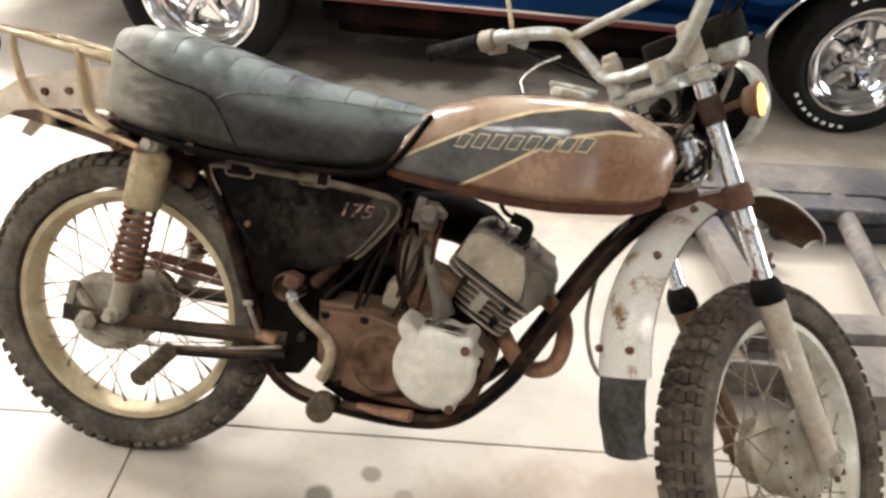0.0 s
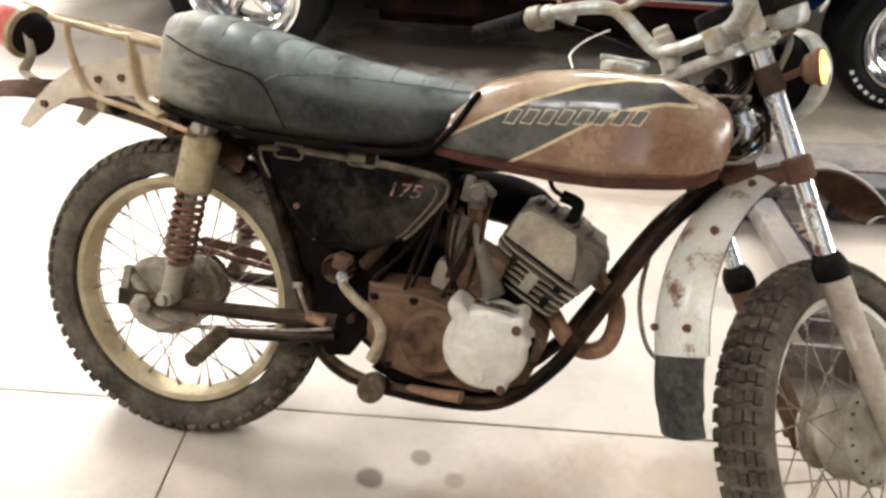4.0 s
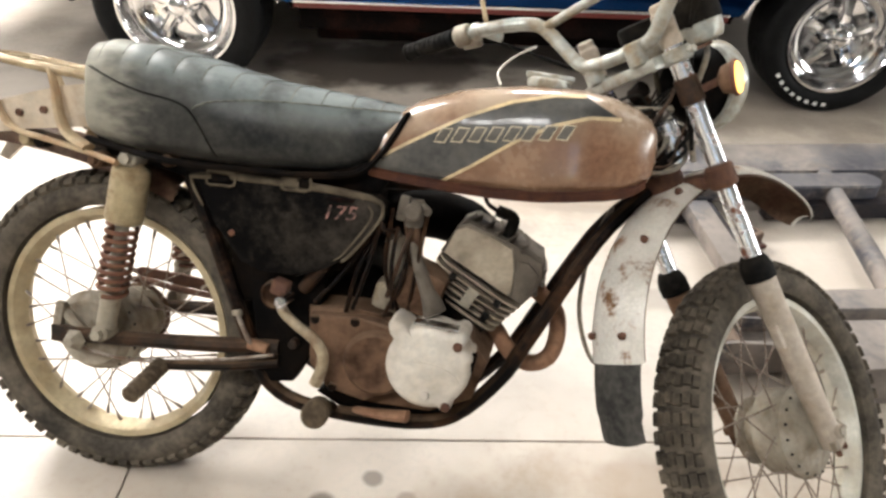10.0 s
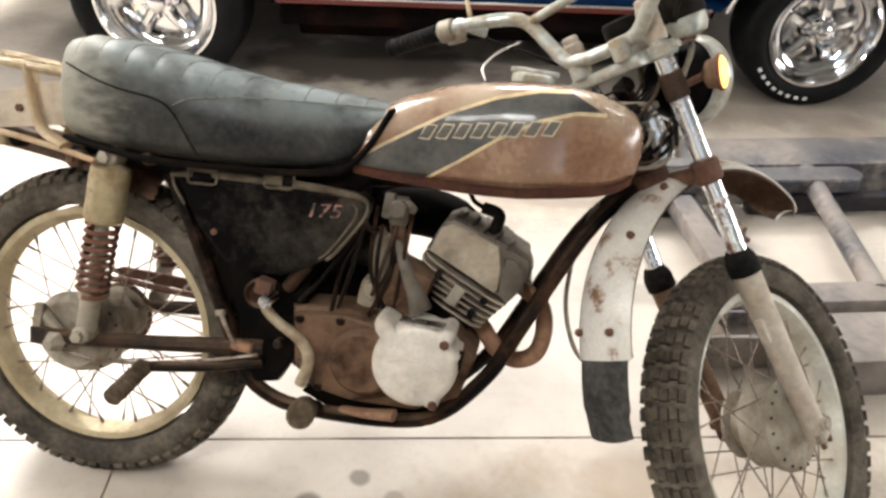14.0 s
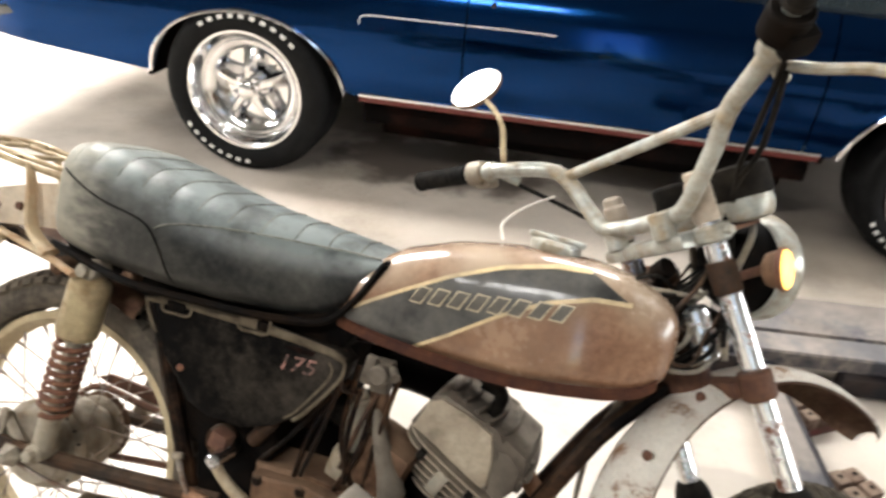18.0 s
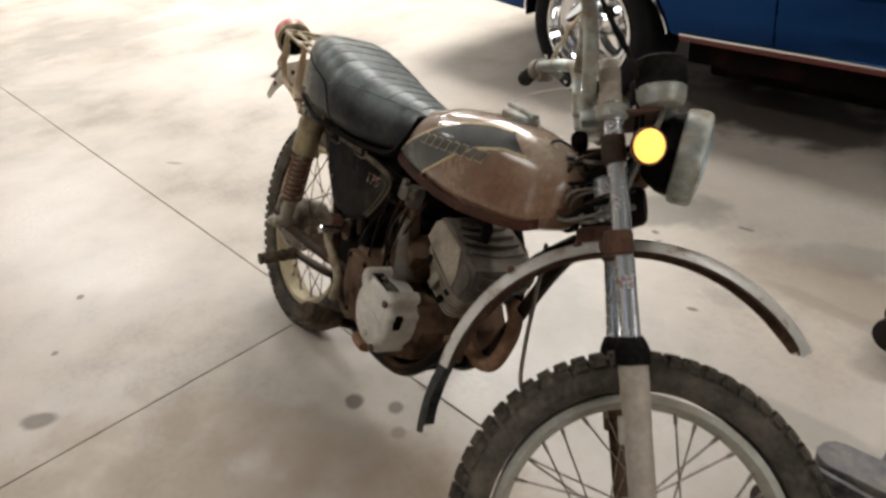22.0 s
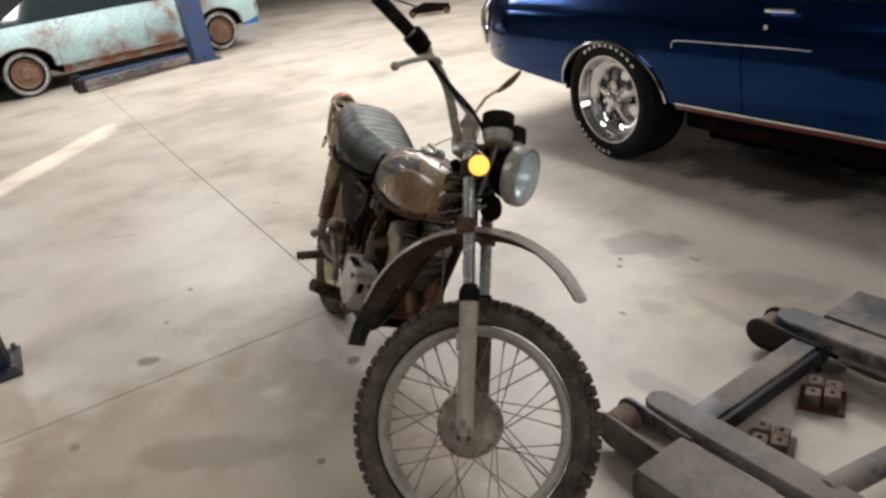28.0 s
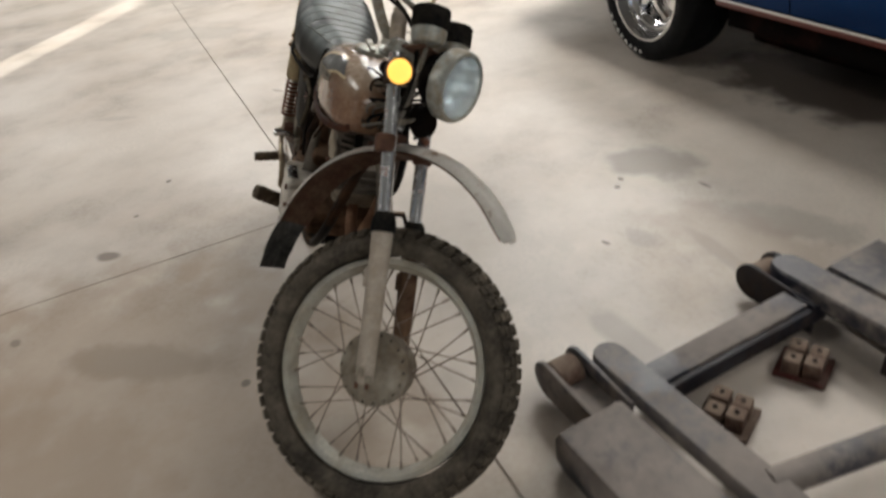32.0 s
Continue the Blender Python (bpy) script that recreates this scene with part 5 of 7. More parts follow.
for s in (-1, 1):
    bm = fresh()
    tube(bm, [(-0.200, s * 0.093, 0.826), (-0.190, s * 0.098, 0.790), (-0.160, s * 0.101, 0.725), (-0.128, s * 0.103, 0.699), (-0.060, s * 0.110, 0.688), (0.020, s * 0.120, 0.676), (0.098, s * 0.140, 0.664)], 0.0088, 8, 6, flat=0.62)
    part("rack_stay", bm, M_RACK_FLAT, rack, "flat pale stay of the rack")
    bm = fresh()
    tube(bm, [(-0.068, s * 0.092, 0.816), (-0.052, s * 0.098, 0.780), (-0.040, s * 0.104, 0.735), (-0.018, s * 0.112, 0.704), (0.030, s * 0.122, 0.682)], [0.0075, 0.0150], 8, 6, flat=0.55)
    part("rack_stay", bm, M_RACK_FLAT, rack)
bm = fresh()
for s in (-1, 1):
    slab(bm, [(-0.318, 0.618), (-0.296, 0.612), (-0.262, 0.645), (-0.204, 0.684), (-0.12, 0.700), (-0.03, 0.712), (0.01, 0.716), (0.01, 0.796), (-0.05, 0.786), (-0.13, 0.764), (-0.20, 0.742), (-0.25, 0.705), (-0.290, 0.660)], s * 0.078 - 0.003, s * 0.078 + 0.003)
bracket_plate = part("rack_plate", bm, M_RACK_PALE, bike, "pale dusty bracket plate with bolts", Matrix.Translation((0.014, -0.035, -0.002)))
for x, z in ((-0.137, 0.729), (-0.087, 0.738), (-0.257, 0.667)):
    bm = fresh()
    rod(bm, (x, -0.080, z), (x, -0.087, z), 0.0075, 6)
    part("plate_bolt", bm, M_RUSTY, bracket_plate)
bm = fresh()
rings = []
for p in curve([(0.16, 0, 0.625), (0.06, 0, 0.660), (-0.06, 0, 0.688), (-0.20, 0, 0.704), (-0.32, 0, 0.706), (-0.430, 0, 0.692)], 5):
    half = 0.066 if p.x > -0.38 else 0.066 - 0.5 * (-0.38 - p.x)
    rings.append([p + Vector((0, half * b, -0.038 * abs(b) ** 2.4)) for b in (j / 5 - 1 for j in range(11))])
loft(bm, rings, closed=False, cap=False)
bmesh.ops.solidify(bm, geom=bm.faces[:], thickness=0.002)
part("rear_fender", bm, M_FENDER_IN, bike, "brown rusted rear fender", Matrix.Translation((0.010, -0.025, 0)))
bm = fresh()
rod(bm, (-0.372, 0, 0.800), (-0.335, 0, 0.786), 0.046, 28, 0.040, bevel=0.006)
tail = part("tail_lamp", bm, M_BLACK, bike, "tail lamp with a faded red lens", Matrix.Translation((0.015, -0.038, -0.002)))
bm = fresh()
tube(bm, [(-0.345, -0.030, 0.80), (-0.330, -0.034, 0.755), (-0.345, -0.036, 0.722), (-0.315, -0.040, 0.706)], [0.010, 0.018], 8, 5, flat=0.4)
part("lamp_stay", bm, M_SLIDER, tail, "curved pale steel lamp bracket")
bm = fresh()
lens_m = along((-0.366, 0, 0.798), (-0.466, 0, 0.834))
turned(bm, [(0.050, 0.0), (0.054, 0.004), (0.054, 0.030), (0.051, 0.046), (0.042, 0.057), (0.022, 0.063), (0.0, 0.064)], lens_m, 32)
part("lens", bm, M_RED_LENS, tail)
bm = fresh()
turned(bm, [(0.054, -0.004), (0.057, -0.002), (0.057, 0.006), (0.054, 0.008)], lens_m, 32)
part("lens_rim", bm, M_RACK, tail)
for s in (-1, 1):
    bm = fresh()
    rod(bm, (-0.121, s * 0.085, 0.677), (-0.121, s * 0.112, 0.677), 0.013, 14, bevel=0.003)
    part("rubber_bush", bm, M_RACK, bike)
    bm = fresh()
    rod(bm, (-0.088, s * 0.085, 0.679), (-0.088, s * 0.115, 0.679), 0.015, 14, bevel=0.003)
    part("rubber_bush", bm, M_BLACK, bike)

# ---- front fork, in the steered lengths ----
for s in (-1, 1):
    y = s * 0.09
    bm = fresh()
    rod(bm, (0.035, y, -0.03), UPPER_FORK @ Vector((0.035, y, 0.430)), 0.0165, 20, bevel=0.002)
    leg = part("fork_tube", bm, M_CHROME_PIT, bike, "pitted chrome fork tube", WHEEL_FORK)
    bm = fresh()
    turned(bm, [(0.016, -0.372), (0.020, -0.366), (0.021, -0.340), (0.022, -0.25), (0.0235, -0.10), (0.0245, -0.04), (0.0235, -0.01), (0.02, -0.008)], Matrix.Translation((0.035, y, 0)), 24)
    box(bm, (0.038, 0.026, 0.050), Matrix.Translation((0.034, y, -0.345)), 0.006)
    box(bm, (0.016, 0.016, 0.045), Matrix.Translation((0.012, y, -0.135)), 0.004)
    rod(bm, (0.035, y - 0.026, -0.34), (0.035, y + 0.026, -0.34), 0.012, 12)
    # Far slider's darker brown holds its rust and the shade it stands in.
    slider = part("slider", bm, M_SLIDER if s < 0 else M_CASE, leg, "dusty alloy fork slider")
    bm = fresh()
    box(bm, (0.044, 0.012, 0.018), Matrix.Translation((0.035, y - 0.012, -0.360)), 0.003)
    rod(bm, (0.035, y - 0.014, -0.34), (0.035, y - 0.030, -0.34), 0.010, 6)
    part("axle_clamp", bm, M_HUB, slider)
    for x in (0.022, 0.048):
        bm = fresh()
        rod(bm, (x, y - 0.012, -0.366), (x, y - 0.012, -0.382), 0.005, 6)
        part("clamp_nut", bm, M_RUSTY, slider)
    bm = fresh()
    turned(bm, [(0.021, -0.032), (0.0285, -0.030), (0.0285, -0.008), (0.026, 0.002), (0.019, 0.016), (0.017, 0.016)], Matrix.Translation((0.035, y, 0)), 24)
    part("dust_seal", bm, M_BLACK_RUBBER, leg)
    bm = fresh()
    turned(bm, [(0.017, 0.296), (0.0205, 0.298), (0.0205, 0.340), (0.019, 0.343), (0.016, 0.343)], Matrix.Translation((0.035, y, 0)), 24)
    part("headlamp_ear", bm, M_SWING, leg, m=UPPER_FORK)
    bm = fresh()
    turned(bm, [(0.0178, 0.40), (0.0185, 0.404), (0.0185, 0.430), (0.0172, 0.432), (0.0185, 0.434), (0.0185, 0.456), (0.0155, 0.460), (0.0155, 0.470), (0.012, 0.474), (0, 0.474)], Matrix.Translation((0.035, y, 0)), 20)
    part("fork_cap", bm, M_SLIDER, leg, m=UPPER_FORK)
bm = fresh()
for s in (-1, 1):
    rod(bm, (0.035, s * 0.09, 0.143), (0.035, s * 0.09, 0.184), 0.0245, 24, bevel=0.004)
box(bm, (0.036, 0.16, 0.026), Matrix.Translation((0.022, 0, 0.163)), 0.008)
rod(bm, (0.0, 0, 0.155), (0.0, 0, 0.20), 0.034, 20, bevel=0.004)
part("lower_clamp", bm, M_RUSTY, bike, "rust-brown lower fork clamp", FORK)
bm = fresh()
for s in (-1, 1):
    rod(bm, (0.035, s * 0.09, 0.370), (0.035, s * 0.09, 0.395), 0.027, 24, bevel=0.004)
    rod(bm, (-0.012, s * 0.052, 0.39), (-0.012, s * 0.052, 0.432), 0.017, 14, bevel=0.003)
    rod(bm, (0.035, s * 0.115, 0.383), (0.035, s * 0.128, 0.383), 0.007, 6)
box(bm, (0.06, 0.17, 0.022), Matrix.Translation((0.012, 0, 0.383)), 0.008)
part("upper_clamp", bm, M_BAR, bike, "dusty upper fork clamp", FORK)
bm = fresh()
rod(bm, (0.035, -0.115, -0.34), (0.035, 0.115, -0.34), 0.008, 12)
part("front_axle", bm, M_ALLOY, bike, m=WHEEL_FORK)

# handlebar
bm = fresh()
BAR = [(-0.065, -0.445, 0.640), (-0.031, -0.346, 0.600), (-0.008, -0.280, 0.566), (0.004, -0.205, 0.532), (0.006, -0.160, 0.490), (0.0, -0.095, 0.430), (0.0, -0.055, 0.420), (-0.005, 0.0, 0.420),
       (-0.016, 0.040, 0.424), (-0.020, 0.068, 0.437), (-0.018, 0.118, 0.522), (-0.032, 0.148, 0.549), (-0.075, 0.195, 0.570), (-0.108, 0.262, 0.586), (-0.140, 0.388, 0.609)]
tube(bm, BAR, 0.0125, 12, 5)
bar = part("handlebar", bm, M_BAR, bike, "dull chrome braced handlebar", FORK)
bm = fresh()
tube(bm, [(0.004, -0.200, 0.530), (-0.018, 0.122, 0.527)], 0.0085, 10)
part("cross_brace", bm, M_BAR, bar)
for s, a, b, c, e in ((-1, (-0.033, -0.350, 0.602), (-0.072, -0.455, 0.644), (-0.030, -0.345, 0.600), (-0.008, -0.285, 0.570)),
                      (1, (-0.108, 0.262, 0.586), (-0.140, 0.388, 0.609), (-0.108, 0.260, 0.585), (-0.082, 0.212, 0.574))):
    a, b, c, e = (Vector(v) for v in (a, b, c, e))
    bm = fresh()
    prof = [(0.013, 0), (0.017, 0.002)]
    d = (b - a).length
    for k in range(9):
        prof += [(0.0172, 0.004 + (d - 0.008) * k / 9), (0.0172, 0.004 + (d - 0.008) * (k + 0.6) / 9), (0.0155, 0.004 + (d - 0.008) * (k + 0.68) / 9), (0.0155, 0.004 + (d - 0.008) * (k + 0.95) / 9)]
    prof += [(0.0185, d - 0.004), (0.0185, d), (0.010, d + 0.002)]
    turned(bm, prof, along(a, b), 18)
    part("grip", bm, M_BLACK_RUBBER, bar, "black ribbed rubber grip")
    bm = fresh()
    big = 1.25 if s < 0 else 1.0
    rod(bm, c, c + (e - c) * 0.55, 0.021 * big, 16, bevel=0.003)
    box(bm, (0.030 * big, 0.030 * big, 0.034), along(c + (e - c) * 0.35 + Vector((0.010, 0, -0.014)), e + Vector((0.010, 0, -0.014))), 0.006)
    part("switch_housing", bm, M_BLACK if s < 0 else M_HUB, bar)
    bm = fresh()
    rod(bm, c + (e - c) * 0.62, c + (e - c) * 0.95, 0.0175, 14, bevel=0.003)
    rod(bm, e + Vector((0.004, 0, -0.004)), e + Vector((0.030, -s * 0.012, -0.028)), 0.009, 10)
    part("lever_perch", bm, M_BAR, bar)
bm = fresh()
tube(bm, [(0.006, -0.285, 0.556), (0.030, -0.320, 0.535), (0.030, -0.370, 0.515), (0.008, -0.415, 0.490), (-0.019, -0.445, 0.467)], [0.0065] * 25, 8, 6)
bmesh.ops.create_uvsphere(bm, u_segments=12, v_segments=8, radius=0.011, matrix=Matrix.Translation((-0.019, -0.445, 0.467)))
part("brake_lever", bm, M_BAR, bar, "alloy hand lever with a ball end")
bm = fresh()
tube(bm, [(-0.070, 0.205, 0.585), (-0.040, 0.225, 0.640), (-0.034, 0.232, 0.656), (-0.018, 0.262, 0.685), (0.004, 0.325, 0.735)], 0.0048, 8, 5)
mirror = part("mirror", bm, M_RACK, bar, "small round mirror on a bent stalk")
bm = fresh()
steered = (BIKE @ FORK).inverted().to_3x3()
at = Vector((0.009, 0.343, 0.753))
mm = along(at, at + steered @ Vector((-0.39, -0.43, 0.79)))
turned(bm, [(0.0, -0.014), (0.030, -0.010), (0.051, -0.003), (0.0545, 0.003), (0.053, 0.005)], mm, 28)
part("mirror_shell", bm, M_CASE, mirror)
bm = fresh()
turned(bm, [(0.0, 0.0064), (0.052, 0.0064)], mm, 28, cap=False)
part("mirror_glass", bm, M_MIRROR, mirror)

# gauges, headlamp, indicators
for s in (-1, 1):
    gy = -0.032 + s * 0.058
    g = Matrix.Translation((0.116, gy, 0.395)) @ Matrix.Rotation(radians(2), 4, "Y")
    bm = fresh()
    turned(bm, [(0.020, -0.012), (0.034, -0.008), (0.040, 0.004), (0.041, 0.028), (0.037, 0.032)], g, 28)
    gauge = part("gauge", bm, M_BAR, bike, "round instrument in a black rubber cup", FORK)
    bm = fresh()
    turned(bm, [(0.041, 0.022), (0.0435, 0.026), (0.0435, 0.066), (0.040, 0.070), (0.036, 0.068)], g, 28, cap=False)
    part("rubber_cup", bm, M_BLACK_RUBBER, gauge)
    bm = fresh()
    turned(bm, [(0.0, 0.066), (0.037, 0.066)], g, 28, cap=False)
    part("dial_glass", bm, M_CAR_GLASS, gauge)
    bm = fresh()
    tube(bm, [(0.116, gy, 0.39), (0.11, gy, 0.36), (0.07, gy * 0.6, 0.29), (0.03, s * 0.05, 0.2)], 0.005, 8, 5)
    part("gauge_cable", bm, M_CABLE, gauge)
bm = fresh()
box(bm, (0.06, 0.15, 0.006), Matrix.Translation((0.088, -0.03, 0.380)), 0.002)
part("gauge_bracket", bm, M_RUSTY, bike, m=FORK)
lampm = Matrix.Translation((0.084, -0.022, 0.335)) @ Matrix.Rotation(radians(-4), 4, "Z") @ Matrix.Rotation(radians(108), 4, "Y") @ Matrix.Scale(0.94, 4)
bm = fresh()
turned(bm, [(0.004, 0.0), (0.030, 0.003), (0.056, 0.018), (0.073, 0.045), (0.079, 0.075), (0.079, 0.082)], lampm, 40, cap=False)
lamp = part("headlamp", bm, M_BLACK, bike, "round headlamp with a black shell and pale chrome rim", FORK)
bm = fresh()
turned(bm, [(0.080, 0.066), (0.086, 0.070), (0.0885, 0.082), (0.0885, 0.102), (0.084, 0.111), (0.077, 0.113), (0.075, 0.108)], lampm, 40, cap=False)
part("headlamp_rim", bm, M_BAR, lamp, "dull chrome headlamp rim")
bm = fresh()
turned(bm, [(0.004, 0.040), (0.030, 0.048), (0.055, 0.070), (0.068, 0.092), (0.0755, 0.109)], lampm, 40, cap=False)
part("reflector", bm, M_CHROME, lamp, "silvered reflector bowl")
bm = fresh()
turned(bm, [(0.007, 0.040), (0.007, 0.060), (0.011, 0.066), (0.010, 0.076), (0.002, 0.080)], lampm, 16)
part("bulb", bm, M_LENS, lamp)
bm = fresh()
turned(bm, [(0.0765, 0.109), (0.060, 0.1165), (0.030, 0.121), (0.002, 0.122)], lampm, 40, cap=False)
bmesh.ops.solidify(bm, geom=bm.faces[:], thickness=0.002)
pane = part("headlamp_lens", bm, M_LENS, lamp, "clear ribbed headlamp glass")
pane.visible_shadow = False
for s in (-1, 1):
    bm = fresh()
    rod(bm, (0.066, s * 0.085, 0.312), (0.088, s * 0.128, 0.316), 0.007, 10)
    ind = part("indicator", bm, M_RUSTY, bike, "amber turn indicator", FORK)
    face = Vector((0.90, -0.21, 0.39)) if s < 0 else (BIKE @ FORK).to_3x3() @ Vector((0.8, 0.6, 0))
    im = along((0.076, s * 0.120, 0.316), Vector((0.076, s * 0.120, 0.316)) + steered @ face)
    bm = fresh()
    turned(bm, [(0.010, 0.0), (0.022, 0.006), (0.026, 0.016), (0.027, 0.026)], im, 24)
    part("indicator_shell", bm, M_CASE, ind)
    bm = fresh()
    turned(bm, [(0.0285, 0.0255), (0.0290, 0.029), (0.024, 0.0345), (0.014, 0.0375), (0.0, 0.0385)], im, 24)
    part("amber_lens", bm, M_BLINKER, ind, "glowing amber lens")
    bm = fresh()
    turned(bm, [(0.0270, 0.022), (0.0305, 0.024), (0.0310, 0.030), (0.0285, 0.031)], im, 24)
    part("lens_rim", bm, M_SPRING, ind)

# high front fender
FC = Vector((0.014, -0.010, -0.153))


def fender_ring(a, half, r, edge):
    out = []
    for j in range(11):
        b = (j / 10 - 0.5) * 2
        rr = r - edge * b ** 4 - 0.008 * b * b
        out.append(FC + Vector((rr * math.cos(a), b * half, rr * math.sin(a))))
    return out


bm = fresh()
rings = []
for k in range(41):
    deg = 21 + 137 * k / 40
    half = float(np.interp(deg, [21, 24, 29, 60, 120, 160], [0.018, 0.035, 0.046, 0.054, 0.058, 0.058]))
    r = float(np.interp(deg, [24, 90, 160], [0.352, 0.328, 0.325]))
    rings.append(fender_ring(radians(deg), half, r, 0.016))
loft(bm, rings, closed=False, cap=False)
bmesh.ops.solidify(bm, geom=bm.faces[:], thickness=0.0025)
fender = part("front_fender", bm, M_WHITE, bike, "white high front fender freckled with rust", FORK, smooth=50)
bm = fresh()
rings = []
for k in range(41):
    deg = 22 + 135.5 * k / 40
    half = float(np.interp(deg, [21, 24, 29, 60, 120, 160], [0.016, 0.033, 0.044, 0.052, 0.056, 0.056]))
    rings.append(fender_ring(radians(deg), half, float(np.interp(deg, [24, 90, 160], [0.352, 0.328, 0.325])) - 0.0045, 0.016))
loft(bm, rings, closed=False, cap=False)
bmesh.ops.solidify(bm, geom=bm.faces[:], thickness=0.001)
part("fender_underside", bm, M_FENDER_IN, fender, "brown rusted underside")
bm = fresh()
rings = [fender_ring(radians(d), 0.053 if d < 174 else 0.048, 0.322 + 0.0011 * (d - 156), 0.012) for d in range(156, 181, 2)]
loft(bm, rings, closed=False, cap=False)
bmesh.ops.solidify(bm, geom=bm.faces[:], thickness=0.003)
part("mud_flap", bm, M_FLAP, fender, "black rubber mud flap")
for deg, b in ((150, -0.62), (150, 0.62), (120, -0.7), (98, -0.7), (98, 0.7)):
    p = FC + Vector((0.325 * math.cos(radians(deg)), b * 0.056, 0.322 * math.sin(radians(deg)) + 0.002))
    bm = fresh()
    turned(bm, [(0.0068, -0.004), (0.0068, 0.002), (0.004, 0.006), (0, 0.006)], along(p, p + (p - FC) * Vector((1, 0, 1))), 10)
    part("fender_bolt", bm, M_RUSTY, fender)
# cables
bm = fresh()
tube(bm, [(0.985, -0.03, 0.665), (0.965, 0.0, 0.60), (0.955, 0.02, 0.53), (0.958, 0.03, 0.44), (0.99, 0.02, 0.36), (1.05, 0.01, 0.33)], 0.0045, 8, 6)
part("cable", bm, M_CABLE, bike)
for pts in ([(-0.005, -0.30, 0.555), (0.035, -0.21, 0.50), (0.07, -0.13, 0.45), (0.085, -0.075, 0.36), (0.03, -0.055, 0.22)],
            [(0.0, -0.295, 0.545), (0.045, -0.20, 0.475), (0.078, -0.115, 0.435), (0.075, -0.065, 0.36), (0.05, -0.05, 0.25)],
            [(-0.05, 0.25, 0.565), (0.03, 0.17, 0.46), (0.06, 0.10, 0.38), (0.02, 0.06, 0.28), (-0.06, 0.03, 0.22)]):
    bm = fresh()
    tube(bm, pts, 0.0038, 8, 6)
    part("cable", bm, M_BLACK_RUBBER, bike, m=FORK)
rnd = random.Random(4)
for k in range(24):
    y0, z0 = rnd.uniform(-0.05, 0.06), rnd.uniform(0.22, 0.34)
    bm = fresh()
    tube(bm, [(0.07, y0, z0), (-0.01 + rnd.uniform(-0.02, 0.02), -0.03 + rnd.uniform(-0.05, 0.03), z0 - 0.02), (-0.055, -0.02 + rnd.uniform(-0.04, 0.04), z0 - 0.01 + rnd.uniform(-0.04, 0.03)), (-0.085, 0.02, z0 + 0.01)],
         rnd.choice((0.0026, 0.0036)), 7, 6)
    part("wire", bm, (M_CABLE, M_SWING, M_BLACK_RUBBER)[k % 3], bike, m=FORK)
bm = fresh()
rod(bm, (-0.02, -0.02, 0.345), (-0.02, -0.05, 0.355), 0.015, 16, bevel=0.003)
part("ignition_switch", bm, M_BLACK, bike, m=FORK)
bm = fresh()
rod(bm, (0.020, -0.030, 0.205), (0.020, -0.030, 0.285), 0.021, 24, bevel=0.004)
part("regulator_can", bm, M_CHROME_PIT, bike, "small chrome can behind the fork", m=FORK)
bm = fresh()
rod(bm, (0.055, 0.012, 0.235), (0.090, 0.005, 0.235), 0.040, 28, 0.034, bevel=0.006)
part("horn", bm, M_BLACK, bike, "round black horn", m=FORK)

# ============ cars ============


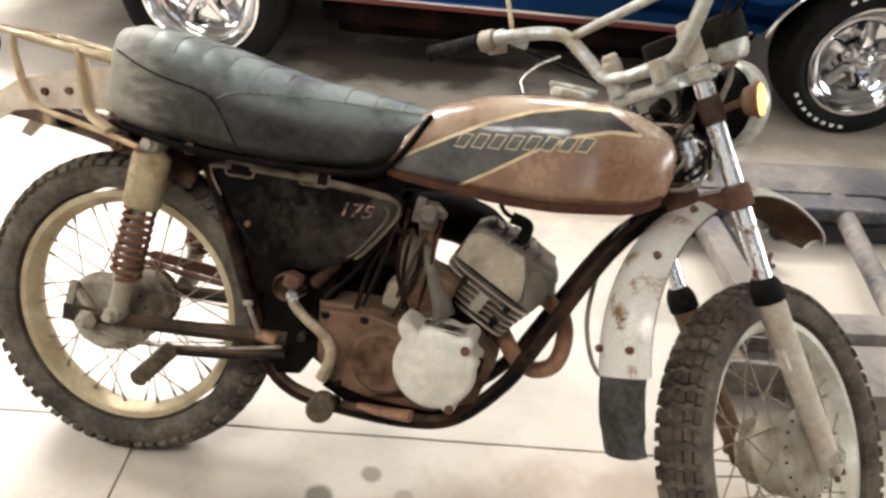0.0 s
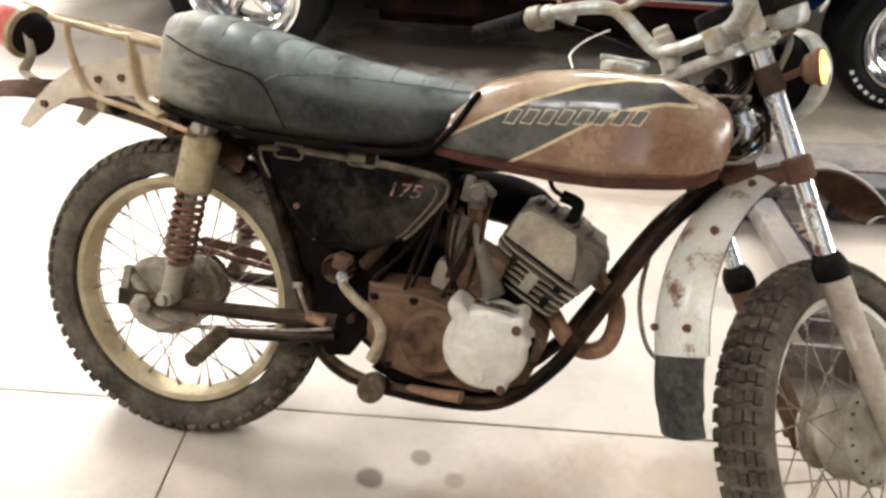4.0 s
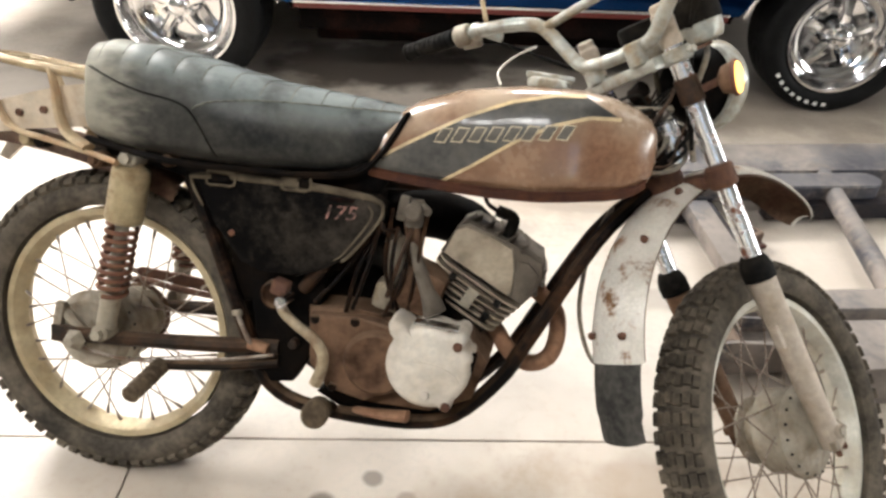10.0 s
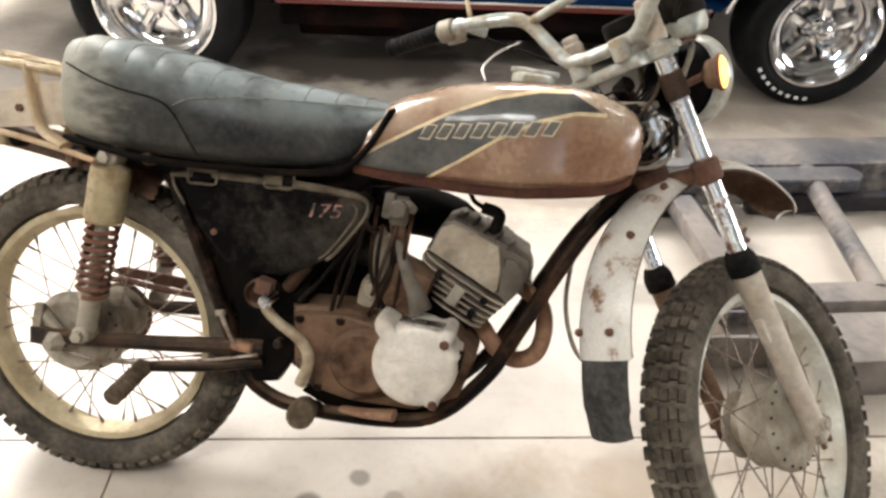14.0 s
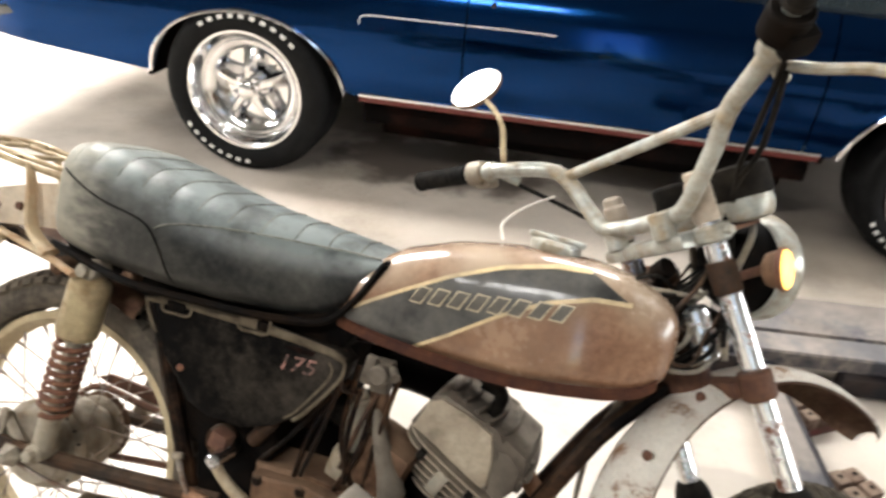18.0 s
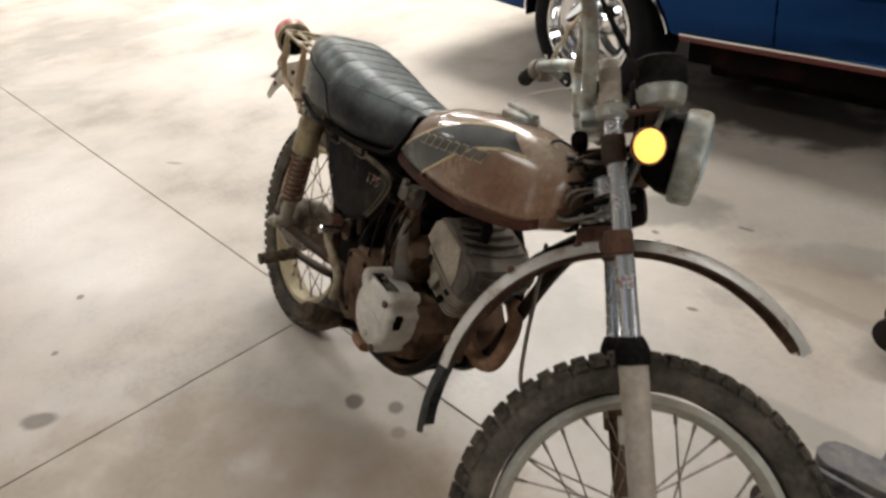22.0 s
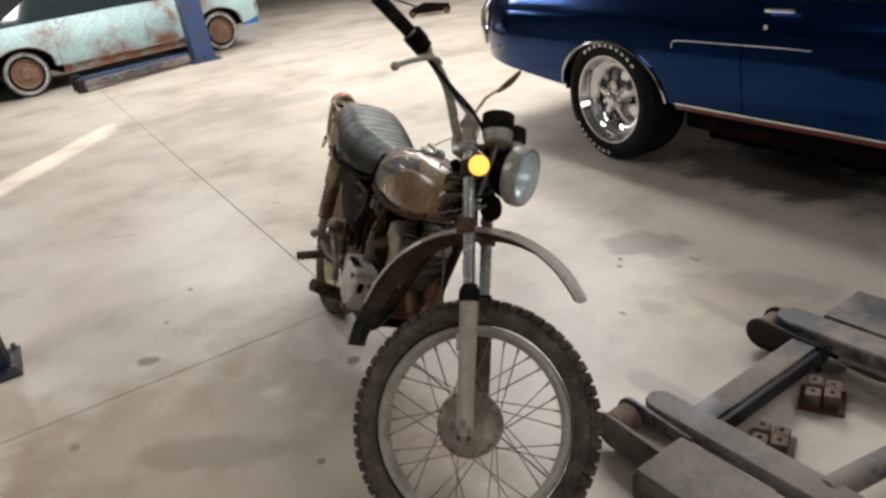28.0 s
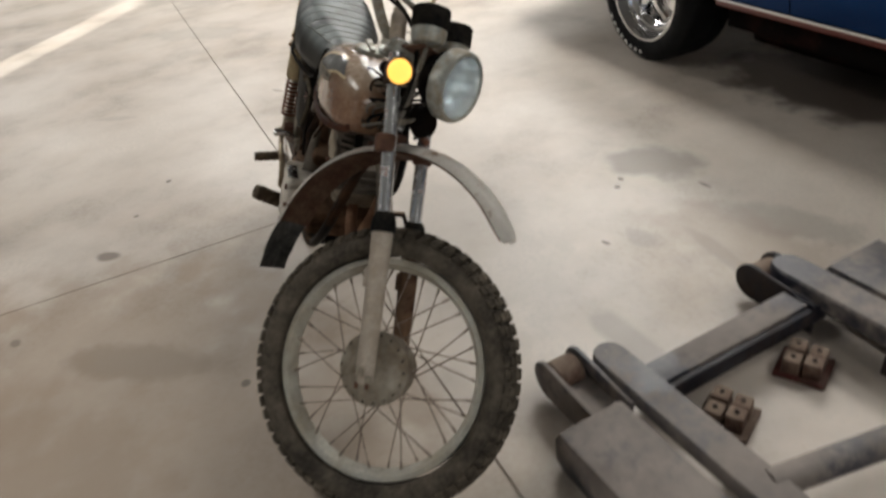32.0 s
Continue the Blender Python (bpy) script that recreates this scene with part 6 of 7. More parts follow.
def car(name, m, label, paint, base, tail, nose, seams, sill_mat, trim_mat, wheel_fn, arch=0.385, sill=0.405, belt=0.93, glass_x=(0.1, 2.5), rear_r=0.332):
    """A two-door saloon. x runs ahead from the rear wheels, y from its right side inward; right and left sides are alike."""
    c = thing(name, m, label, "car")
    width = 1.90

    def low(x):
        z = float(np.interp(x, [tail, -0.46, 0.46, base - 0.46, base + 0.46, nose], [0.50, 0.40, sill, sill, 0.36, 0.42]))
        for xc in (0.0, base):
            if abs(x - xc) < arch + 0.055:
                h = max(0.0, 1 - ((x - xc) / (arch + 0.055)) ** 2) ** 0.42
                z = max(z, 0.335 + (arch - 0.02) * h)
        return z

    def side_y(x, z):
        y = float(np.interp(z, [0.22, 0.36, 0.50, 0.66, 0.72, 0.84, belt + 0.01], [0.05, -0.02, -0.048, -0.062, -0.055, -0.02, 0.045]))
        end = max(0.0, (tail + 0.45 - x) / 0.45, (x - nose + 0.5) / 0.5)
        return y + 0.10 * min(1.0, end) ** 2

    def top(x):
        return float(np.interp(x, [tail, tail + 0.25, 0.5, 1.5, base, nose], [belt - 0.05, belt - 0.01, belt, belt, belt - 0.02, belt - 0.09]))

    def skin(bm, x0, x1, far):
        n = max(6, int((x1 - x0) / 0.035))
        rows = []
        for k in range(n + 1):
            x = x0 + (x1 - x0) * k / n
            lo, hi = low(x), top(x)
            col = []
            for j in range(15):
                z = lo + (hi - lo) * j / 14
                y = side_y(x, z)
                col.append(Vector((x, width - 0.0 - y if far else y, z)))
            y = side_y(x, lo) + 0.05
            col.insert(0, Vector((x, width - y if far else y, lo + 0.002)))
            rows.append(col)
        loft(bm, rows, closed=False, cap=False)

    names = ["rear_quarter", "door", "front_fender"]
    edges = [tail, *seams, nose]
    for far in (False, True):
        for k in range(3):
            bm = fresh()
            skin(bm, edges[k] + (0.0035 if k else 0), edges[k + 1] - (0.0035 if k < 2 else 0), far)
            part(names[k], bm, paint, c, smooth=40)
    bm = fresh()
    rows = []
    for k in range(81):
        x = tail + (nose - tail) * k / 80
        e = side_y(x, top(x)) - 0.002
        rows.append([Vector((x, e + (width - 2 * e) * j / 12, top(x) + 0.035 * math.sin(math.pi * j / 12))) for j in range(13)])
    loft(bm, rows, closed=False, cap=False)
    part("body_top", bm, paint, c, smooth=50)
    for x in (tail, nose):
        bm = fresh()
        e = side_y(x, 0.6)
        box(bm, (0.04, width - 2 * e - 0.06, top(x) - low(x) - 0.05), Matrix.Translation((x, width / 2, (top(x) + low(x)) / 2)), 0.01)
        part("end_panel", bm, paint, c)
    bm = fresh()
    box(bm, (nose - tail - 0.3, 1.1, 0.30), Matrix.Translation(((nose + tail) / 2, width / 2, 0.47)), 0.03)
    box(bm, (base - 1.1, width - 0.30, 0.24), Matrix.Translation((base / 2, width / 2, 0.30)), 0.03)
    part("underbody", bm, M_CAR_DARK, c)
    for xc in (0.0, base):
        for y in (0.16, width - 0.16):
            bm = fresh()
            slab(bm, [(-0.47, 0.36), (-0.40, 0.62), (-0.2, 0.80), (0.2, 0.80), (0.40, 0.62), (0.47, 0.36), (0.49, 0.36), (0.42, 0.64), (0.21, 0.83), (-0.21, 0.83), (-0.42, 0.64), (-0.49, 0.36)],
                 0.02 if y < 1 else width - 0.34, 0.34 if y < 1 else width - 0.02, Matrix.Translation((xc, 0, 0)))
            box(bm, (0.96, 0.03, 0.42), Matrix.Translation((xc, 0.345 if y < 1 else width - 0.345, 0.58)), 0.0)
            part("wheel_housing", bm, M_CAR_DARK, c, smooth=0)
    bm = fresh()
    g0, g1 = glass_x
    ring = lambda z, a, b, e: [Vector((a, e, z)), Vector((b, e, z)), Vector((b, width - e, z)), Vector((a, width - e, z))]
    loft(bm, [ring(belt - 0.02, g0 - 0.35, g1 + 0.25, 0.10), ring(belt + 0.36, g0 + 0.35, g1 - 0.35, 0.24)])
    part("cabin_glass", bm, M_CAR_GLASS, c, smooth=0)
    bm = fresh()
    loft(bm, [ring(belt + 0.352, g0 + 0.30, g1 - 0.32, 0.225), ring(belt + 0.39, g0 + 0.38, g1 - 0.40, 0.27), ring(belt + 0.405, g0 + 0.55, g1 - 0.55, 0.40)])
    part("roof", bm, paint, c)
    for y in (-0.004, width + 0.004):
        bm = fresh()
        sgn = -1 if y < 1 else 1
        edge_y = side_y(base / 2, sill + 0.01)
        box(bm, (base - 1.0, 0.03, 0.022), Matrix.Translation((base / 2, edge_y + 0.014 if y < 1 else width - edge_y - 0.014, sill - 0.013)), 0.006)
        part("sill_trim", bm, trim_mat, c)
        if paint is M_CAR:
            bm = fresh()
            box(bm, (base - 1.0, 0.012, 0.012), Matrix.Translation((base / 2, edge_y - 0.002 if y < 1 else width - edge_y + 0.002, sill + 0.006)), 0.003)
            part("sill_moulding", bm, M_CAR_CHROME, c, "thin chrome moulding")
        bm = fresh()
        box(bm, (base - 1.0, 0.02, 0.13), Matrix.Translation((base / 2, y - sgn * 0.06, sill - 0.075)), 0.01)
        part("rocker_panel", bm, sill_mat, c)
        for xc in (0.0, base):
            bm = fresh()
            pts = []
            for k in range(41):
                x = xc + (arch + 0.052) * math.cos(math.pi * (1 - k / 40))
                z = low(x)
                yy = side_y(x, z) - 0.006
                pts.append((x, yy if y < 1 else width - yy, z))
            tube(bm, pts, 0.008, 6)
            part("arch_trim", bm, M_CAR_CHROME if paint is M_CAR else sill_mat, c)
    bm = fresh()
    pts = [(tail + 0.28, -0.045, 0.60), (tail + 0.06, 0.02, 0.60), (tail - 0.06, 0.16, 0.61), (tail - 0.09, 0.5, 0.61), (tail - 0.10, width / 2, 0.61)]
    pts += [(x, width - y, z) for x, y, z in pts[-2::-1]]
    rings = []
    for p in curve(pts, 4):
        rings.append([p + Vector((0, 0, 0.08)), p + Vector((-0.02, 0, 0.05)), p + Vector((-0.025, 0, -0.03)), p + Vector((0, 0, -0.07)), p + Vector((0.02, 0, 0))])
    if paint is M_CAR:
        rings = [[q + Vector((0, 0, 0.02)) for q in ring_] for ring_ in rings[4:-4]]
    loft(bm, rings)
    part("rear_bumper", bm, M_CAR_CHROME, c, "chrome rear bumper")
    bm = fresh()
    pts2 = [(nose + (tail - x), y, z) for x, y, z in pts]
    loft(bm, [[p + Vector((0, 0, 0.07)), p + Vector((0.02, 0, 0.04)), p + Vector((0.02, 0, -0.04)), p + Vector((0, 0, -0.07))] for p in curve(pts2, 4)][4:-4])
    part("front_bumper", bm, M_CAR_CHROME, c)
    for y in (-0.045, width + 0.045):
        sgn = 1 if y < 1 else -1
        bm = fresh()
        box(bm, (0.15, 0.016, 0.018), Matrix.Translation((seams[0] + 0.16, side_y(1.1, belt - 0.05) - 0.022 if y < 1 else width - side_y(1.1, belt - 0.05) + 0.022, belt - 0.035)), 0.006)
        handle = part("door_handle", bm, M_CAR_CHROME, c, "chrome door handle")
        bm = fresh()
        yy = side_y(1.03, 0.83) if y < 1 else width - side_y(1.03, 0.83)
        rod(bm, (seams[0] + 0.10, yy + sgn * 0.01, 0.825), (seams[0] + 0.10, yy - sgn * 0.006, 0.825), 0.011, 14)
        part("door_lock", bm, M_CAR_CHROME, c)
        bm = fresh()
        yy = side_y(tail + 0.3, 0.59)
        box(bm, (0.13, 0.010, 0.042), Matrix.Translation((tail + 0.31, yy + 0.0 if y < 1 else width - yy, 0.59)) @ Matrix.Rotation(radians(-12), 4, "Y"), 0.004)
        part("side_marker", bm, M_CAR_GLASS, c)
    for xc in (0.0, base):
        for s, y in ((1, 0.0), (-1, width)):
            r = 0.332 if xc else rear_r
            wheel_fn(c, Matrix.Translation((xc, y, r)) @ (Matrix.Rotation(math.pi, 4, "Z") if s < 0 else Matrix()) @ Matrix.Scale(r / 0.332, 4))
    return c


FACE = Matrix.Rotation(radians(90), 4, "X")          # a wheel's outer face looks to -y


def muscle_wheel(parent, m):
    bm = fresh()
    turned(bm, [(0.232, -0.008), (0.245, 0.004), (0.275, 0.012), (0.305, 0.008), (0.325, -0.010), (0.333, -0.035), (0.334, -0.20), (0.325, -0.235), (0.29, -0.25), (0.232, -0.24)], FACE, 64, closed=True)
    tyre = part("wheel", bm, M_CAR_TYRE, parent, "black tyre with white raised blocks of lettering, chrome wheel", m @ Matrix.Translation((0, -0.05, 0)))
    bm = fresh()
    turned(bm, [(0.236, -0.006), (0.233, 0.004), (0.224, 0.004), (0.220, -0.003), (0.214, -0.012), (0.211, -0.026), (0.203, -0.034), (0.200, -0.048), (0.190, -0.056), (0.184, -0.050), (0.176, -0.052), (0.160, -0.064), (0.152, -0.072), (0.148, -0.120), (0.0, -0.125)], FACE, 56, cap=False)
    part("rim", bm, M_CAR_CHROME, tyre)
    for k in range(5):
        bm = fresh()
        a = 2 * math.pi * k / 5 + 0.3
        sm = FACE @ Matrix.Rotation(a, 4, "Z")
        rings = []
        for r, w, t, z in ((0.035, 0.048, 0.045, -0.040), (0.075, 0.036, 0.035, -0.034), (0.115, 0.034, 0.032, -0.042), (0.154, 0.050, 0.04, -0.058)):
            rings.append([sm @ Vector((r, y * w / 2, z - (0.010 if abs(y) == 1 else 0) - (t if below else 0))) for y, below in ((-1, 0), (-0.5, 0), (0.5, 0), (1, 0), (1, 1), (-1, 1))])
        loft(bm, rings)
        part("spoke", bm, M_CAR_CHROME, tyre)
        bm = fresh()
        p = sm @ Matrix.Rotation(math.pi / 5, 4, "Z") @ Vector((0.052, 0, 0))
        turned(bm, [(0.011, -0.06), (0.011, -0.022), (0.006, -0.014), (0, -0.014)], Matrix.Translation(p) @ FACE, 8)
        part("lug_nut", bm, M_CAR_CHROME, tyre)
    bm = fresh()
    turned(bm, [(0.062, -0.10), (0.062, -0.045), (0.034, -0.036), (0.032, -0.012), (0.020, -0.004), (0.0, -0.004)], FACE, 32)
    part("centre_cap", bm, M_CAR_CHROME, tyre)
    for a0, step, count, w in ((122, -8.6, 10, 4.2), (214, 8.0, 8, 3.8)):
        for k in range(count):
            bm = fresh()
            mid = a0 + step * k
            rows = []
            for j in range(4):
                a = radians(mid - w / 2 + w * j / 3)
                rows.append([FACE @ Vector((r * math.cos(a), r * math.sin(a), z)) for r, z in ((0.2790, 0.0126), (0.2865, 0.0127), (0.2940, 0.0118))])
            loft(bm, rows, closed=False, cap=False)
            part("white_letter_block", bm, M_TYRE_WHITE, tyre)


def old_wheel(parent, m):
    bm = fresh()
    turned(bm, [(0.19, -0.01), (0.20, 0.0), (0.27, 0.008), (0.30, 0.0), (0.315, -0.03), (0.315, -0.15), (0.29, -0.18), (0.19, -0.17)], FACE, 48, closed=True)
    tyre = part("wheel", bm, M_CAR_TYRE, parent, "old whitewall tyre on a rusty steel wheel", m @ Matrix.Translation((0, 0, -0.017)))
    bm = fresh()
    turned(bm, [(0.245, 0.0075), (0.285, 0.0065)], FACE, 48, cap=False)
    part("whitewall_ring", bm, M_WHITEWALL, tyre)
    bm = fresh()
    turned(bm, [(0.200, 0.0), (0.195, 0.006), (0.185, -0.01), (0.170, -0.03), (0.12, -0.015), (0.09, -0.012), (0.075, 0.006), (0.04, 0.010), (0, 0.010)], FACE, 40, cap=False)
    part("steel_wheel", bm, M_OLD_WHEEL, tyre)


def tail_trim(c, tail, width):
    """The chrome edge round the tail end of the rear quarters."""
    for far in (False, True):
        bm = fresh()
        pts = [(tail - 0.020, 0.045, 0.58), (tail - 0.030, 0.035, 0.70), (tail - 0.030, 0.050, 0.80), (tail - 0.010, 0.11, 0.89)]
        tube(bm, [(x, width - y if far else y, z) for x, y, z in pts], 0.020, 8, 4)
        part("tail_trim", bm, M_CAR_CHROME, c)


blue_car = car("blue_car", Matrix.Translation((-0.900, 1.690, 0)) @ Matrix.Rotation(radians(12.08), 4, "Z"), "shiny metallic blue two-door car with chrome five-spoke wheels",
               M_CAR, 2.84, -1.40, 3.80, (0.93, 2.27), M_CAR_DARK, M_CAR_RED, muscle_wheel, rear_r=0.366)
tail_trim(blue_car, -1.40, 1.90)
bm = fresh()
tube(bm, [(0.505, -0.062, 0.705), (0.51, -0.0605, 0.730), (0.54, -0.060, 0.742), (0.65, -0.060, 0.744), (0.925, -0.060, 0.746)], 0.0025, 5, 3)
part("pinstripe", bm, M_TYRE_WHITE, blue_car)
bm = fresh()
tube(bm, [(0.936, -0.060, 0.746), (1.12, -0.060, 0.748), (1.28, -0.060, 0.746)], 0.0025, 5, 3)
part("pinstripe", bm, M_TYRE_WHITE, blue_car)
old_dir = math.atan2(0.906, -0.423)
old_car = car("old_car", Matrix.Translation((-8.6, -3.18, 0)) @ Matrix.Rotation(old_dir, 4, "Z"), "faded light blue old car with rusted sills and whitewall tyres",
              M_OLD_CAR, 2.985, -1.15, 3.75, (0.49, 1.80), M_OLD_RUST, M_OLD_RUST, old_wheel, arch=0.36, sill=0.34, belt=0.95, glass_x=(0.1, 2.4))

# ============ lifts, posts and what stands about ============


def lift_post(name, m, plate, col, high, mat, label):
    p = thing(name, m, label, "lift post")
    bm = fresh()
    box(bm, (plate[0], plate[1], 0.018), Matrix.Translation((0, 0, 0.009)), 0.003)
    part("base_plate", bm, mat, p)
    bm = fresh()
    w, d, t = col[0] / 2, col[1] / 2, 0.012
    ring = [(-w, -d), (w, -d), (w, d), (w * 0.45, d), (w * 0.45, d - t), (w - t, d - t), (w - t, -d + t), (-w + t, -d + t), (-w + t, d - t), (-w * 0.45, d - t), (-w * 0.45, d), (-w, d)]
    loft(bm, [[Vector((x, y, 0.018)) for x, y in ring], [Vector((x, y, high)) for x, y in ring]])
    part("column", bm, mat, p, smooth=0)
    for sx in (-1, 1):
        for sy in (-1, 1):
            bm = fresh()
            rod(bm, (sx * plate[0] * 0.40, sy * plate[1] * 0.40, 0.016), (sx * plate[0] * 0.40, sy * plate[1] * 0.40, 0.045), 0.011, 6)
            part("anchor_bolt", bm, M_PAD, p)
        bm = fresh()
        slab(bm, [(0, 0), (0.07, 0), (0, 0.16)], -0.004, 0.004, Matrix.Translation((sx * w, 0, 0.018)) @ (Matrix() if sx > 0 else Matrix.Rotation(math.pi, 4, "Z")))
        part("gusset", bm, mat, p)
    return p


lift_post("lift_post", Matrix.Translation((-0.225, -1.655, 0)) @ Matrix.Rotation(GRID, 4, "Z"), (0.28, 0.20), (0.105, 0.12), 3.9, M_POST, "dark navy steel lift post on a bolted base plate")
lift_post("lift_post", Matrix.Translation((-9.07, -0.83, 0)) @ Matrix.Rotation(GRID, 4, "Z"), (0.50, 0.45), (0.30, 0.30), 3.9, M_POST_BLUE, "blue steel lift post beside the old car")
lift_post("lift_post", Matrix.Translation((-10.9, -4.6, 0)) @ Matrix.Rotation(GRID, 4, "Z"), (0.50, 0.45), (0.30, 0.30), 3.9, M_POST_BLUE, "blue steel lift post behind the old car")
for a, b, z, mat in (((-9.0, -1.05), (-8.35, -2.55), 0.12, M_POST_BLUE), ((-8.95, -1.05), (-8.05, -2.45), 0.09, M_ARM)):
    bm = fresh()
    box(bm, (math.dist(a, b), 0.13, 0.10), Matrix.Translation(((a[0] + b[0]) / 2, (a[1] + b[1]) / 2, z)) @ Matrix.Rotation(math.atan2(b[1] - a[1], b[0] - a[0]), 4, "Z"), 0.012)
    arm_thing = thing("folded_lift_arm", Matrix(), "folded steel lift arm under the old car", "lift arm", "old car's lift arms")
    arm = part("beam", bm, mat, arm_thing)
    bm = fresh()
    rod(bm, (b[0], b[1], 0.0), (b[0], b[1], z + 0.09), 0.07, 20, bevel=0.008)
    part("arm_foot", bm, M_ARM_DARK, arm)

# the low platform lift beside the front wheel
LIFT_TURN = radians(17.3)
low_lift = thing("platform_lift", Matrix.Translation((1.308, 0.541, 0)) @ Matrix.Rotation(LIFT_TURN, 4, "Z"), "dusty grey low platform car lift lying on the floor", "car lift")


def tongue(length, w, z0, z1, m, mat, name, round_=0.5):
    bm = fresh()
    ring = []
    for k in range(7):
        a = math.pi / 2 + math.pi * k / 6
        ring.append((w * round_ + w * round_ * math.cos(a), (w / 2) * math.sin(a)))
    for k in range(7):
        a = -math.pi / 2 + math.pi * k / 6
        ring.append((length - w * round_ + w * round_ * math.cos(a), (w / 2) * math.sin(a)))
    loft(bm, [[m @ Vector((x, y, z)) for x, y in ring] for z in (z0, z1 - 0.006)] + [[m @ Vector((w / 2 + (x - w / 2) * (1 if x > w else 0.96), y * 0.9, z1)) for x, y in ring]])
    return part(name, bm, mat, low_lift)


tongue(0.63, 0.090, 0.085, 0.125, Matrix.Translation((0.0, 0.0, 0)), M_ARM, "swing_arm")
tongue(0.80, 0.100, 0.085, 0.135, Matrix.Translation((0.01, 0.62, 0)), M_ARM, "swing_arm")
for y, w, x0, x1 in ((-0.172, 0.180, 0.165, 1.60), (0.805, 0.21, 0.10, 1.60)):
    bm = fresh()
    slab(bm, [(x0 + 0.03, 0.0), (x1, 0.0), (x1, 0.125), (x0 + 0.02, 0.125), (x0, 0.09), (x0, 0.02)], y - w / 2, y + w / 2, bevel=0.01)
    part("base_rail", bm, M_ARM, low_lift)
for y, x0 in ((-0.104, -0.068), (0.600, -0.058)):
    bm = fresh()
    cheek = [(x0 + 0.055 - 0.055 * math.sin(radians(15 * k)), 0.068 - 0.055 * math.cos(radians(15 * k))) for k in range(13)] + [(x0 + 0.26, 0.105), (x0 + 0.26, 0.013)]
    slab(bm, cheek, y - 0.055, y - 0.043, bevel=0.003)
    slab(bm, cheek, y + 0.043, y + 0.055, bevel=0.003)
    box(bm, (0.20, 0.09, 0.02), Matrix.Translation((x0 + 0.16, y, 0.06)), 0.003)
    bracket = part("roller_bracket", bm, M_ARM if y < 0 else M_ARM_DARK, low_lift)
    bm = fresh()
    rod(bm, (x0 + 0.058, y - 0.038, 0.070), (x0 + 0.058, y + 0.038, 0.070), 0.045, 24, bevel=0.006)
    part("roller", bm, M_PAD, bracket, "rusty steel roller")
for x, w, mat in ((0.145, 0.075, M_ARM), (0.195, 0.018, M_ARM_DARK)):
    bm = fresh()
    box(bm, (w, 0.60, 0.055 if w > 0.05 else 0.05), Matrix.Translation((x, 0.30, 0.075 if w > 0.05 else 0.070)), 0.004)
    part("cross_bar", bm, mat, low_lift)
bm = fresh()
tube(bm, [(0.52, 0.02, 0.10), (0.66, 0.70, 0.10)], 0.032, 12)
part("cross_tube", bm, M_ARM, low_lift)
bm = fresh()
for y in (0.30,):
    box(bm, (1.2, 0.05, 0.06), Matrix.Translation((1.0, y + 0.27, 0.05)), 0.006)
    box(bm, (1.2, 0.05, 0.06), Matrix.Translation((1.0, y - 0.27, 0.05)), 0.006)
part("scissor_leg", bm, M_ARM_DARK, low_lift)


def lift_pad(x, y, turn, label, base):
    bm = fresh()
    mt = Matrix.Translation((x, y, 0)) @ Matrix.Rotation(turn, 4, "Z")
    pad = thing("lift_pad", mt, label, "lift pad", "loose lift pads")
    box(bm, (0.125, 0.118, 0.012), Matrix.Translation((0, 0, 0.006)), 0.003)
    part("pad_base", bm, base, pad)
    for sx in (-1, 1):
        for sy in (-1, 1):
            bm = fresh()
            box(bm, (0.044, 0.044, 0.050), Matrix.Translation((sx * 0.025, sy * 0.025, 0.035 - (0.006 if sx * sy > 0 else 0))), 0.008)
            block = part("pad_block", bm, M_PAD, pad)
            bm = fresh()
            z = 0.0605 - (0.006 if sx * sy > 0 else 0)
            rod(bm, (sx * 0.025, sy * 0.025, z - 0.004), (sx * 0.025, sy * 0.025, z + 0.0005), 0.0065, 12)
            part("bolt_hole", bm, M_CAR_DARK, block)


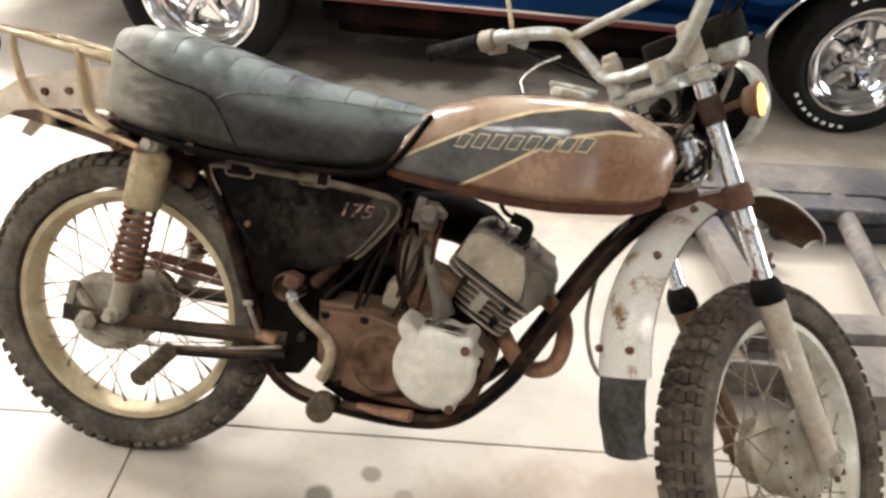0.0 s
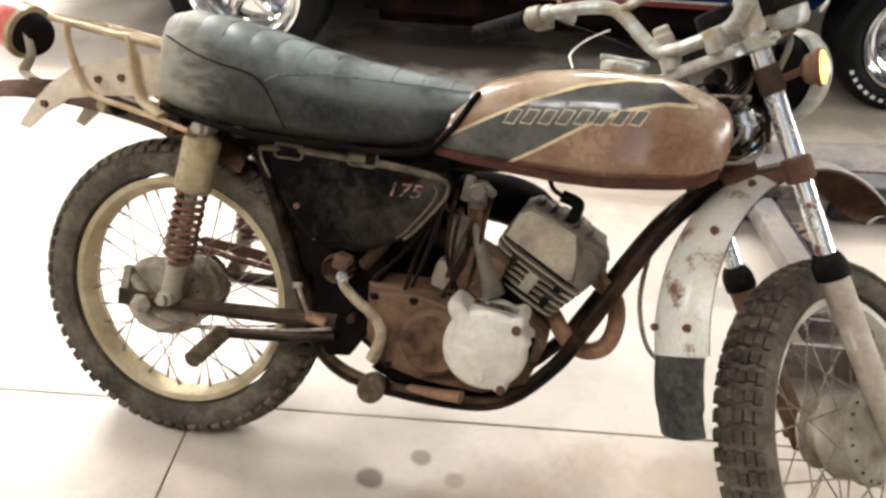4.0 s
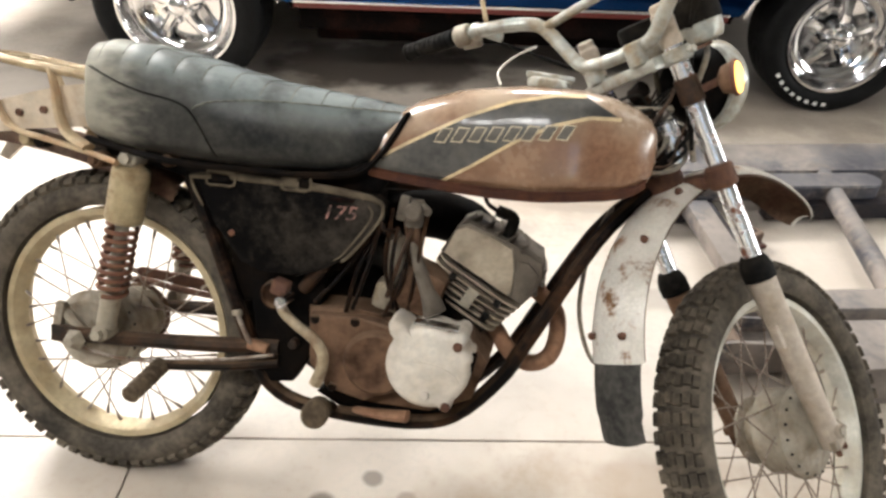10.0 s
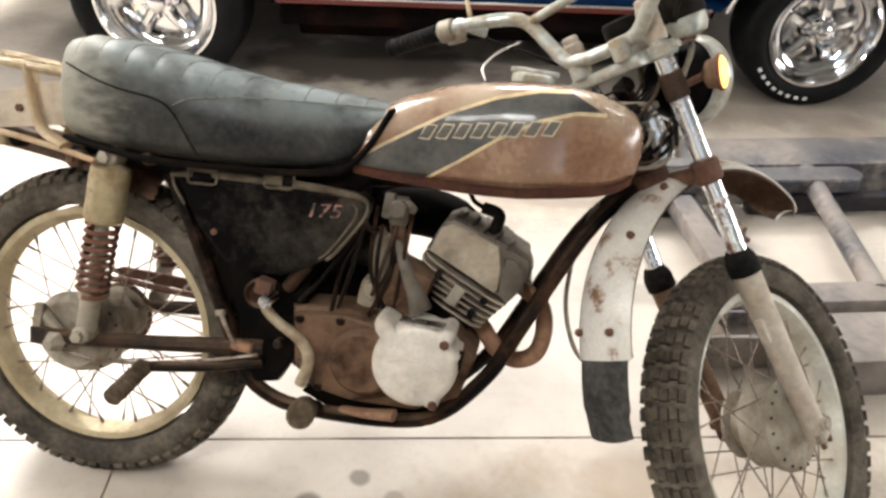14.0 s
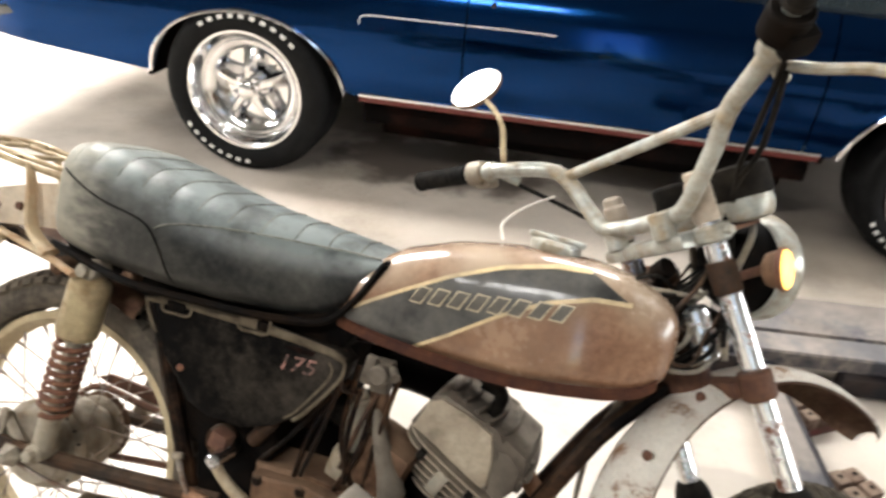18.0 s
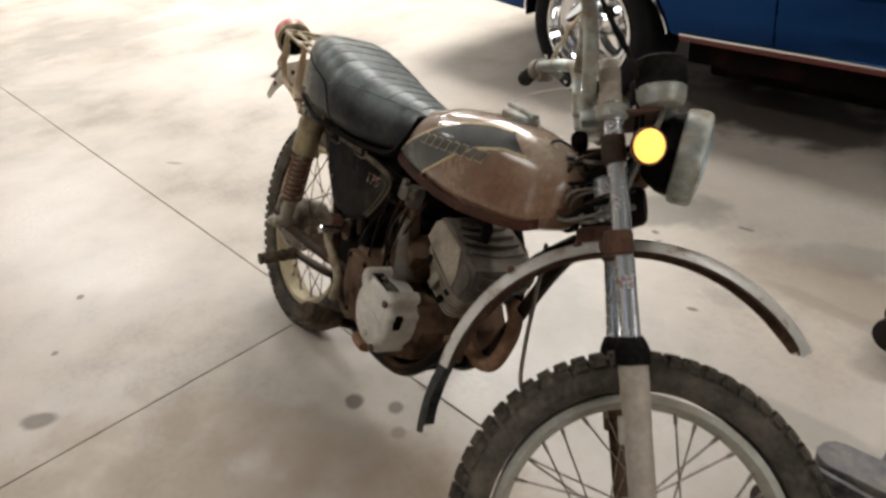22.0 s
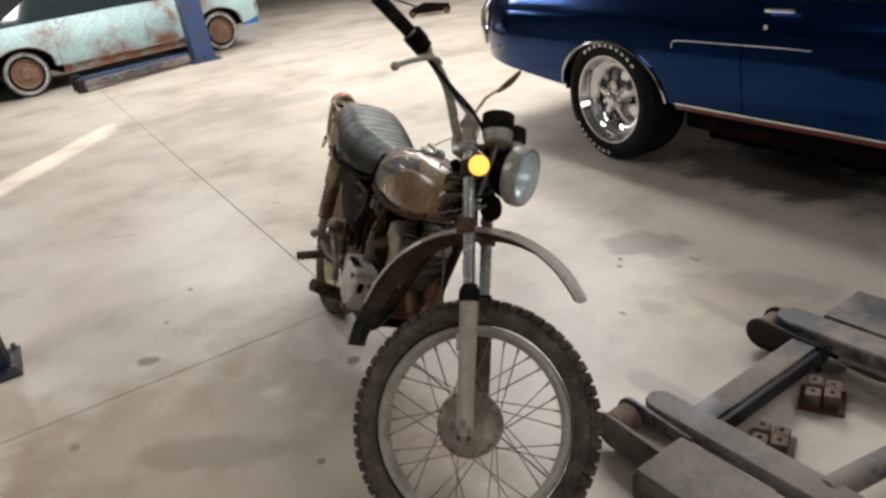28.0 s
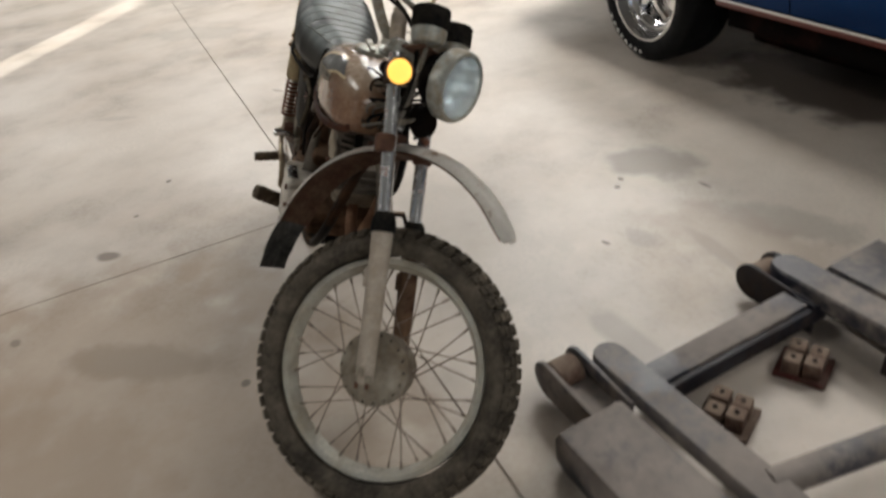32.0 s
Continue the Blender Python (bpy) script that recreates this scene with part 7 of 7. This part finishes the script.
lift_pad(1.440, 1.040, GRID + 0.5, "rusty steel lift pad on a red base, on the floor", M_PRIMER)
lift_pad(1.535, 0.778, GRID + 0.5, "dusty steel lift pad with bolt holes, on the floor", M_PAD)

# far things on the floor
bin_ = thing("plastic_bin", Matrix.Translation((-14.0, 0.15, 0)), "bright blue plastic bin beyond the old car", "bin")
bm = fresh()
loft(bm, [[Vector((sx * w, sy * w * 0.8, z)) for sx, sy in ((-1, -1), (1, -1), (1, 1), (-1, 1))] for w, z in ((0.20, 0.0), (0.26, 0.55))])
part("bin_body", bm, M_BRIGHT_BLUE, bin_, smooth=0)
bm = fresh()
box(bm, (0.56, 0.46, 0.04), Matrix.Translation((0, 0, 0.56)), 0.01)
part("bin_rim", bm, M_BRIGHT_BLUE, bin_)
creeper = thing("floor_jack", Matrix.Translation((-9.45, 2.98, 0)) @ Matrix.Rotation(1.2, 4, "Z"), "black trolley jack standing far off on the floor", "jack")
bm = fresh()
slab(bm, [(-0.35, 0.05), (0.35, 0.05), (0.33, 0.14), (-0.1, 0.20), (-0.33, 0.12)], -0.14, -0.12)
slab(bm, [(-0.35, 0.05), (0.35, 0.05), (0.33, 0.14), (-0.1, 0.20), (-0.33, 0.12)], 0.12, 0.14)
box(bm, (0.3, 0.24, 0.05), Matrix.Translation((0.05, 0, 0.12)), 0.01)
part("jack_frame", bm, M_CAR_DARK, creeper)
for x in (-0.28, 0.30):
    for y in (-0.16, 0.16):
        bm = fresh()
        rod(bm, (x, y - 0.02, 0.05), (x, y + 0.02, 0.05), 0.05, 16)
        part("jack_wheel", bm, M_CASE, creeper)
bm = fresh()
tube(bm, [(-0.2, 0, 0.15), (-0.75, 0, 0.42)], 0.014, 8)
part("jack_handle", bm, M_CAR_DARK, creeper)

plank = thing("wooden_block", Matrix.Translation((0.75, 2.95, 0)) @ Matrix.Rotation(0.2, 4, "Z"), "yellowish wooden block under the blue car", "block")
bm = fresh()
box(bm, (0.34, 0.14, 0.09), Matrix.Translation((0, 0, 0.045)), 0.006)
part("board", bm, material("raw_wood", (0.42, 0.28, 0.12), 0.7, scale=6), plank)
